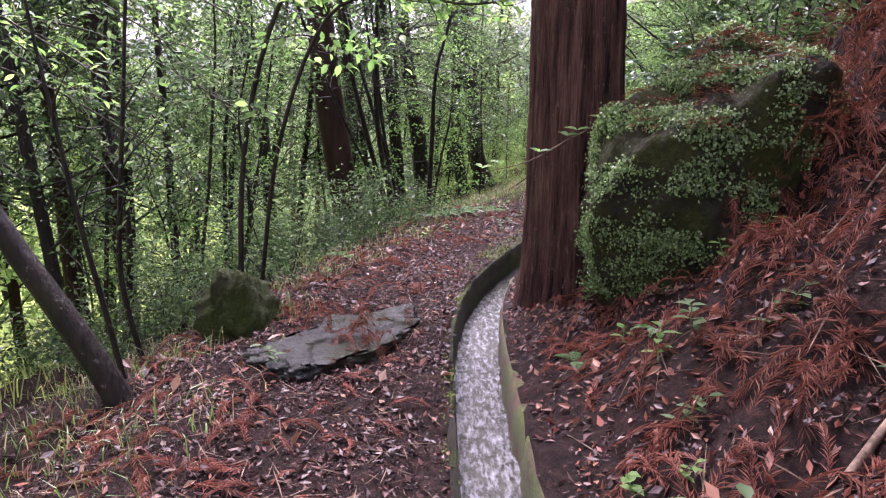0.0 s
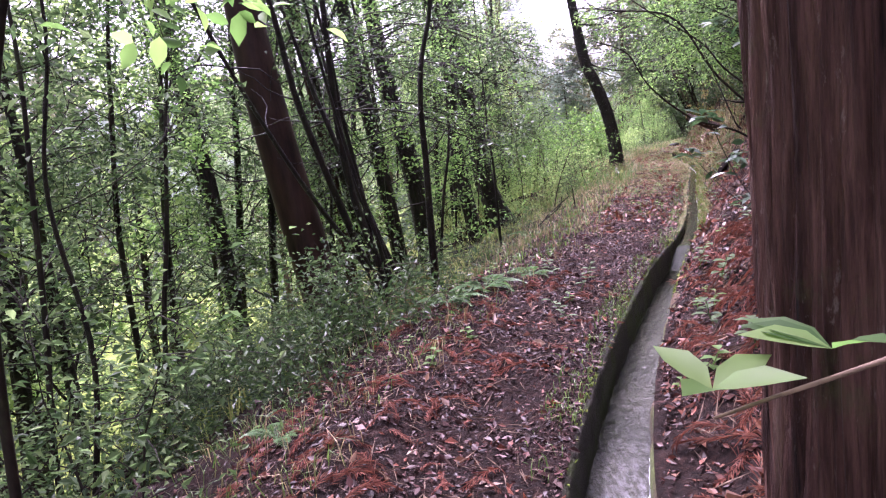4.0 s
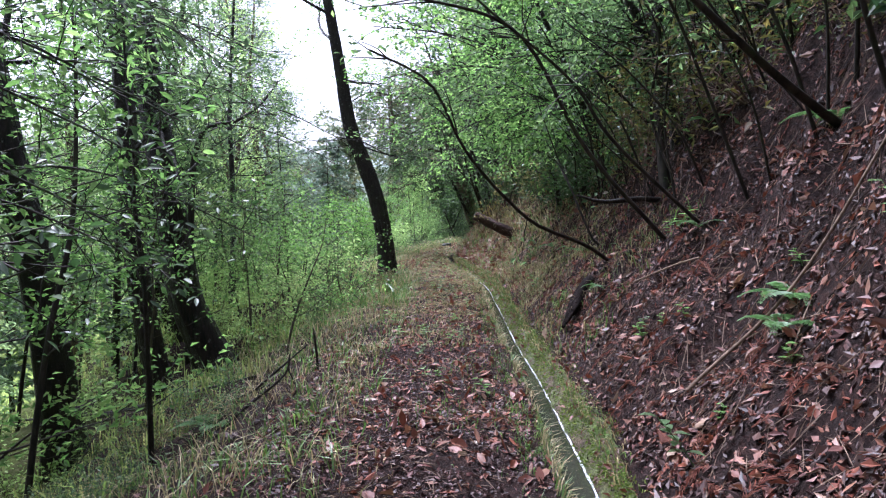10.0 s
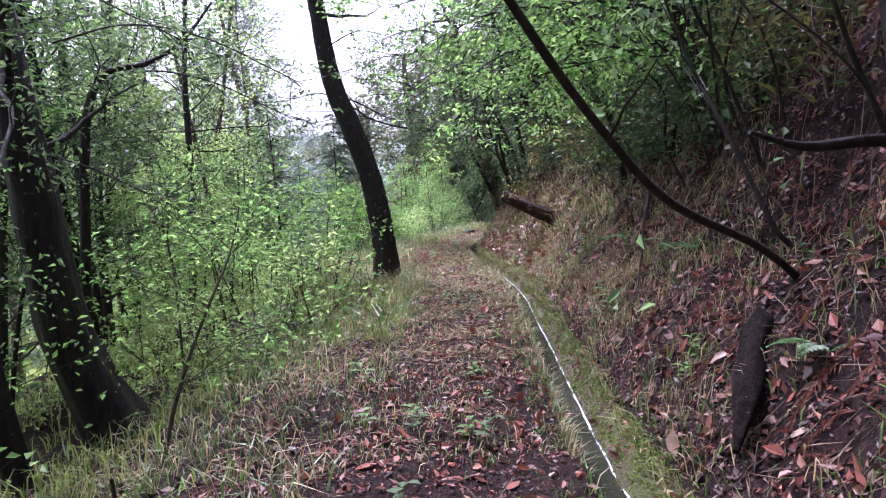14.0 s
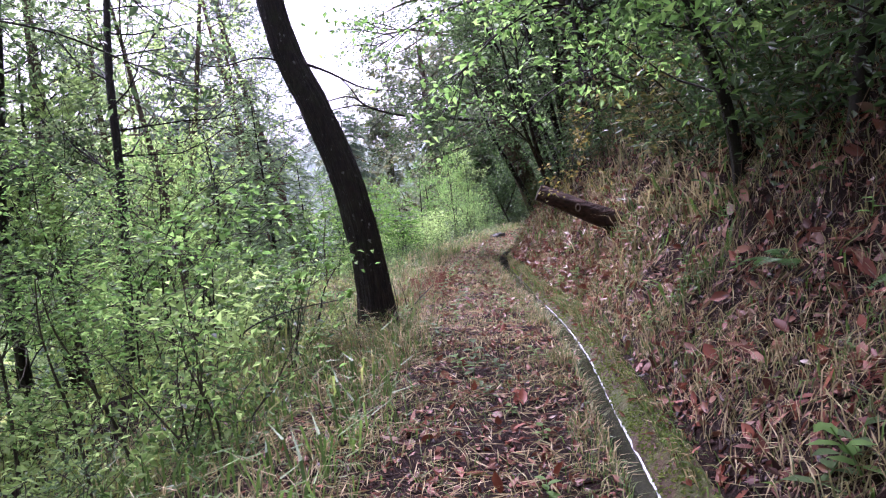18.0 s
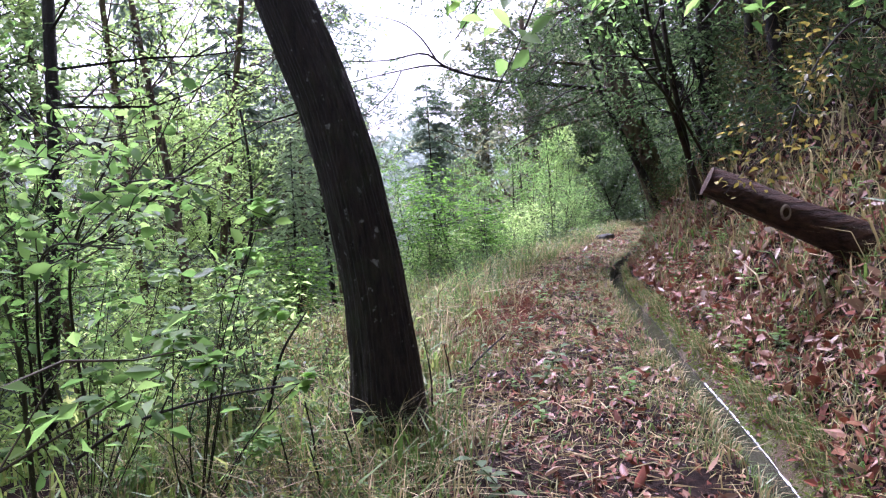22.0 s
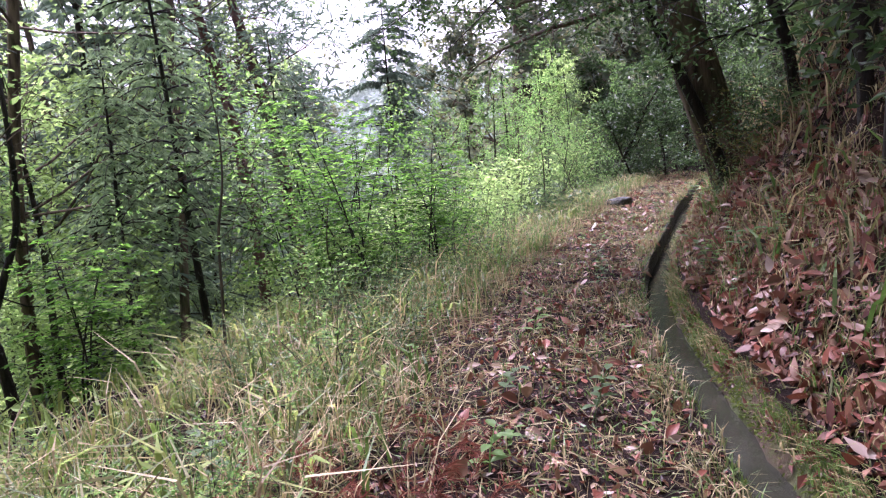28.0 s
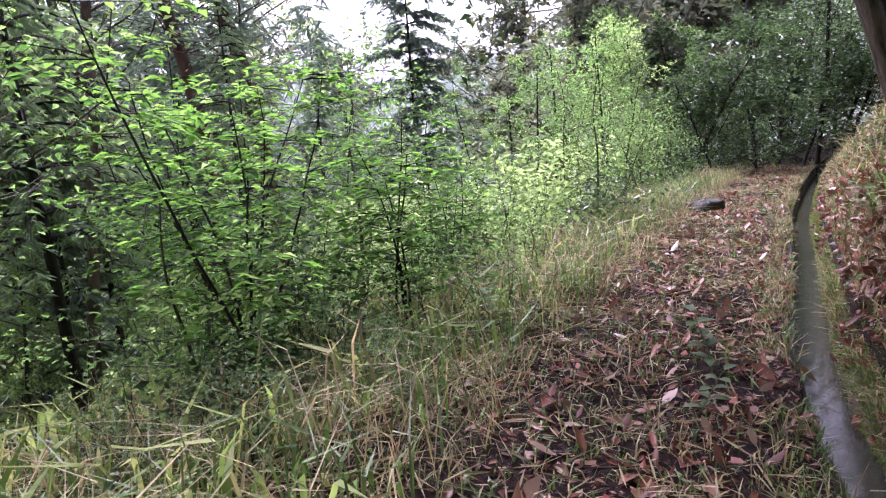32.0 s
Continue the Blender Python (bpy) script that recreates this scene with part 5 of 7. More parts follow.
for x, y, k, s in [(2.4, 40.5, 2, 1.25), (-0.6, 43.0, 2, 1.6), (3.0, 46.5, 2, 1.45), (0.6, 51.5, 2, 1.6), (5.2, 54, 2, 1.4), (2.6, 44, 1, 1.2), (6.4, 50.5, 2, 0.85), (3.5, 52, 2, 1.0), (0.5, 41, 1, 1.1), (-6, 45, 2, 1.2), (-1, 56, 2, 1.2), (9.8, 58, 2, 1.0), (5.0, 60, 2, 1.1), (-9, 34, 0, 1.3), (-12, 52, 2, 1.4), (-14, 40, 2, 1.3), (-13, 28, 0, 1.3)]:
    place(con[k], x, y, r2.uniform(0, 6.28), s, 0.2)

# round crown beyond the bend, haze put into its leaf colour, and the woods of the far side
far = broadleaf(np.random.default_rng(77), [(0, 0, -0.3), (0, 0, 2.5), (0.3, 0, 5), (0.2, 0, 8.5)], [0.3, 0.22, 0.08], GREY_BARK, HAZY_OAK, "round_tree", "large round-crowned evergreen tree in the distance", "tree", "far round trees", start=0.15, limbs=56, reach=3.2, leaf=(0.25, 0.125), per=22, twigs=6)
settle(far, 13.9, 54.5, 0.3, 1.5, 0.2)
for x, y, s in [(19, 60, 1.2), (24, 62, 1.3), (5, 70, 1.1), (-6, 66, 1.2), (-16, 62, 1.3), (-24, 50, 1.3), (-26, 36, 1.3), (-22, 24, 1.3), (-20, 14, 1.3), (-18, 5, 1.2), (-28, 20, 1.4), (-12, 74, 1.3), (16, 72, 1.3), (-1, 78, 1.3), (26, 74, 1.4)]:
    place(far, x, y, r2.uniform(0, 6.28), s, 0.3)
# far hillside: the mist is painted in as pale grey-green base colours
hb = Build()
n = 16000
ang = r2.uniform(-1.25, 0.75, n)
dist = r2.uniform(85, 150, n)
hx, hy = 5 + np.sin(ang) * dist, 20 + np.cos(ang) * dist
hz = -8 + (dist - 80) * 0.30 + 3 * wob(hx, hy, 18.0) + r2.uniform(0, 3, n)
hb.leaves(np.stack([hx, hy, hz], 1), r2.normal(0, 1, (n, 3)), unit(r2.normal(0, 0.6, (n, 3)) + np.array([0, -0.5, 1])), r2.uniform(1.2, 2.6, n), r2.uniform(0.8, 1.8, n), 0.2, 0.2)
solid("far_woods", hb, leaf_material("hill_foliage_haze_colour", [(0.30, 0.37, 0.36), (0.36, 0.43, 0.41), (0.42, 0.48, 0.46)], 0.9, 0.3, 1.1, 0.1), "wooded hillside across the valley, mist put into its colour", "woods", kind="stuff")
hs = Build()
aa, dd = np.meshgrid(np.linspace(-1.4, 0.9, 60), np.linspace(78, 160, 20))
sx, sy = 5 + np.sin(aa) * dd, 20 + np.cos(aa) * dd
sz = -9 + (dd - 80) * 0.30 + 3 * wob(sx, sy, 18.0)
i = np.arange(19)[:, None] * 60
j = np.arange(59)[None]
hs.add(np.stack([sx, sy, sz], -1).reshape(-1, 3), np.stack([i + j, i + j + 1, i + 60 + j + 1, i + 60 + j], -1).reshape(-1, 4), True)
solid("backdrop_hill", hs, plain_material("hill_haze_colour", (0.26, 0.32, 0.31), (0.38, 0.44, 0.42), 0.2, 0.95, 0.1), "hillside across the valley, mist put into its colour", "hill", kind="structure")

# ---- bushes ----
r3 = np.random.default_rng(31)
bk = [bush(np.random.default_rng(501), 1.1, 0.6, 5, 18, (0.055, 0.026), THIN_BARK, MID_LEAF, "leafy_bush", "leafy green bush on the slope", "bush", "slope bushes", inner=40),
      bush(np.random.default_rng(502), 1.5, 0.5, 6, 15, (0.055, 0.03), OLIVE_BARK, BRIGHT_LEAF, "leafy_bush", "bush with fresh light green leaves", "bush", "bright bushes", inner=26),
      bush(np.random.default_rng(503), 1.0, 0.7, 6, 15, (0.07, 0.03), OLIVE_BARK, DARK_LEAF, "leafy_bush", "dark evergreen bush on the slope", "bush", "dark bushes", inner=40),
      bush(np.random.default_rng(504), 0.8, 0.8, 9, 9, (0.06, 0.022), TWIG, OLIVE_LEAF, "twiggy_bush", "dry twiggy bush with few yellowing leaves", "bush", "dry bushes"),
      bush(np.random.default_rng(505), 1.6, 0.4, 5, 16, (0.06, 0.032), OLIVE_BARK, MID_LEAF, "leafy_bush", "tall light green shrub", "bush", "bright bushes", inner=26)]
bk.append(bush(np.random.default_rng(506), 1.3, 0.6, 5, 14, (0.08, 0.045), OLIVE_BARK, VALLEY_HAZE_LEAF, "leafy_bush", "lower slope bush with misty light put into its pale leaf colour", "bush", "lower slope bushes"))
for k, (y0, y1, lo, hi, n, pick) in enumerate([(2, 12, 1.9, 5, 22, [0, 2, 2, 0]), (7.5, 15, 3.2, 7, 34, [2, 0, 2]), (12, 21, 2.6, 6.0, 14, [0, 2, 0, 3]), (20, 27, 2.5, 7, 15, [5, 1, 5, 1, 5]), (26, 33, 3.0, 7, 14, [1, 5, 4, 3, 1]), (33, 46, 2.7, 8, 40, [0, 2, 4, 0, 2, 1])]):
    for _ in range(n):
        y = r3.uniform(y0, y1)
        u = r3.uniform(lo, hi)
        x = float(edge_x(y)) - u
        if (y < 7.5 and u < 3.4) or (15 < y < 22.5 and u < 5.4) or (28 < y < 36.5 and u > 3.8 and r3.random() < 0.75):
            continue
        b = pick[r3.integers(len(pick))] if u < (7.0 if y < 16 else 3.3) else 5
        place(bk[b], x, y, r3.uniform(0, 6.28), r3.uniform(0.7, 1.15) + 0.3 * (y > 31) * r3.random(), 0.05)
for y0, y1, lo, hi, n, pick in [(2, 12, 2.6, 5.5, 20, [2, 0]), (12, 20, 2.3, 5, 30, [0, 1, 2, 3, 0]), (19, 32, 1.8, 5.5, 90, [2, 2, 0, 2]), (31, 46, 1.6, 5.5, 40, [0, 1, 2])]:
    for _ in range(n):
        y = r3.uniform(y0, y1)
        x = float(edge_x(y)) + r3.uniform(lo, hi)
        place(bk[pick[r3.integers(len(pick))]], x, y, r3.uniform(0, 6.28), r3.uniform(0.7, 1.5), 0.05, (0, -0.35))
for b, (x, y) in zip(bk, [(-3.2, 9.2), (8.0, 38.2), (-2.9, 7.4), (6.6, 17.2), (7.1, 36.0), (-4.6, 15.0)]):
    settle(b, x, y)
for _ in range(20):
    y = r3.uniform(13, 30)
    x = float(edge_x(y)) + r3.uniform(2.0, 3.4)
    place(bk[3], x, y, r3.uniform(0, 6.28), r3.uniform(0.9, 1.8), 0.05, (r3.normal(0, 0.2), -0.4))
for _ in range(44):
    y = r3.uniform(21, 42)
    x = float(edge_x(y)) - r3.uniform(1.7, 3.2)
    place(bk[[3, 0, 3, 1][r3.integers(4)]], x, y, r3.uniform(0, 6.28), r3.uniform(0.3, 0.6), 0.03)
for x, y, b, s in [(11.05, 33.2, 3, 0.9), (11.3, 33.6, 0, 0.7), (11.55, 33.9, 3, 1.0), (11.0, 32.6, 2, 0.7), (11.7, 33.2, 0, 0.9), (11.9, 34.0, 2, 0.9), (11.4, 34.2, 3, 0.8), (11.1, 33.9, 0, 0.6)]:
    place(bk[b], x, y, r3.uniform(0, 6.28), s, 0.05, (0, -0.3))
# low dark tangle under the slope trees
for _ in range(16):
    y = r3.uniform(14.6, 19.2)
    place(bk[[2, 3, 2, 0][r3.integers(4)]], float(edge_x(y)) - r3.uniform(2.9, 4.6), y, r3.uniform(0, 6.28), r3.uniform(0.35, 0.55), 0.05)
# bamboo grass and shrubs that hide the far end of the path
for x, y, b, s in [(7.4, 34.9, 1, 0.9), (8.4, 37.0, 4, 1.0), (9.4, 40.2, 0, 1.2), (10.4, 42.4, 1, 1.2), (11.5, 43.3, 2, 1.3), (13.2, 44.6, 0, 1.3), (15.2, 46.0, 2, 1.4), (16.9, 47.6, 0, 1.4), (18.8, 49.4, 2, 1.5)]:
    place(bk[b], x, y, r3.uniform(0, 6.28), s, 0.05)

# ---- grass ----
def blades(r, n, y0, y1, lo, hi, length, width, mat, name, label, lean=0.6, category="grass", patch=0.55):
    y = r.uniform(y0, y1, n)
    x = edge_x(y) + r.uniform(lo, hi, n)
    keep = wob(x, y, patch, 3.0) + r.normal(0, 0.5, n) > -0.1
    x, y = x[keep], y[keep]
    n = len(x)
    a = r.uniform(0, 6.28, n)
    t = r.uniform(0.15, 1, n) * lean
    b = Build().grass(np.stack([x, y, ground(x, y) - 0.01], 1), np.stack([np.cos(a) * t, np.sin(a) * t], 1), length * r.uniform(0.35, 1.35, n), width * r.uniform(0.6, 1.3, n), r)
    return solid(name, b, mat, label, category, kind="stuff")


def overhang(r, n, y0, y1, lo, hi, way, length, mat, label):
    """Blades that lean out over the water from either lip."""
    y = r.uniform(y0, y1, n)
    u = r.uniform(lo, hi, n)
    keep = wob(u * 2, y, 0.4, length * 40) + r.normal(0, 0.5, n) > 0
    y, u = y[keep], u[keep]
    n = len(y)
    x = edge_x(y) + u
    base = np.stack([x, y, (np.array([right_lip(q) for q in y]) - 0.06 * np.clip((0.34 - u) / 0.1, 0, 1) if way < 0 else np.zeros(n)) - 0.01], 1)
    lean = np.stack([way * r.uniform(0.3, 1.3, n), r.normal(0, 0.6, n)], 1)
    return solid("lip_grass", Build().grass(base, lean, length * r.uniform(0.4, 1.3, n), 0.007 * r.uniform(0.6, 1.3, n), r), mat, label, "grass", kind="stuff")


blades(r3, 17000, 24, 45, -4.6, -1.3, 0.44, 0.006, DRY_GRASS, "tall_grass", "tall dry and green grass on the slope", 1.9, patch=0.8)
blades(r3, 12000, 24, 45, -4.6, -1.6, 0.34, 0.008, GREEN_GRASS, "tall_grass", "green grass among dry grass on the slope", 1.3, patch=0.9)
blades(r3, 9000, 14, 26, -4.4, -1.4, 0.24, 0.006, DRY_GRASS, "tall_grass", "dry grass along the path edge", 2.0)
blades(r3, 7000, 12, 27, -4.4, -1.3, 0.18, 0.012, GREEN_GRASS, "tall_grass", "low green plants along the path edge", 1.7, patch=0.8)
blades(r3, 2200, 2, 11, -2.6, -1.1, 0.16, 0.006, GREEN_GRASS, "tall_grass", "small green grass at the path edge", 1.6)
blades(r3, 3400, 2, 15, -2.8, -1.0, 0.18, 0.005, DRY_GRASS, "tall_grass", "sparse pale grass along the path edge", 1.2)
blades(r3, 14000, 22, 47, -1.9, -0.1, 0.09, 0.006, DRY_GRASS, "path_grass", "short dry grass on the path", 1.5)
blades(r3, 11000, 14, 47, -1.9, -0.1, 0.09, 0.007, GREEN_GRASS, "path_grass", "short green grass on the path", 1.2, patch=0.9)
blades(r3, 5000, 21, 47, -0.22, -0.005, 0.15, 0.007, DRY_GRASS, "lip_grass", "dry grass hanging over the channel lip", 1.6)
blades(r3, 9000, 8, 47, -0.24, -0.01, 0.09, 0.006, GREEN_GRASS, "lip_grass", "green grass along the channel lip", 1.2)
overhang(r3, 2600, 13.5, 27, -0.07, -0.01, 1, 0.12, DRY_GRASS, "dead grass hanging over the channel edge")
overhang(r3, 1600, 13.5, 36, -0.07, -0.01, 1, 0.10, GREEN_GRASS, "green grass hanging over the channel edge")
overhang(r3, 3600, 23, 36, 0.22, 0.42, -1, 0.13, DRY_GRASS, "dead grass grown over the channel wall")
overhang(r3, 2600, 23, 36, 0.22, 0.42, -1, 0.12, GREEN_GRASS, "green grass grown over the channel wall")
overhang(r3, 4200, 14, 36, 0.26, 0.42, -1, 0.10, GREEN_GRASS, "green grass hanging over the bank-side wall")
overhang(r3, 4200, 14, 36, 0.26, 0.42, -1, 0.12, DRY_GRASS, "dead grass hanging over the bank-side wall")
blades(r3, 24000, 16.5, 47, 0.38, 1.7, 0.16, 0.006, DRY_GRASS, "bank_grass", "grass on the bank above the channel", 1.2)
blades(r3, 9000, 16, 47, 0.38, 1.8, 0.15, 0.010, GREEN_GRASS, "bank_grass", "green grass blades on the bank", 1.2)
blades(r3, 2200, 23, 44, -3.8, -1.75, 0.30, 0.030, BRIGHT_GRASS, "bamboo_grass", "broad light bamboo grass leaves on the slope edge", 1.7)
blades(r3, 9000, 24, 44, 0.36, 1.1, 0.13, 0.008, DRY_GRASS, "bank_grass", "thick low grass above the channel wall", 1.6, patch=1.0)
blades(r3, 6000, 24, 44, 0.36, 1.1, 0.12, 0.009, GREEN_GRASS, "bank_grass", "low green plants above the channel wall", 1.6, patch=1.0)
blades(r3, 8000, 4, 24, -6.5, -3.2, 0.35, 0.014, BRIGHT_GRASS, "meadow_grass", "light green grass on the lower slope", 1.2)
blades(r3, 9000, 24, 48, -9, -4.5, 0.45, 0.02, BRIGHT_GRASS, "meadow_grass", "light green grass on the lower slope", 1.2)
blades(r3, 8500, 21, 44, -4.6, -1.5, 0.36, 0.016, GREEN_GRASS, "bamboo_grass", "broad green bamboo grass leaves", 1.4)
blades(r3, 9000, 23, 44, 0.7, 3.6, 0.34, 0.014, DRY_GRASS, "bamboo_grass", "dry bamboo grass hanging on the bank", 1.9)
blades(r3, 2200, 22, 44, 0.6, 3.4, 0.30, 0.022, GREEN_GRASS, "bamboo_grass", "green bamboo grass hanging on the bank", 1.9)
blades(r3, 10000, 11, 50, 0.335, 0.42, 0.030, 0.010, MOSS_TUFT, "moss", "bright moss on the channel wall", 1.4, "moss")
blades(r3, 9000, -2, 50, -0.07, 0.0, 0.026, 0.010, MOSS_TUFT, "moss", "moss along the channel lip", 1.4, "moss")


def wall_moss(r, n):
    y = r.uniform(11, 48, n)
    q = r.uniform(0, 1, n)
    f, lv = FACE(y), WATER_LEVEL(y)
    x = edge_x(y) + f + 0.004 + q * (0.33 - f)
    z = lv + 0.025 + q * (np.interp(y, [10, 13, 14.5, 29, 33], [0.0, 0.01, 0.11, 0.11, 0.03]) - lv)
    keep = wob(y, z * 6, 0.4, 1.5) + r.normal(0, 0.6, n) > -0.3
    at = np.stack([x, y, z], 1)[keep]
    m = len(at)
    w = np.stack([-np.ones(m), r.normal(0, 1, m), r.normal(-0.4, 0.7, m)], 1)
    return solid("moss", Build().leaves(at, w, r.normal(0, 1, (m, 3)), r.uniform(0.012, 0.035, m), r.uniform(0.008, 0.016, m), 0.2, 0.2), MOSS_TUFT, "thick moss hanging on the channel wall", "moss", kind="stuff")


wall_moss(r3, 30000)
blades(r3, 9000, 18, 34, -2.2, -0.05, 0.10, 0.006, PALE_STRAW, "path_grass", "pale dead grass on the path", 1.7, patch=0.9)
blades(r3, 16000, 19, 34, 0.4, 2.2, 0.16, 0.006, PALE_STRAW, "bank_grass", "pale dead grass on the bank", 1.7, patch=0.9)
blades(r3, 4000, 20, 46, -4.4, -1.6, 0.32, 0.006, PALE_STRAW, "tall_grass", "pale dead grass on the slope edge", 1.6, patch=0.9)


# ---- leaf litter ----
def litter(r, n, y0, y1, lo, hi, size, mat, name, label, lift=0.25, patch=-0.45):
    """Dead leaves of mixed size, curled and heaped in patches, with bare soil between."""
    y = r.uniform(y0, y1, n)
    u = r.uniform(lo, hi, n)
    x = edge_x(y) + u
    seed = float(r.uniform(0, 6))
    ok = ((u < -0.02) | (u > 0.36)) & (wob(x, y, 0.33, seed) + 0.6 * wob(x, y, 0.11, seed + 1) + r.normal(0, 0.45, n) > patch)
    x, y = x[ok], y[ok]
    n = len(x)
    e = 0.03
    z = ground(x, y)
    sx, sy = (ground(x + e, y) - z) / e, (ground(x, y + e) - z) / e
    nor = unit(np.stack([-sx, -sy, np.ones(n)], 1) + r.normal(0, lift, (n, 3)))
    way = r.normal(0, 1, (n, 3))
    way = unit(way - nor * (way * nor).sum(1)[:, None])
    L = size * np.clip(r.lognormal(-0.25, 0.45, n), 0.2, 1.45)
    b = Build()
    b.leaves(np.stack([x, y, z + r.uniform(0.001, 0.016, n)], 1), way, nor, L, L * r.uniform(0.3, 0.65, n), r.uniform(-0.25, 0.45, (n, 1)), r.normal(0.05, 0.25, (n, 1)), size > 0.08)
    return solid(name, b, mat, label, "leaf litter", kind="stuff")


litter(r3, 44000, 1.5, 16, -1.9, -0.03, 0.038, PURPLE_LITTER, "leaf_litter", "wet dark dead leaves on the path", 0.4, -0.2)
litter(r3, 70000, 1.5, 18, -1.9, -0.03, 0.016, PURPLE_LITTER, "leaf_litter", "crumbs of dark rotten leaves on the path", 0.7, -0.6)
litter(r3, 9000, 1.5, 16, -1.9, -0.03, 0.05, RUST_LITTER, "leaf_litter", "rust-brown dead leaves on the path", 0.4, 0.4)
litter(r3, 700, 1.5, 16, -1.9, -0.03, 0.075, PALE_LITTER, "leaf_litter", "pale dead leaves on the path", 0.5)
litter(r3, 34000, 15, 46, -2.2, -0.03, 0.05, RUST_LITTER, "leaf_litter", "rust-brown dead leaves on the path", 0.4)
litter(r3, 5000, 14, 46, -1.3, -0.03, 0.085, RUST_LITTER, "leaf_litter", "large red-brown dead leaves beside the channel", 0.5)
litter(r3, 34000, 15, 46, -2.2, -0.03, 0.036, PURPLE_LITTER, "leaf_litter", "dark dead leaves on the path", 0.4)
litter(r3, 17000, 1.5, 14, 0.37, 4.2, 0.055, RUST_LITTER, "bank_litter", "red-brown dead leaves on the bank", 0.45)
litter(r3, 40000, 1.5, 14, 0.37, 4.2, 0.042, PURPLE_LITTER, "bank_litter", "wet dead leaves on the bank", 0.45)
litter(r3, 30000, 12, 46, 0.37, 4.2, 0.07, RUST_LITTER, "bank_litter", "brown dead leaves on the steep bank", 0.5)
litter(r3, 64000, 12, 46, 0.37, 4.2, 0.055, PURPLE_LITTER, "bank_litter", "wet dark dead leaves on the steep bank", 0.5)
litter(r3, 60000, 8, 24, 0.37, 3.4, 0.018, PURPLE_LITTER, "bank_litter", "crumbs of rotten leaves on the steep bank", 0.8, -0.8)
litter(r3, 10000, 11, 22, 0.37, 2.2, 0.045, RUST_LITTER, "bank_litter", "brown curled dead leaves thick on the bank", 0.7, -0.2)
litter(r3, 34000, 8.5, 22, 0.37, 3.0, 0.034, PURPLE_LITTER, "bank_litter", "wet dark dead leaves matted on the steep bank", 0.55)
litter(r3, 9000, 8.5, 22, 0.37, 3.0, 0.045, RUST_LITTER, "bank_litter", "brown dead leaves matted on the steep bank", 0.55)
litter(r3, 6000, 25, 34, 0.37, 1.4, 0.085, RUST_LITTER, "bank_litter", "red-brown dead leaves thick on the bank", 0.8)
litter(r3, 2200, 24, 34, 0.37, 1.5, 0.10, PALE_LITTER, "bank_litter", "pale curled dead leaves on the bank", 0.9)
litter(r3, 4200, 26, 38, 0.37, 1.7, 0.095, RUST_LITTER, "bank_litter", "large red-brown dead leaves on the bank", 0.8)
litter(r3, 2600, 26, 38, 0.37, 1.7, 0.10, PALE_LITTER, "bank_litter", "large pale dead leaves on the bank", 0.9)
litter(r3, 1600, 26, 38, -1.6, -0.03, 0.09, PALE_LITTER, "leaf_litter", "pale dead leaves on the path", 0.7)
litter(r3, 16000, 20, 46, 0.37, 1.9, 0.085, RUST_LITTER, "bank_litter", "large brown dead leaves on the bank", 0.6)
litter(r3, 14000, 24, 42, 0.37, 1.1, 0.07, RUST_LITTER, "bank_litter", "brown dead leaves above the channel wall", 0.7)
litter(r3, 2200, 12, 46, 0.37, 2.4, 0.09, PALE_LITTER, "bank_litter", "large pale curled dead leaves on the bank", 0.8)
litter(r3, 900, 15, 46, -2.0, -0.05, 0.085, PALE_LITTER, "leaf_litter", "large pale curled dead leaves on the path", 0.6)
litter(r3, 16000, 1, 44, -4.6, -1.6, 0.07, PURPLE_LITTER, "slope_litter", "dead leaves on the valley slope", 0.4)


def face_litter(r, n, y0, y1, size, mat, label):
    y = r.uniform(y0, y1, n)
    q = r.beta(2.2, 1.0, n)
    keep = wob(y, q, 0.35, size * 90) + r.normal(0, 0.5, n) > -0.2
    y, q = y[keep], q[keep]
    n = len(y)
    f, lv = FACE(y), WATER_LEVEL(y)
    lip = np.array([right_lip(v) for v in y])
    top = np.clip(q / 0.75, 0, 1)
    x = edge_x(y) + f + top * (0.335 - f) + np.clip(q - 0.75, 0, 1) * 0.4
    at = np.stack([x, y, lv + top * (lip - lv) + 0.012], 1)
    nor = unit(np.stack([-np.ones(n), np.zeros(n), np.ones(n)], 1) + r.normal(0, 0.4, (n, 3)))
    L = size * np.clip(r.lognormal(-0.2, 0.4, n), 0.3, 1.5)
    b = Build().leaves(at, r.normal(0, 1, (n, 3)), nor, L, L * r.uniform(0.3, 0.6, n), 0.2, 0.1)
    return solid("bank_litter", b, mat, label, "leaf litter", kind="stuff")


face_litter(r3, 4200, 13, 40, 0.05, RUST_LITTER, "dead leaves caught on the mossy channel wall")
face_litter(r3, 4500, 23, 37, 0.055, RUST_LITTER, "brown dead leaves lying on the overgrown channel wall")
face_litter(r3, 1500, 23, 37, 0.05, PALE_LITTER, "pale dead leaves lying on the overgrown channel wall")
face_litter(r3, 5200, 13, 40, 0.032, PURPLE_LITTER, "dark leaf bits caught on the mossy channel wall")


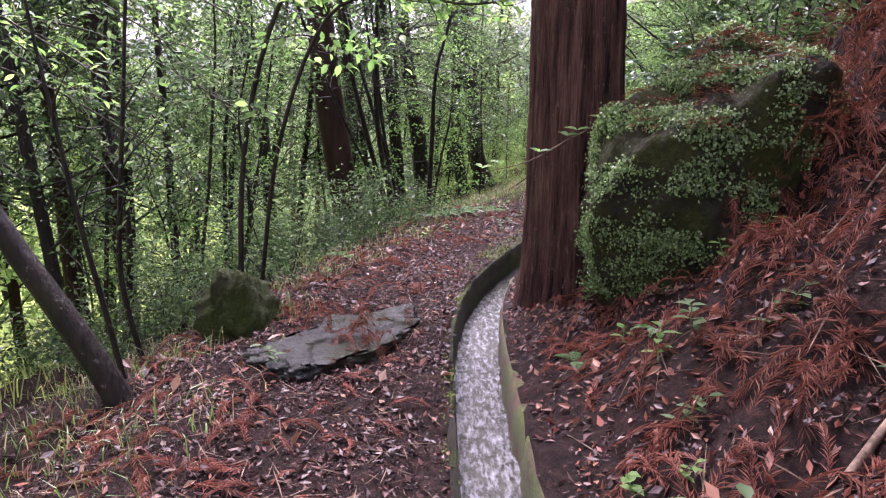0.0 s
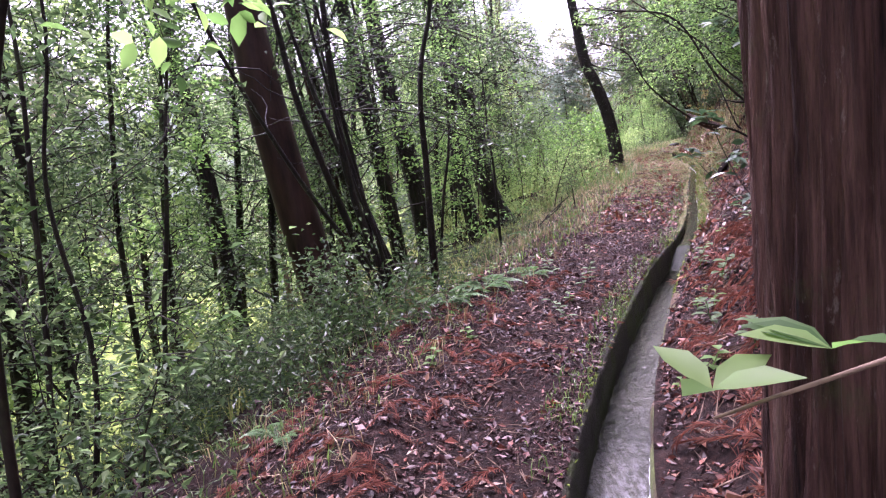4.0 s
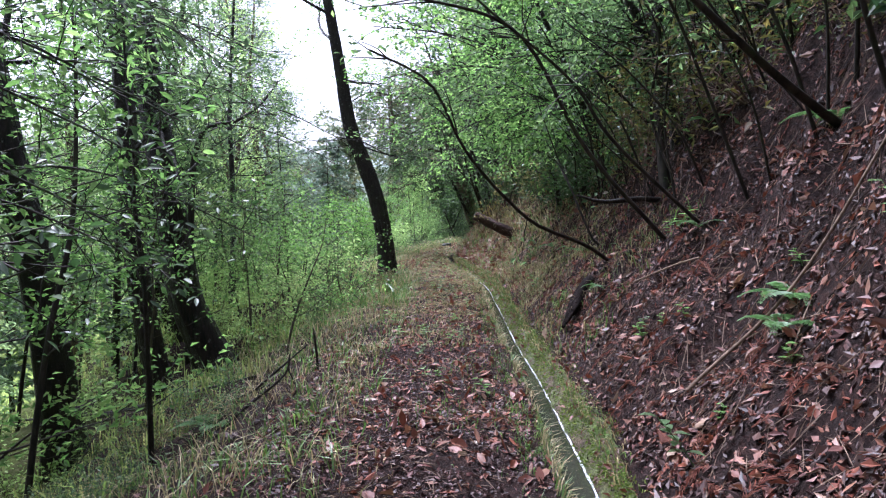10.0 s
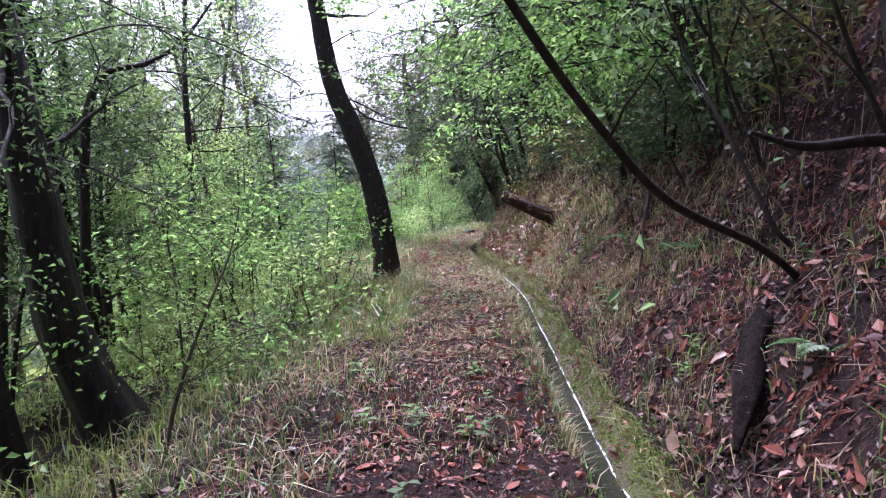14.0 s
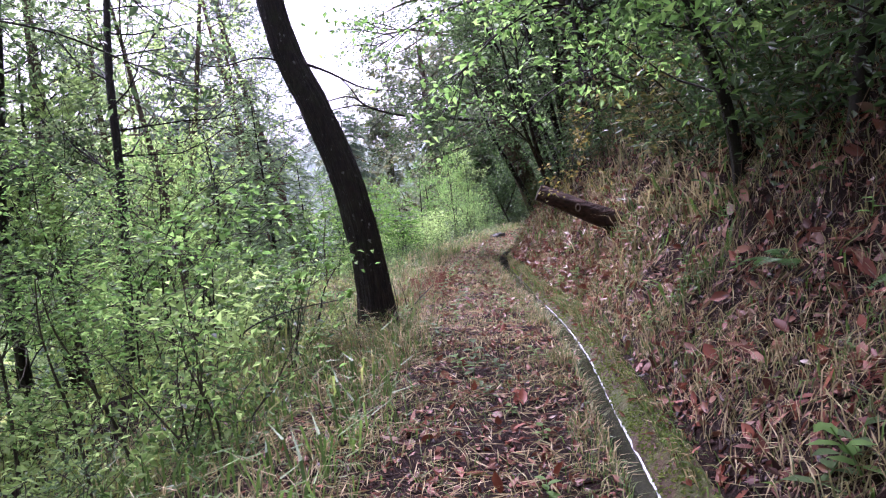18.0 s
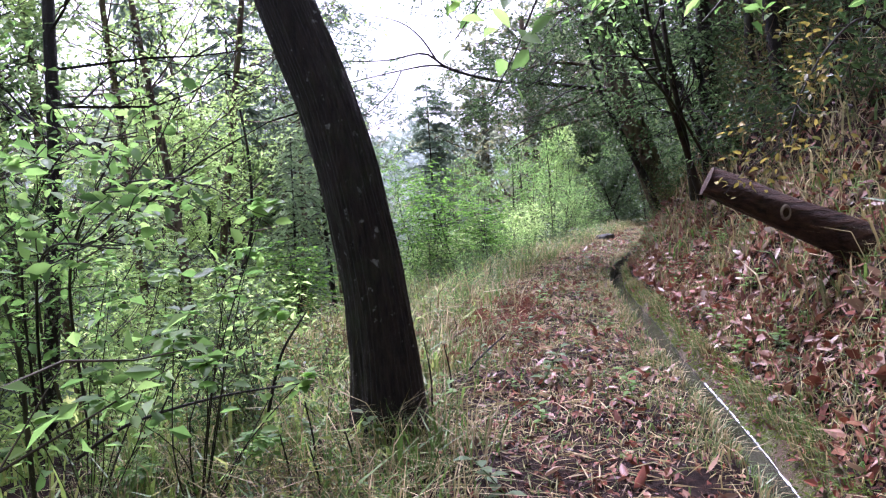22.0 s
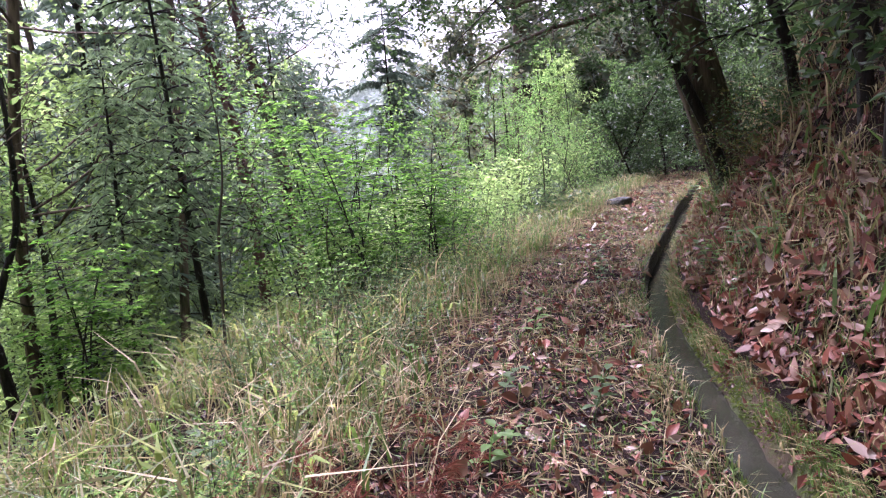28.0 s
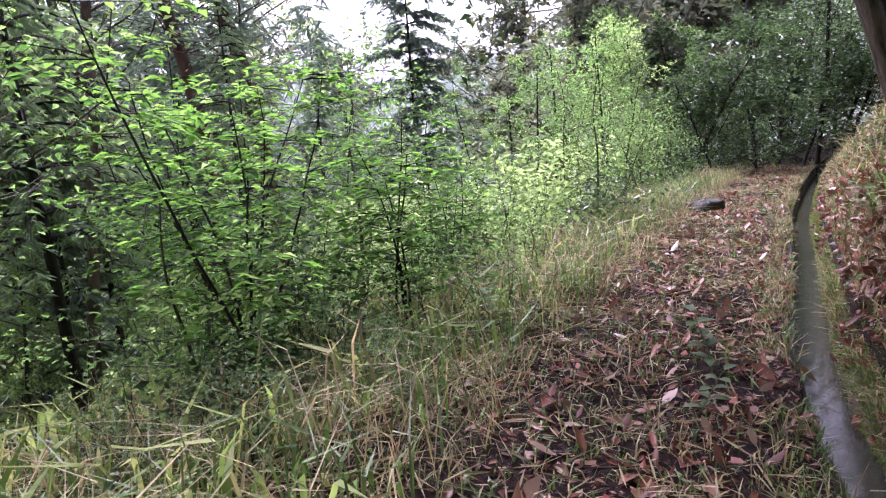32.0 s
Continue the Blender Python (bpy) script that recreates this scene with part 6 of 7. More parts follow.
def twigs(r, n, y0, y1, lo, hi, size, label):
    """Fine fallen twigs and stalks lying about."""
    y = r.uniform(y0, y1, n)
    u = r.uniform(lo, hi, n)
    ok = (u < -0.1) | (u > 0.42)
    y, u = y[ok], u[ok]
    n = len(y)
    x = edge_x(y) + u
    a = r.uniform(0, 6.28, n)
    L = size * r.uniform(0.3, 1.4, n)
    ex, ey = x + np.cos(a) * L, y + np.sin(a) * L
    p, q = np.stack([x, y, ground(x, y) + 0.012], 1), np.stack([ex, ey, ground(ex, ey) + r.uniform(0.01, 0.05, n)], 1)
    inside = (ex - edge_x(ey) > -0.03) & (ex - edge_x(ey) < 0.42)
    p, q, L = p[~inside], q[~inside], L[~inside]
    b = Build()
    b.leaves(p, q - p, r.normal(0, 1, p.shape), L, r.uniform(0.004, 0.009, len(p)), 0.6, 0.0)
    return solid("twig_litter", b, TWIG, label, "twigs", kind="stuff")


def straw(r, n, y0, y1, lo, hi, size, label):
    y = r.uniform(y0, y1, n)
    x = edge_x(y) + r.uniform(lo, hi, n)
    a = r.uniform(0, 6.28, n)
    L = size * r.uniform(0.4, 1.4, n)
    ex, ey = x + np.cos(a) * L, y + np.sin(a) * L
    ok = ex - edge_x(ey) < -0.02 if hi < 0 else ex - edge_x(ey) > 0.36
    p, q = np.stack([x, y, ground(x, y) + 0.02], 1)[ok], np.stack([ex, ey, ground(ex, ey) + r.uniform(0.01, 0.08, n)], 1)[ok]
    b = Build().leaves(p, q - p, r.normal(0, 0.5, p.shape) + np.array([0, 0, 1.0]), L[ok], r.uniform(0.004, 0.012, len(p)), 0.1, 0.02)
    return solid("dry_straw", b, DRY_GRASS, label, "straw", kind="stuff")


blades(r3, 2000, 28, 40, -5.0, -2.0, 0.42, 0.007, PALE_STRAW, "tall_grass", "long pale dead grass on the slope", 2.0, patch=0.9)
blades(r3, 1800, 26, 37, -4.4, -1.9, 0.62, 0.013, DRY_GRASS, "tall_grass", "tall broad dry grass on the slope edge", 1.6, patch=0.8)
blades(r3, 2600, 23, 37, 1.2, 3.2, 0.42, 0.018, PALE_STRAW, "bamboo_grass", "pale dead bamboo grass hanging on the bank", 2.2, patch=0.8)
blades(r3, 3600, 25, 36, 1.8, 5.2, 0.5, 0.016, DRY_GRASS, "bamboo_grass", "withered bamboo grass on the upper bank", 2.0, patch=0.9)
blades(r3, 5000, 25, 38, -1.9, -0.1, 0.07, 0.013, GREEN_GRASS, "path_grass", "low green weeds on the path", 1.6, patch=0.8)
blades(r3, 1500, 26, 37, -4.8, -2.2, 0.5, 0.03, BRIGHT_GRASS, "bamboo_grass", "tall light bamboo grass on the slope", 1.5, patch=0.9)
straw(r3, 14000, 22, 46, -4.6, -1.5, 0.34, "long dry straw tangled on the slope edge")
straw(r3, 15000, 20, 46, -2.4, -0.05, 0.15, "dry grass straw lying on the path")
straw(r3, 16000, 19, 46, 0.4, 2.6, 0.2, "dry grass straw lying on the bank")
twigs(r3, 2500, 1.5, 16, -1.8, -0.1, 0.16, "fine dead twigs on the path")
twigs(r3, 7000, 8, 24, 0.40, 3.4, 0.22, "broken twigs and roots matted on the bank")
twigs(r3, 6000, 1.5, 44, 0.40, 3.8, 0.28, "dead twigs and stalks on the bank")
twigs(r3, 3000, 15, 44, -3.5, -0.1, 0.24, "dead stalks beside the path")


def fronds(r, n, y0, y1, lo, hi, size, label, lift=0.03):
    """Fallen cedar sprigs: a curved stem with rows of thin needles."""
    b = Build()
    y = r.uniform(y0, y1, n)
    x = edge_x(y) + r.uniform(lo, hi, n)
    for k in range(n):
        a = r.uniform(0, 6.28)
        L = size * r.uniform(0.5, 1.3)
        m = 13
        t = np.linspace(0, 1, m)
        bend = r.normal(0, 0.5)
        px = x[k] + L * (np.cos(a) * t - np.sin(a) * bend * t ** 2 * 0.5)
        py = y[k] + L * (np.sin(a) * t + np.cos(a) * bend * t ** 2 * 0.5)
        pz = ground(px, py) + lift * (0.4 + np.sin(t * 3)) * r.uniform(0.3, 1.6)
        p = np.stack([px, py, pz], 1)
        d = unit(np.gradient(p, axis=0))
        s = unit(np.cross(d, [0, 0, 1.0]))
        for sg in (-1, 1):
            w = unit(d * 0.9 + s * sg * 0.6 + r.normal(0, 0.22, (m, 3)))
            b.leaves(p, w, np.array([[0, 0, 1.0]]).repeat(m, 0), L * r.uniform(0.18, 0.36, m), 0.006, 0.1, 0.12)
            b.leaves(p + d * L * 0.05, unit(w + d * 0.7), np.array([[0, 0, 1.0]]).repeat(m, 0), L * r.uniform(0.14, 0.3, m), 0.0055, 0.1, 0.12)
    return solid("cedar_fronds", b, RED_FROND, label, "leaf litter", kind="stuff")


fronds(r3, 1700, 1.5, 11.5, 0.62, 3.6, 0.24, "fallen red-brown cedar sprigs on the bank", 0.05)
fronds(r3, 300, 1.5, 12, -2.1, -0.8, 0.2, "fallen cedar sprigs along the path edge")
fronds(r3, 150, 1.5, 12, -1.2, -0.3, 0.18, "fallen cedar sprigs on the path")
fronds(r3, 260, 11, 22, 0.5, 3.0, 0.2, "fallen cedar sprigs on the steep bank")
fronds(r3, 170, 27.0, 30.2, -2.4, -1.1, 0.24, "dead red conifer sprigs at the path edge", 0.09)
fronds(r3, 18, 5.4, 6.5, -0.85, -0.35, 0.2, "fallen cedar sprigs on the flat stone", 0.12)
fronds(r3, 80, 5.3, 6.4, 1.4, 2.6, 0.3, "fallen cedar sprigs heaped against the boulder", 0.3)
# sprigs and roots lying over the top of the boulder
over = Build()
top = np.where((bn[:, 2] > 0.45) & (bn[:, 1] < 0.7))[0]
for k in r3.choice(top, 420):
    a, L = r3.uniform(0, 6.28), r3.uniform(0.08, 0.2)
    t = np.linspace(0, 1, 7)[:, None]
    line = bv[k] + np.array([0, 0, 0.015]) + np.array([np.cos(a), np.sin(a), 0]) * L * t - np.array([0, 0, 0.25]) * L * t ** 2
    for sg in (-1, 1):
        over.leaves(line, unit(np.array([np.cos(a + 0.6 * sg), np.sin(a + 0.6 * sg), 0.1]) + r3.normal(0, 0.2, (7, 3))), np.tile([0, 0, 1.0], (7, 1)), L * 0.4, 0.008, 0.1, 0.12)
solid("cedar_fronds", over, RED_FROND, "dead cedar sprigs lying on top of the boulder", "leaf litter", kind="stuff")

# ---- arching shrubs and stems of the right-hand bank ----
r4 = np.random.default_rng(41)


def arching(r, pts, rad, label, leafmat=MID_LEAF, leaf=(0.07, 0.035), twigs=9, per=5, name="arching_stem", group="arching stems", wood=THIN_BARK, reach=0.7, fine=False):
    """One long bare stem that arches out of the bank, with side twigs and a few leaves."""
    p0 = np.array(pts[0], float)
    root = thing(name, pts[0], label, "shrub", group)
    line = curve(np.array(pts) - p0, 26)
    part("stem", Build().tube(line, [rad, rad * 0.35], 7, 0.05), wood, root)
    tb, cb = Build(), Build()
    for _ in range(twigs):
        j = r.integers(6, 25)
        tw = wander(r, line[j], unit(line[j] - line[j - 1]) + r.normal(0, 0.6, 3), r.uniform(0.4, 1.2) * reach, 6, 0.3, 0.02)
        tb.tube(tw, [rad * 0.35, 0.0018], 4, caps=False)
        if per:
            spray(r, cb, tw, per, leaf, 0.05, fine=fine)
    tagged(part("twigwork", tb, wood, root), kind="stuff")
    if per:
        part("leaves", cb, leafmat, root)
    return root


stem_label = "bare dark stem arching out of the bank over the channel"
arching(r4, [(5.75, 17.55, 0.86), (5.3, 17.4, 1.1), (4.51, 17.0, 1.34), (4.01, 16.7, 1.62), (3.69, 16.5, 1.85), (3.48, 16.4, 2.07), (3.2, 16.3, 2.5), (2.7, 16.2, 2.7)], 0.022, stem_label, twigs=8, reach=0.5)
arching(r4, [(5.4, 17.3, 1.1), (5.32, 17.33, 1.21), (5.22, 17.5, 1.65), (5.13, 17.7, 2.11), (4.9, 17.7, 2.7)], 0.016, stem_label, twigs=5, reach=0.5)
arching(r4, [(5.6, 14.6, 1.95), (4.97, 14.6, 2.3), (4.45, 14.6, 2.64), (3.86, 14.6, 3.03), (3.2, 14.6, 3.5)], 0.035, stem_label, per=4)
arching(r4, [(5.4, 16.2, 1.15), (4.56, 16.2, 1.98), (3.93, 16.2, 2.91), (2.99, 16.2, 3.13), (2.33, 16.2, 3.25)], 0.022, stem_label, BRIGHT_LEAF, per=7)
arching(r4, [(5.5, 15.8, 1.25), (4.57, 15.8, 1.99), (4.17, 15.8, 2.47), (3.42, 15.8, 3.0), (2.8, 15.8, 3.5)], 0.018, stem_label, per=4)
for k in range(72):
    y = r4.uniform(11.5, 24)
    x = float(edge_x(y)) + r4.uniform(1.7, 3.2)
    z = g(x, y)
    h = r4.uniform(1.2, 2.6)
    o = r4.uniform(0.5, 1.5)
    arching(r4, [(x, y, z - 0.05), (x - 0.25 * o, y + r4.normal(0, 0.1), z + 0.35 * h), (x - 0.6 * o, y + r4.normal(0, 0.2), z + 0.72 * h), (x - 1.1 * o, y + r4.normal(0, 0.3), z + h)], r4.uniform(0.008, 0.02), "thin bare stem growing out of the steep bank", [MID_LEAF, BRIGHT_LEAF, DARK_LEAF][k % 3], twigs=6, per=4)
dead = thing("dead_branch", (5.8, 17.2, 1.5), "black dead branch sticking out of the bank", "branch")
part("stem", Build().tube(curve([(0.5, 0.1, 0.05), (0, 0, 0.07), (-0.41, 0, 0.05), (-0.72, 0, 0.12)], 14), [0.035, 0.028, 0.010], 9, 0.08), WET_BARK, dead)
rot = thing("rotten_log", (5.4, 17.5, g(5.4, 17.5)), "black rotten log and roots sunk in the bank", "log")
z = g(5.4, 17.5)
part("trunk", Build().tube(curve([(0.3, 0.2, -0.04), (-0.05, -0.05, -0.05), (-0.38, -0.33, 0.51 - z), (-0.66, -0.56, 0.34 - z)], 30), [0.08, 0.085, 0.06, 0.012], 18, 0.13, seed=2.0), ROTTEN_WOOD, rot)

# young maple whose branch with bright leaves hangs over the path
maple = broadleaf(np.random.default_rng(61), [(0, 0, -0.2), (0.1, -0.1, 1.3), (0.4, -0.2, 2.4), (0.9, -0.3, 3.2), (1.5, -0.4, 3.9)], [0.026, 0.02, 0.008], THIN_BARK, BRIGHT_LEAF, "young_maple", "young tree with bright green leaves hanging over the path", "tree", start=0.55, limbs=10, reach=1.1, leaf=(0.10, 0.06), per=22, at=(-1.75, 7.6, g(-1.75, 7.6)), outward=(0.3, -0.1, -0.25), rise=-0.03, fine=True)
arching(r4, [(-1.6, 7.7, g(-1.6, 7.7)), (-1.35, 7.5, 1.2), (-0.9, 7.3, 2.2), (-0.35, 7.2, 2.35), (0.2, 7.15, 2.3), (0.6, 7.1, 2.35)], 0.02, "slender stem with bright leaves hanging over the path", BRIGHT_LEAF, (0.085, 0.05), 22, 12, "leafy_branch", "leafy branches", reach=0.55, fine=True)
# leafy boughs of the slope trees that hang beside the path
for (x, y, z), mat in (((0.2, 15.5, 2.7), DARK_LEAF), ((0.9, 16.2, 2.9), DARK_LEAF), ((1.4, 16.8, 3.0), MID_LEAF), ((0.0, 14.8, 2.2), DARK_LEAF), ((0.6, 17.2, 3.3), DARK_LEAF), ((1.2, 17.8, 3.25), DARK_LEAF), ((-0.3, 14.4, 2.5), DARK_LEAF), ((0.78, 15.58, 2.34), BRIGHT_LEAF), ((0.66, 15.14, 1.66), DARK_LEAF), ((0.50, 13.88, 1.51), DARK_LEAF), ((0.82, 15.28, 2.00), DARK_LEAF),
                       ((1.12, 16.15, 2.85), MID_LEAF), ((1.01, 15.47, 2.23), BRIGHT_LEAF), ((0.91, 15.96, 1.32), DARK_LEAF), ((1.57, 17.56, 1.51), DARK_LEAF),
                       ((-1.95, 8.0, 2.35), MID_LEAF), ((-2.4, 7.2, 2.15), MID_LEAF), ((-1.75, 9.0, 2.6), DARK_LEAF), ((-2.8, 8.0, 2.5), BRIGHT_LEAF), ((-2.9, 7.0, 1.7), MID_LEAF), ((-2.43, 6.12, 1.85), BRIGHT_LEAF), ((-2.05, 7.38, 1.72), MID_LEAF),
                       ((-2.36, 6.73, 1.37), MID_LEAF), ((2.33, 21.86, 3.22), MID_LEAF),
                       ((3.46, 22.02, 2.84), MID_LEAF), ((2.17, 22.01, 1.65), DARK_LEAF), ((3.51, 23.60, 2.69), DARK_LEAF)):
    arching(r4, [(x - 2.0, y + 0.5, z + 0.3), (x - 1.3, y + 0.3, z + 0.45), (x - 0.6, y + 0.1, z + 0.3), (x, y, z), (x + 0.35, y - 0.1, z - 0.2)], 0.012, "leafy bough hanging from a slope tree", mat, (0.08, 0.03), 18, 10, "leafy_bough", "leafy boughs", reach=0.7, fine=True)
# bright leafy branches that hang from the bank above the log
for p in ([(9.2, 25.6, 2.6), (8.6, 25.2, 2.85), (8.0, 25.0, 2.7), (7.3, 24.7, 2.4), (6.9, 24.5, 2.1)], [(9.6, 24.8, 3.0), (8.7, 24.6, 3.1), (7.9, 24.5, 2.75), (7.2, 24.3, 2.6)], [(9.4, 26.4, 2.8), (8.6, 26.4, 3.1), (7.8, 26.2, 3.0), (7.0, 26.2, 2.7)]):
    arching(r4, p, 0.014, "leafy branch with bright green leaves hanging from the bank", BRIGHT_LEAF, (0.085, 0.05), 12, 9, "leafy_branch", "leafy branches", reach=0.6, fine=True)
for p in ([(7.6, 20.6, 2.4), (7.0, 20.8, 3.1), (6.4, 21.0, 3.4), (5.6, 21.2, 3.5)], [(8.2, 22.6, 2.6), (7.6, 22.7, 3.3), (7.0, 22.9, 3.5), (6.2, 23.1, 3.6)], [(7.2, 18.8, 2.6), (6.5, 19.0, 3.3), (5.9, 19.3, 3.7), (5.1, 19.5, 3.8)]):
    arching(r4, p, 0.025, "leafy branch with fresh green leaves above the bank", MID_LEAF, (0.09, 0.045), 22, 26, "leafy_branch", "leafy branches", reach=1.3, fine=True)

for p in ([(8.0, 20.2, 2.8), (6.6, 20.3, 3.5), (5.2, 20.4, 4.0), (3.9, 20.5, 4.1)], [(8.6, 21.8, 3.0), (7.2, 21.9, 3.8), (5.8, 22.0, 4.4), (4.6, 22.1, 4.7)]):
    arching(r4, p, 0.02, "long leafy branch with bright leaves above the path", BRIGHT_LEAF, (0.09, 0.05), 24, 16, "leafy_branch", "leafy branches", reach=1.1, fine=True)
for p in ([(7.7, 22.6, 2.7), (7.0, 22.5, 3.2), (6.3, 22.4, 3.1), (5.7, 22.4, 2.75)], [(7.9, 23.4, 2.6), (7.1, 23.5, 3.0), (6.5, 23.5, 2.85), (6.0, 23.5, 2.45)], [(7.3, 21.4, 2.9), (6.6, 21.6, 3.4), (5.9, 21.8, 3.4), (5.2, 21.9, 3.1)], [(7.6, 22.0, 3.2), (6.8, 22.2, 3.8), (5.9, 22.5, 3.9), (5.0, 22.8, 3.7)], [(8.0, 24.2, 2.8), (7.2, 24.6, 3.4), (6.4, 24.9, 3.4), (5.7, 25.1, 3.1)], [(7.2, 20.4, 2.9), (6.4, 20.6, 3.5), (5.7, 20.8, 3.7), (4.9, 20.9, 3.6)]):
    arching(r4, p, 0.016, "bough with bright backlit leaves hanging over the path", BRIGHT_LEAF, (0.075, 0.042), 22, 18, "leafy_bough", "leafy boughs", reach=0.9, fine=True)
for x, y, z in ((7.99, 25.45, 1.95),):
    arching(r4, [(x + 1.0, y + 0.4, z + 0.35), (x + 0.6, y + 0.2, z + 0.42), (x + 0.2, y + 0.05, z + 0.15), (x, y, z - 0.15), (x - 0.1, y - 0.05, z - 0.4)], 0.010, "bough with yellowing leaves hanging over the bank", YELLOW_LEAF, (0.055, 0.026), 16, 16, "leafy_bough", "leafy boughs", reach=0.45, fine=True)
# dark double stem that leans out of the bank
for p in ([(9.75, 29.85, 1.2), (9.45, 29.6, 1.8), (9.0, 29.15, 2.5), (8.69, 28.84, 3.1), (8.4, 28.5, 4.2)], [(9.7, 29.95, 1.2), (9.5, 29.7, 1.9), (9.15, 29.3, 2.7), (8.95, 29.1, 3.6), (8.9, 28.9, 4.6)]):
    arching(r4, p, 0.045, "dark bare tree leaning out of the bank", MID_LEAF, (0.07, 0.034), 10, 7, "leaning_tree", "leaning trees", reach=0.9, fine=True)
arching(r4, [(9.5, 29.3, 1.75), (8.9, 28.7, 2.2), (8.3, 28.2, 2.6), (7.7, 27.6, 3.0), (7.3, 27.2, 3.2)], 0.018, "long thin dark branch reaching over the bank", BRIGHT_LEAF, (0.07, 0.036), 9, 8, "leafy_branch", "leafy branches", reach=0.5, fine=True)
# layered bright leaves beside the black trunk
for p in ([(3.7, 25.9, 0.2), (3.8, 25.6, 1.1), (4.1, 25.3, 1.55), (4.6, 25.0, 1.6)], [(3.6, 25.6, 0.2), (3.7, 25.4, 0.9), (3.95, 25.0, 1.3), (4.4, 24.6, 1.3)], [(3.3, 25.6, 0.1), (3.3, 25.4, 1.0), (3.5, 25.1, 1.5), (3.9, 24.7, 1.62)], [(3.0, 25.2, 0.0), (3.1, 25.0, 0.8), (3.4, 24.6, 1.2), (3.9, 24.2, 1.15)], [(3.2, 26.4, 0.1), (3.3, 26.2, 1.2), (3.7, 25.9, 1.8), (4.2, 25.7, 1.9)]):
    arching(r4, p, 0.010, "shrub branch with layered bright green leaves", BRIGHT_LEAF, (0.085, 0.05), 16, 9, "leafy_branch", "leafy branches", reach=0.6, fine=True)
# twig with a few leaves in front of the cedar
tw = thing("leafy_twig", (1.25, 6.1, 1.56), "thin bare twig with a few bright leaves before the cedar", "twig")
tl = curve([(0, 0, 0), (-0.40, 0, -0.20), (-0.70, 0, -0.37), (-1.0, 0, -0.45)], 16)
part("stem", Build().tube(tl, [0.008, 0.002], 5, 0.08), TWIG, tw)
lf = Build()
for j in (3, 5, 6, 9, 13, 15):
    for _ in range(4):
        a = r4.uniform(0, 6.28)
        lf.leaves(tl[j] + np.array([0, 0, 0.03]), (np.cos(a), np.sin(a) * 0.6, 0.35), (0, -0.3, 1), 0.085, 0.038, 0.15, 0.2, True)
part("leaves", lf, BRIGHT_LEAF, tw)


# ---- shrubs, ferns and seedlings ----
def rosette_shrub(r, at, height, heads, leaf, mat, label, name="glossy_shrub", lean=(-0.3, 0)):
    root = thing(name, at, label, "shrub")
    sb, lb = Build(), Build()
    for _ in range(heads * 2):
        top = np.array([lean[0] + r.normal(0, 0.22), lean[1] + r.normal(0, 0.22), height * r.uniform(0.15, 1.1)])
        top[:2] *= 1.3
        sb.tube(curve([(0, 0, -0.1), top * 0.5 + r.normal(0, 0.06, 3), top], 8), [0.0045, 0.002], 4)
        spray(r, lb, np.array([top * 0.5, top * 0.8, top]), 6, leaf, 0.05, fine=True)
        m = 12
        a = np.arange(m) * 2.4 + r.uniform(0, 6)
        el = r.uniform(-0.25, 0.5, m)
        w = np.stack([np.cos(a), np.sin(a), el], 1)
        lb.leaves(np.tile(top, (m, 1)) + r.normal(0, 0.015, (m, 3)), w, np.tile([0, 0, 1.0], (m, 1)) + 0.2 * r.normal(0, 1, (m, 3)), leaf[0] * r.uniform(0.7, 1.15, m), leaf[1], 0.12, 0.22, True)
    part("stem", sb, THIN_BARK, root)
    part("leaves", lb, mat, root)
    return root


rosette_shrub(r4, (2.35, 9.9, g(2.35, 9.9)), 0.9, 4, (0.13, 0.05), GLOSSY_LEAF, "glossy dark-leaved shrub on the bank", lean=(-0.15, 0.05))
rosette_shrub(r4, (2.9, 9.6, g(2.9, 9.6)), 0.8, 3, (0.12, 0.045), GLOSSY_LEAF, "glossy dark-leaved shrub on the bank")
rosette_shrub(r4, (3.4, 10.8, g(3.4, 10.8)), 0.9, 4, (0.12, 0.045), GLOSSY_LEAF, "glossy dark-leaved shrub on the bank")
rosette_shrub(r4, (4.2, 12.2, g(4.2, 12.2)), 1.2, 14, (0.15, 0.06), GLOSSY_LEAF, "glossy dark-leaved shrub on the bank")
rosette_shrub(r4, (8.9, 24.2, g(8.9, 24.2)), 1.0, 14, (0.12, 0.04), OLIVE_LEAF, "shrub with yellowing leaves above the log", "yellowing_shrub")
rosette_shrub(r4, (9.3, 25.2, g(9.3, 25.2)), 1.2, 16, (0.12, 0.04), OLIVE_LEAF, "shrub with yellowing leaves above the log", "yellowing_shrub")
rosette_shrub(r4, (4.45, 25.2, g(4.45, 25.2)), 1.6, 6, (0.10, 0.06), BRIGHT_LEAF, "shrub with round bright green leaves beside the black trunk", "round_leaf_shrub", (0.2, -0.1))
rosette_shrub(r4, (3.6, 26.0, g(3.6, 26.0)), 1.5, 9, (0.10, 0.06), BRIGHT_LEAF, "shrub with round bright green leaves below the path", "round_leaf_shrub", (0.2, -0.2))


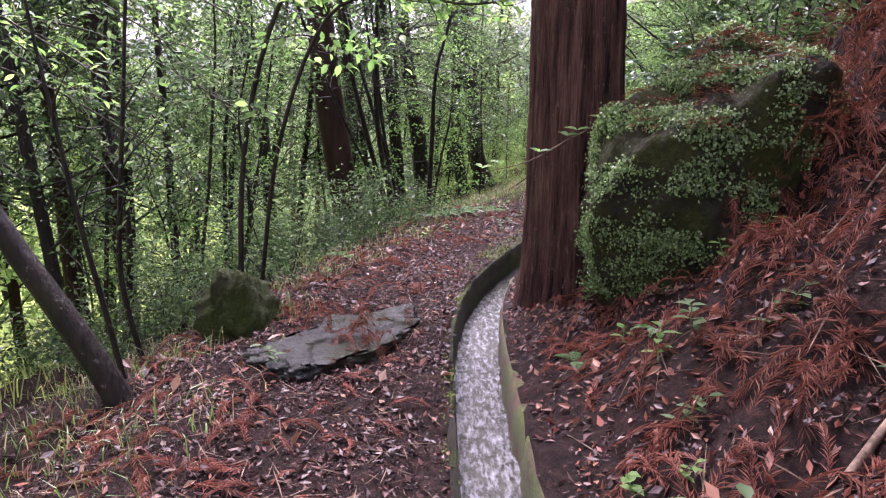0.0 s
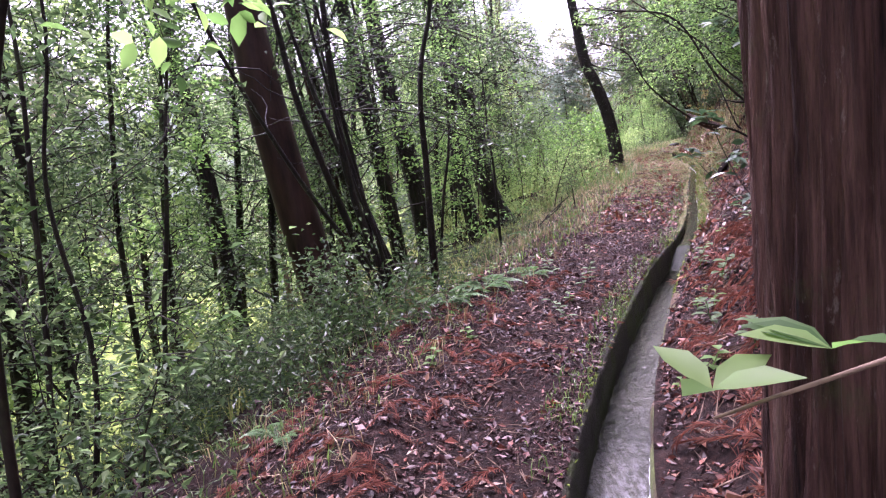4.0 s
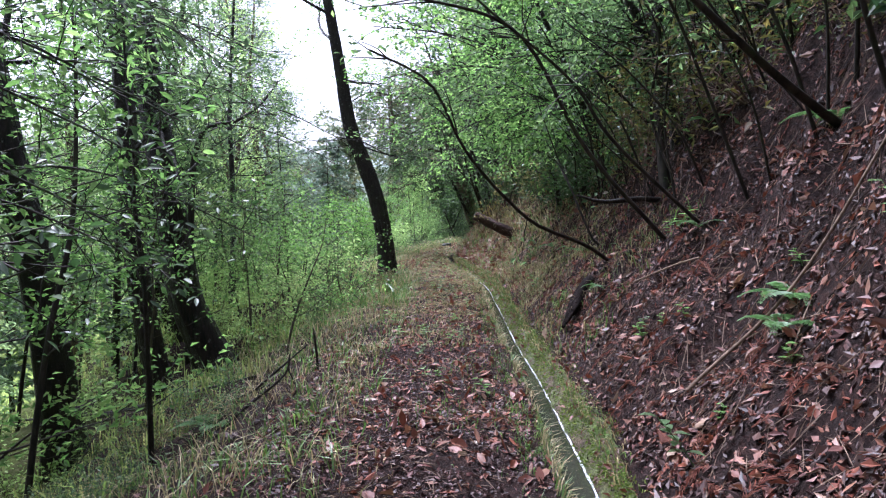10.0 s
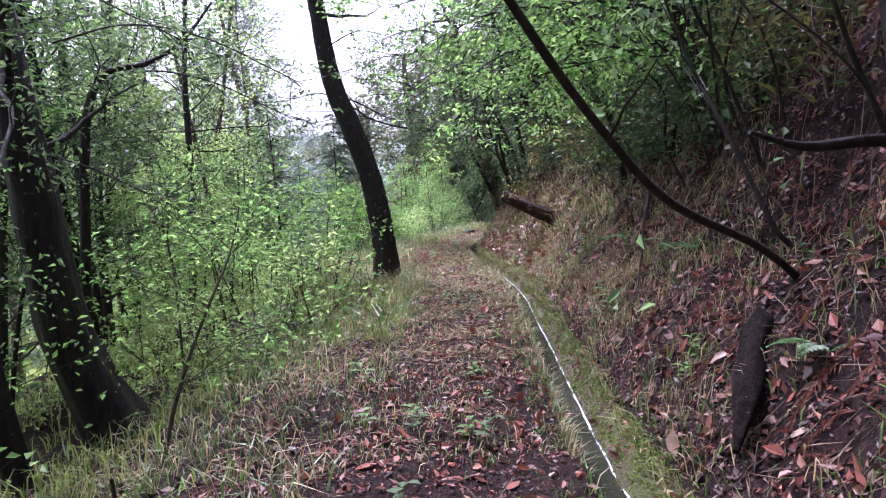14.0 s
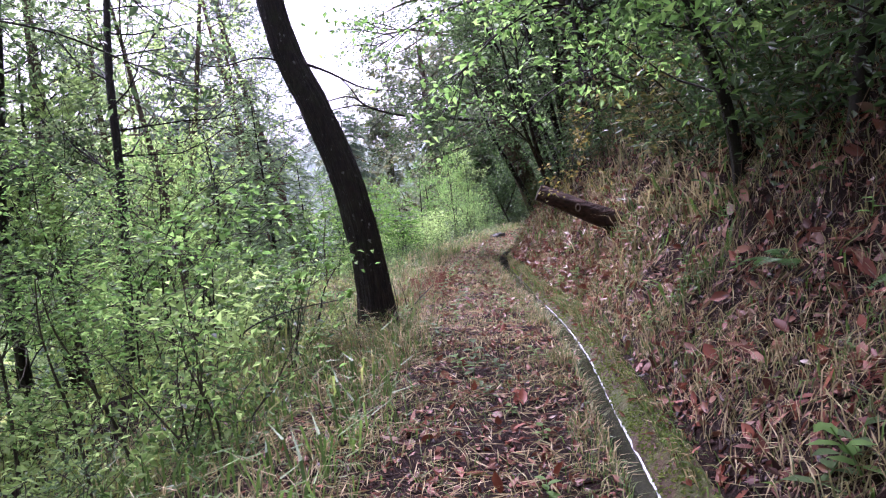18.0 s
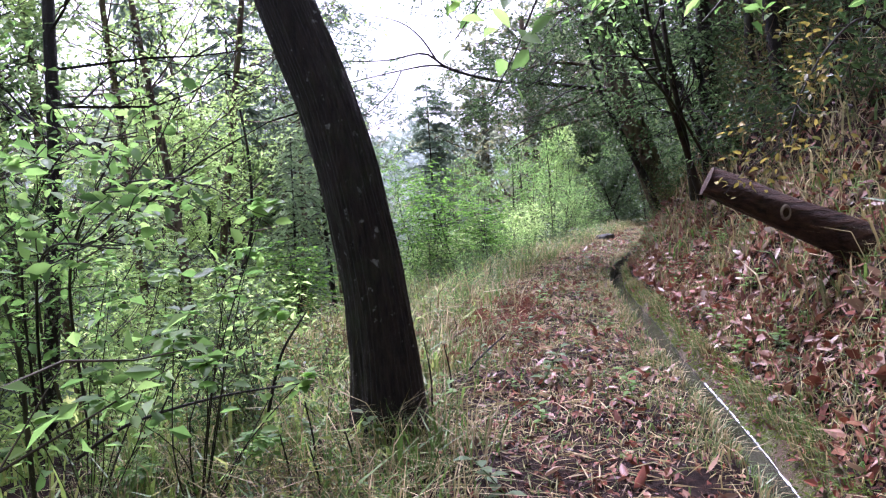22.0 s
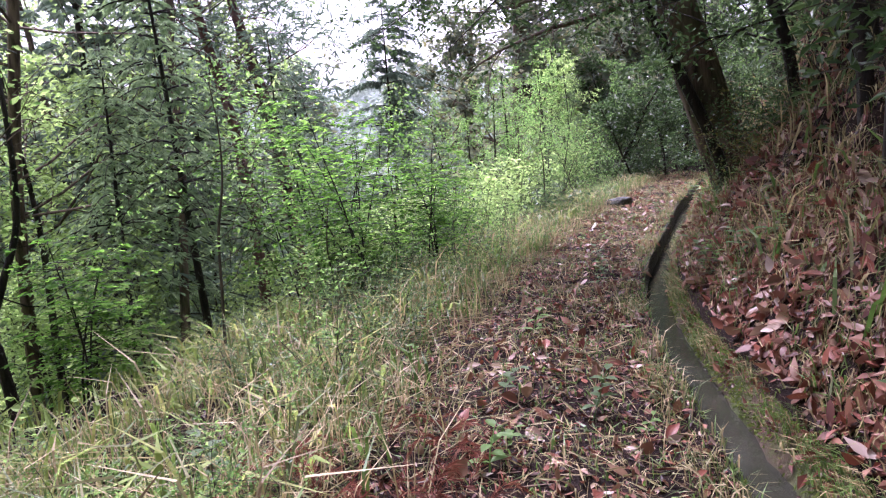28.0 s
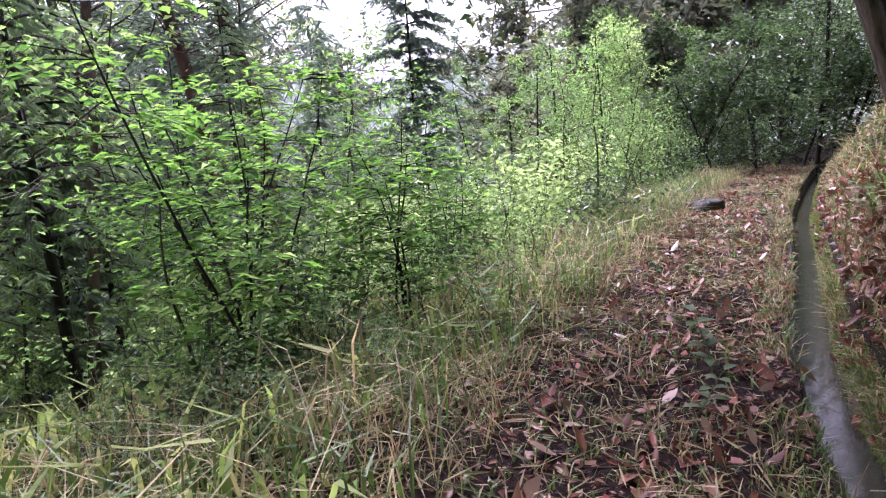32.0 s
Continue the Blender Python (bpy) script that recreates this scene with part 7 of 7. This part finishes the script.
def fern(r, fronds_n, length, label="green fern with arching fronds", mat=FERN_LEAF, group="ferns"):
    root = thing("fern", (0, 0, 0), label, "fern", group)
    for k in range(fronds_n):
        a = 6.28 * k / fronds_n + r.normal(0, 0.3)
        L = length * r.uniform(0.7, 1.1)
        q = np.linspace(0, 1, 15)
        line = np.stack([np.cos(a) * L * q, np.sin(a) * L * q, L * (0.85 * q - 0.75 * q ** 2)], 1)
        b = Build().tube(line, [0.003, 0.001], 4, caps=False)
        d = unit(np.gradient(line, axis=0))
        s = unit(np.cross(d, [0, 0, 1.0]))
        w = L * 0.24 * np.sin(np.clip(q * 1.15, 0, 1) * 3.0) + 0.01
        for sg in (-1, 1):
            b.leaves(line[1:], (s * sg + d * 0.35)[1:], np.tile([0, 0, 1.0], (14, 1)), w[1:], L * 0.055, 0.05, 0.15)
            b.leaves(line[1:] + d[1:] * L * 0.033, (s * sg + d * 0.35)[1:], np.tile([0, 0, 1.0], (14, 1)), w[1:] * 0.95, L * 0.05, 0.05, 0.15)
        part("frond", b, mat, root)
    return root


f1 = fern(np.random.default_rng(71), 6, 0.42)
f2 = fern(np.random.default_rng(72), 4, 0.34, "small fern hanging on the bank")
settle(f1, 0.35, 11.6)
settle(f2, 4.1, 13.75, 2.0)
for x, y, k, s in [(0.0, 11.2, f1, 0.9), (0.85, 12.1, f1, 0.8), (1.5, 17.4, f1, 0.8), (5.3, 15.7, f2, 1.0), (4.9, 13.0, f2, 0.9), (1.05, 4.9, f2, 0.55), (0.75, 5.3, f2, 0.6), (6.9, 20.2, f2, 1.1), (7.3, 19.8, f1, 0.9), (6.9, 28.6, f1, 0.6), (-1.0, 9.0, f2, 0.8), (9.9, 31.2, f2, 0.7), (6.4, 16.8, f2, 1.0), (4.35, 13.89, f1, 0.9), (6.33, 19.20, f2, 0.9), (5.57, 14.64, f1, 0.9), (5.22, 16.94, f2, 0.9), (7.13, 21.25, f1, 0.9), (9.85, 27.67, f2, 0.9)]:
    place(k, x, y, r4.uniform(0, 6.28), s)


def seedling(r, n, leaf, height, mat, label, group="seedlings"):
    root = thing("seedling", (0, 0, 0), label, "plant", group)
    st = wander(r, (0, 0, -0.02), (r.normal(0, 0.3), r.normal(0, 0.3), 1), height, 6, 0.2)
    part("stem", Build().tube(st, [0.004, 0.002], 5), THIN_BARK if height > 0.3 else mat, root)
    for k in range(n):
        j = min(6, 2 + k * 5 // n)
        a = k * 2.4 + r.uniform(0, 1)
        part("leaf", Build().leaves(st[j], (np.cos(a), np.sin(a), 0.25), (0, 0, 1), leaf[0] * r.uniform(0.7, 1.1), leaf[1] * r.uniform(0.8, 1.1), 0.15, 0.2, True), mat, root)
    return root


sd = [seedling(np.random.default_rng(81), 7, (0.09, 0.05), 0.18, BRIGHT_LEAF, "small seedling with bright green leaves"), seedling(np.random.default_rng(82), 9, (0.10, 0.055), 0.3, MID_LEAF, "leafy green seedling on the ground"),
      seedling(np.random.default_rng(83), 6, (0.07, 0.045), 0.12, BRIGHT_LEAF, "tiny green seedling among dead leaves")]
for q, (x, y) in zip(sd, [(0.95, 4.6), (1.3, 4.4), (0.7, 4.0)]):
    settle(q, x, y)
for y0, y1, lo, hi, n in [(2.5, 8, 0.45, 1.6, 26), (8, 13, 0.42, 1.9, 30), (13, 24, 0.45, 1.6, 26), (24, 34, 0.45, 1.6, 26), (3, 14, -1.8, -0.15, 10), (16, 42, -2.4, -0.15, 90), (22, 42, 0.4, 1.2, 60)]:
    for _ in range(n):
        y = r4.uniform(y0, y1)
        place(sd[r4.integers(3)], float(edge_x(y)) + r4.uniform(lo, hi), y, r4.uniform(0, 6.28), r4.uniform(0.6, 1.3))


# ---- sticks, posts and dead wood ----
def stick(pts, r0, label, name="fallen_branch", mat=WET_BARK, side=()):
    root = thing(name, pts[0], label, "branch")
    p = curve(np.array(pts) - np.array(pts[0]), 14)
    part("stem", Build().tube(p, [r0, r0 * 0.5], 7, 0.08), mat, root)
    for j, v in side:
        part("side_twig", Build().tube(curve([p[j], p[j] + np.array(v) * 0.5 + np.array([0, 0, 0.01]), p[j] + np.array(v)], 7), [r0 * 0.5, 0.002], 5), mat, root)
    return root


stick([(1.4, 17.0, -0.40), (1.75, 17.0, -0.1), (2.08, 17.0, 0.14), (2.14, 17.0, 0.32)], 0.016, "dead forked stick leaning at the path edge", side=[(10, (0.08, 0, -0.22))])
stick([(2.46, 17.5, -0.02), (2.45, 17.5, 0.2), (2.43, 17.5, 0.44)], 0.015, "short black stake at the path edge", "stake")
stick([(1.9, 17.9, -0.18), (2.2, 17.85, 0.06), (2.42, 17.8, 0.24)], 0.014, "dead stick leaning at the path edge")
stick([(0.9, 18.2, -0.75), (1.6, 18.1, -0.35), (2.2, 18.0, -0.12)], 0.02, "fallen branch lying on the slope", side=[(6, (0.3, 0.4, 0.1))])
stick([(5.95, 27.5, 0.04), (6.12, 27.6, 0.17), (6.30, 27.6, 0.27)], 0.017, "cut brown stick lying at the path edge", mat=TWIG)
stick([(6.40, 30.6, -0.30), (6.72, 30.6, 0.0), (6.90, 30.6, 0.12), (6.99, 30.6, 0.21)], 0.022, "black broken branch lying at the path edge", side=[(4, (-0.3, 0.1, 0.12)), (7, (0.25, -0.1, -0.08))])
stick([(3.9, 25.2, 0.25), (4.17, 25.2, 0.4), (4.59, 25.2, 0.49), (5.01, 25.2, 0.52)], 0.010, "bare dead branch caught in the grass", side=[(6, (0.2, 0, 0.35))])
stick([(4.80, 25.5, 0.30), (4.9, 25.5, 0.62), (5.05, 25.5, 0.84)], 0.010, "thin dead stick standing in the grass")
stick([(6.0, 26.6, 0.0), (6.2, 26.7, 0.18), (6.45, 26.8, 0.34)], 0.012, "dead stick leaning beside the black trunk")
for x, y, h in ((4.95, 24.9, 0.4), (5.1, 24.7, 0.35), (5.25, 25.0, 0.3), (5.75, 25.9, 0.5), (5.9, 26.1, 0.42), (5.05, 25.2, 0.45), (6.2, 27.7, 0.3)):
    z = g(x, y)
    stick([(x, y, z - 0.05), (x + 0.01, y, z + h * 0.5), (x - 0.02, y, z + h)], 0.007, "thin dead stalk standing at the path edge", "dead_stalk")
stick([(1.2, 3.6, g(1.2, 3.6) + 0.03), (1.7, 3.9, g(1.7, 3.9) + 0.05), (2.3, 4.1, g(2.3, 4.1) + 0.06)], 0.016, "brown fallen stick on the bank", mat=TWIG)
stick([(1.5, 4.6, g(1.5, 4.6) + 0.04), (1.9, 5.0, g(1.9, 5.0) + 0.09), (2.3, 5.1, g(2.3, 5.1) + 0.1)], 0.01, "brown fallen stick on the bank", mat=TWIG)
stick([(3.9, 14.2, g(3.9, 14.2) + 0.03), (4.4, 13.9, g(4.4, 13.9) + 0.1), (5.0, 13.6, g(5.0, 13.6) + 0.1)], 0.012, "fallen stick lying on the steep bank", mat=TWIG)
stick([(4.97, 16.11, 0.84), (4.93, 15.44, 1.05), (4.89, 14.77, 1.19)], 0.010, "long thin stick lying on the bank", mat=TWIG)
stick([(-2.00, 25.48, -2.09), (1.66, 18.87, -0.50)], 0.022, "dark fallen branch lying across the slope", side=[(5, (0.1, -0.3, 0.12))])
stick([(0.10, 21.87, -1.28), (2.04, 19.17, -0.32)], 0.03, "dark fallen branch lying across the slope", side=[(8, (0.2, -0.2, 0.15))])
# leaning dark trunk below the path start
stick([(-1.68, 5.2, g(-1.68, 5.2) - 0.15), (-1.80, 5.2, 0.06), (-2.02, 5.2, 0.45), (-2.28, 5.2, 0.88), (-2.62, 5.2, 1.6), (-3.2, 5.2, 3.0)], 0.085, "dark leaning tree trunk below the path", "bare_tree", WET_BARK)
arching(r4, [(1.03, 17.0, g(1.03, 17.0) - 0.1), (1.04, 17.0, 0.4), (1.04, 17.0, 0.98), (1.0, 17.0, 1.6), (1.01, 17.0, 2.1), (0.98, 17.0, 2.9), (1.0, 17.0, 4.0)], 0.024, "thin dark stem with a few leaves below the path", DARK_LEAF, (0.06, 0.026), 9, 5, "thin_tree", "thin trees", reach=0.6, wood=WET_BARK)
for pts, rad in (([(-2.02, 6.2, -0.3), (-2.14, 6.2, 0.35), (-2.10, 6.2, 1.0), (-2.02, 6.2, 1.8), (-1.96, 6.2, 2.8), (-2.1, 6.2, 4.2)], 0.022), ([(-1.86, 5.6, -0.3), (-1.98, 5.6, 0.35), (-2.08, 5.6, 0.85), (-2.17, 5.6, 1.4), (-2.26, 5.6, 2.0), (-2.4, 5.6, 3.4)], 0.02), ([(-3.1, 8.3, -0.9), (-3.0, 8.3, 0.4), (-3.15, 8.3, 1.6), (-3.0, 8.3, 3.0), (-3.2, 8.3, 4.6)], 0.035), ([(-2.3, 9.4, -0.6), (-2.12, 9.4, 0.4), (-2.2, 9.4, 1.4), (-2.02, 9.4, 2.4), (-2.1, 9.4, 3.8)], 0.02)):
    arching(r4, pts, rad, "thin dark stem with a few leaves below the path", DARK_LEAF, (0.06, 0.026), 9, 5, "thin_tree", "thin trees", reach=0.6, wood=WET_BARK)
for x, y, rad, h, dx in ((-5.2, 11.4, 0.10, 9, -0.5), (-4.6, 11.8, 0.13, 10, -0.6), (-7.4, 13.6, 0.10, 9, -0.6), (-3.7, 17.6, 0.15, 11, -0.9), (-0.75, 19.3, 0.16, 10, -1.0), (-2.0, 20.6, 0.14, 10, -0.8)):
    tr = big_trunk("slope_tree", [(x, y, g(x, y) - 0.2), (x + dx * 0.3, y, 1.5), (x + dx * 0.6, y, 4), (x + dx, y, h)], [rad, rad * 0.9, rad * 0.8, rad * 0.4], [BROWN_BARK, WET_BARK][int(x * 10) % 2], "dark straight tree trunk on the valley slope", 18, 0.03, 26, 1.2, x)
    crown_for(tr, r4, [np.array([dx * 0.7, 0, 5 + 0.7 * k]) for k in range(5)], 2.2, 5, 40, (0.10, 0.04), WET_BARK, DARK_LEAF)
# cedars and dark trees on the hill above the bank
for x, y, rad, dx, mat in ((3.1, 5.1, 0.26, -0.2, CEDAR_BARK), (8.3, 17.6, 0.32, -0.4, CEDAR_BARK), (8.9, 20.6, 0.28, -0.6, CEDAR_BARK), (12.75, 34.6, 0.17, -0.1, GREY_BARK), (13.35, 35.1, 0.18, -0.1, GREY_BARK), (11.2, 26.0, 0.3, -0.3, CEDAR_BARK), (13.2, 29.6, 0.26, -0.5, CEDAR_BARK), (6.4, 11.5, 0.3, -0.2, CEDAR_BARK), (10.4, 29.0, 0.08, -0.6, WET_BARK), (11.0, 31.6, 0.07, -0.9, WET_BARK)):
    z = g(x, y)
    tr = big_trunk("hill_tree", [(x, y, z - 0.2), (x + dx * 0.3, y, z + 1.2), (x + dx, y, z + 4.5), (x + dx, y, z + 9)], [rad, rad * 0.9, rad * 0.8, rad * 0.4], mat, "dark tree trunk standing on the bank top", 30, 0.03, 30, 1.3, x, ridges=13)
    crown_for(tr, r4, [np.array([dx * 0.8, 0, 2.6 + 0.7 * k]) for k in range(8)], 2.6, 6, 40, (0.17, 0.075), mat, DARK_LEAF, 0.18)
# hanging dry roots and stalks below the bank top
hang = Build()
for k in range(420):
    y = r4.uniform(16, 34)
    u = r4.uniform(1.5, 3.6)
    x = float(edge_x(y)) + u
    z = g(x, y) + r4.uniform(0.1, 1.0)
    p = np.array([[x, y, z], [x - r4.uniform(0.02, 0.12), y + r4.normal(0, 0.06), z - 0.25], [x - r4.uniform(0.05, 0.25), y + r4.normal(0, 0.12), z - r4.uniform(0.4, 0.9)]])
    hang.tube(p, [0.003, 0.0015], 3, caps=False)
solid("dry_stalks", hang, TWIG, "dry stalks and roots hanging on the bank", "twigs", kind="stuff")
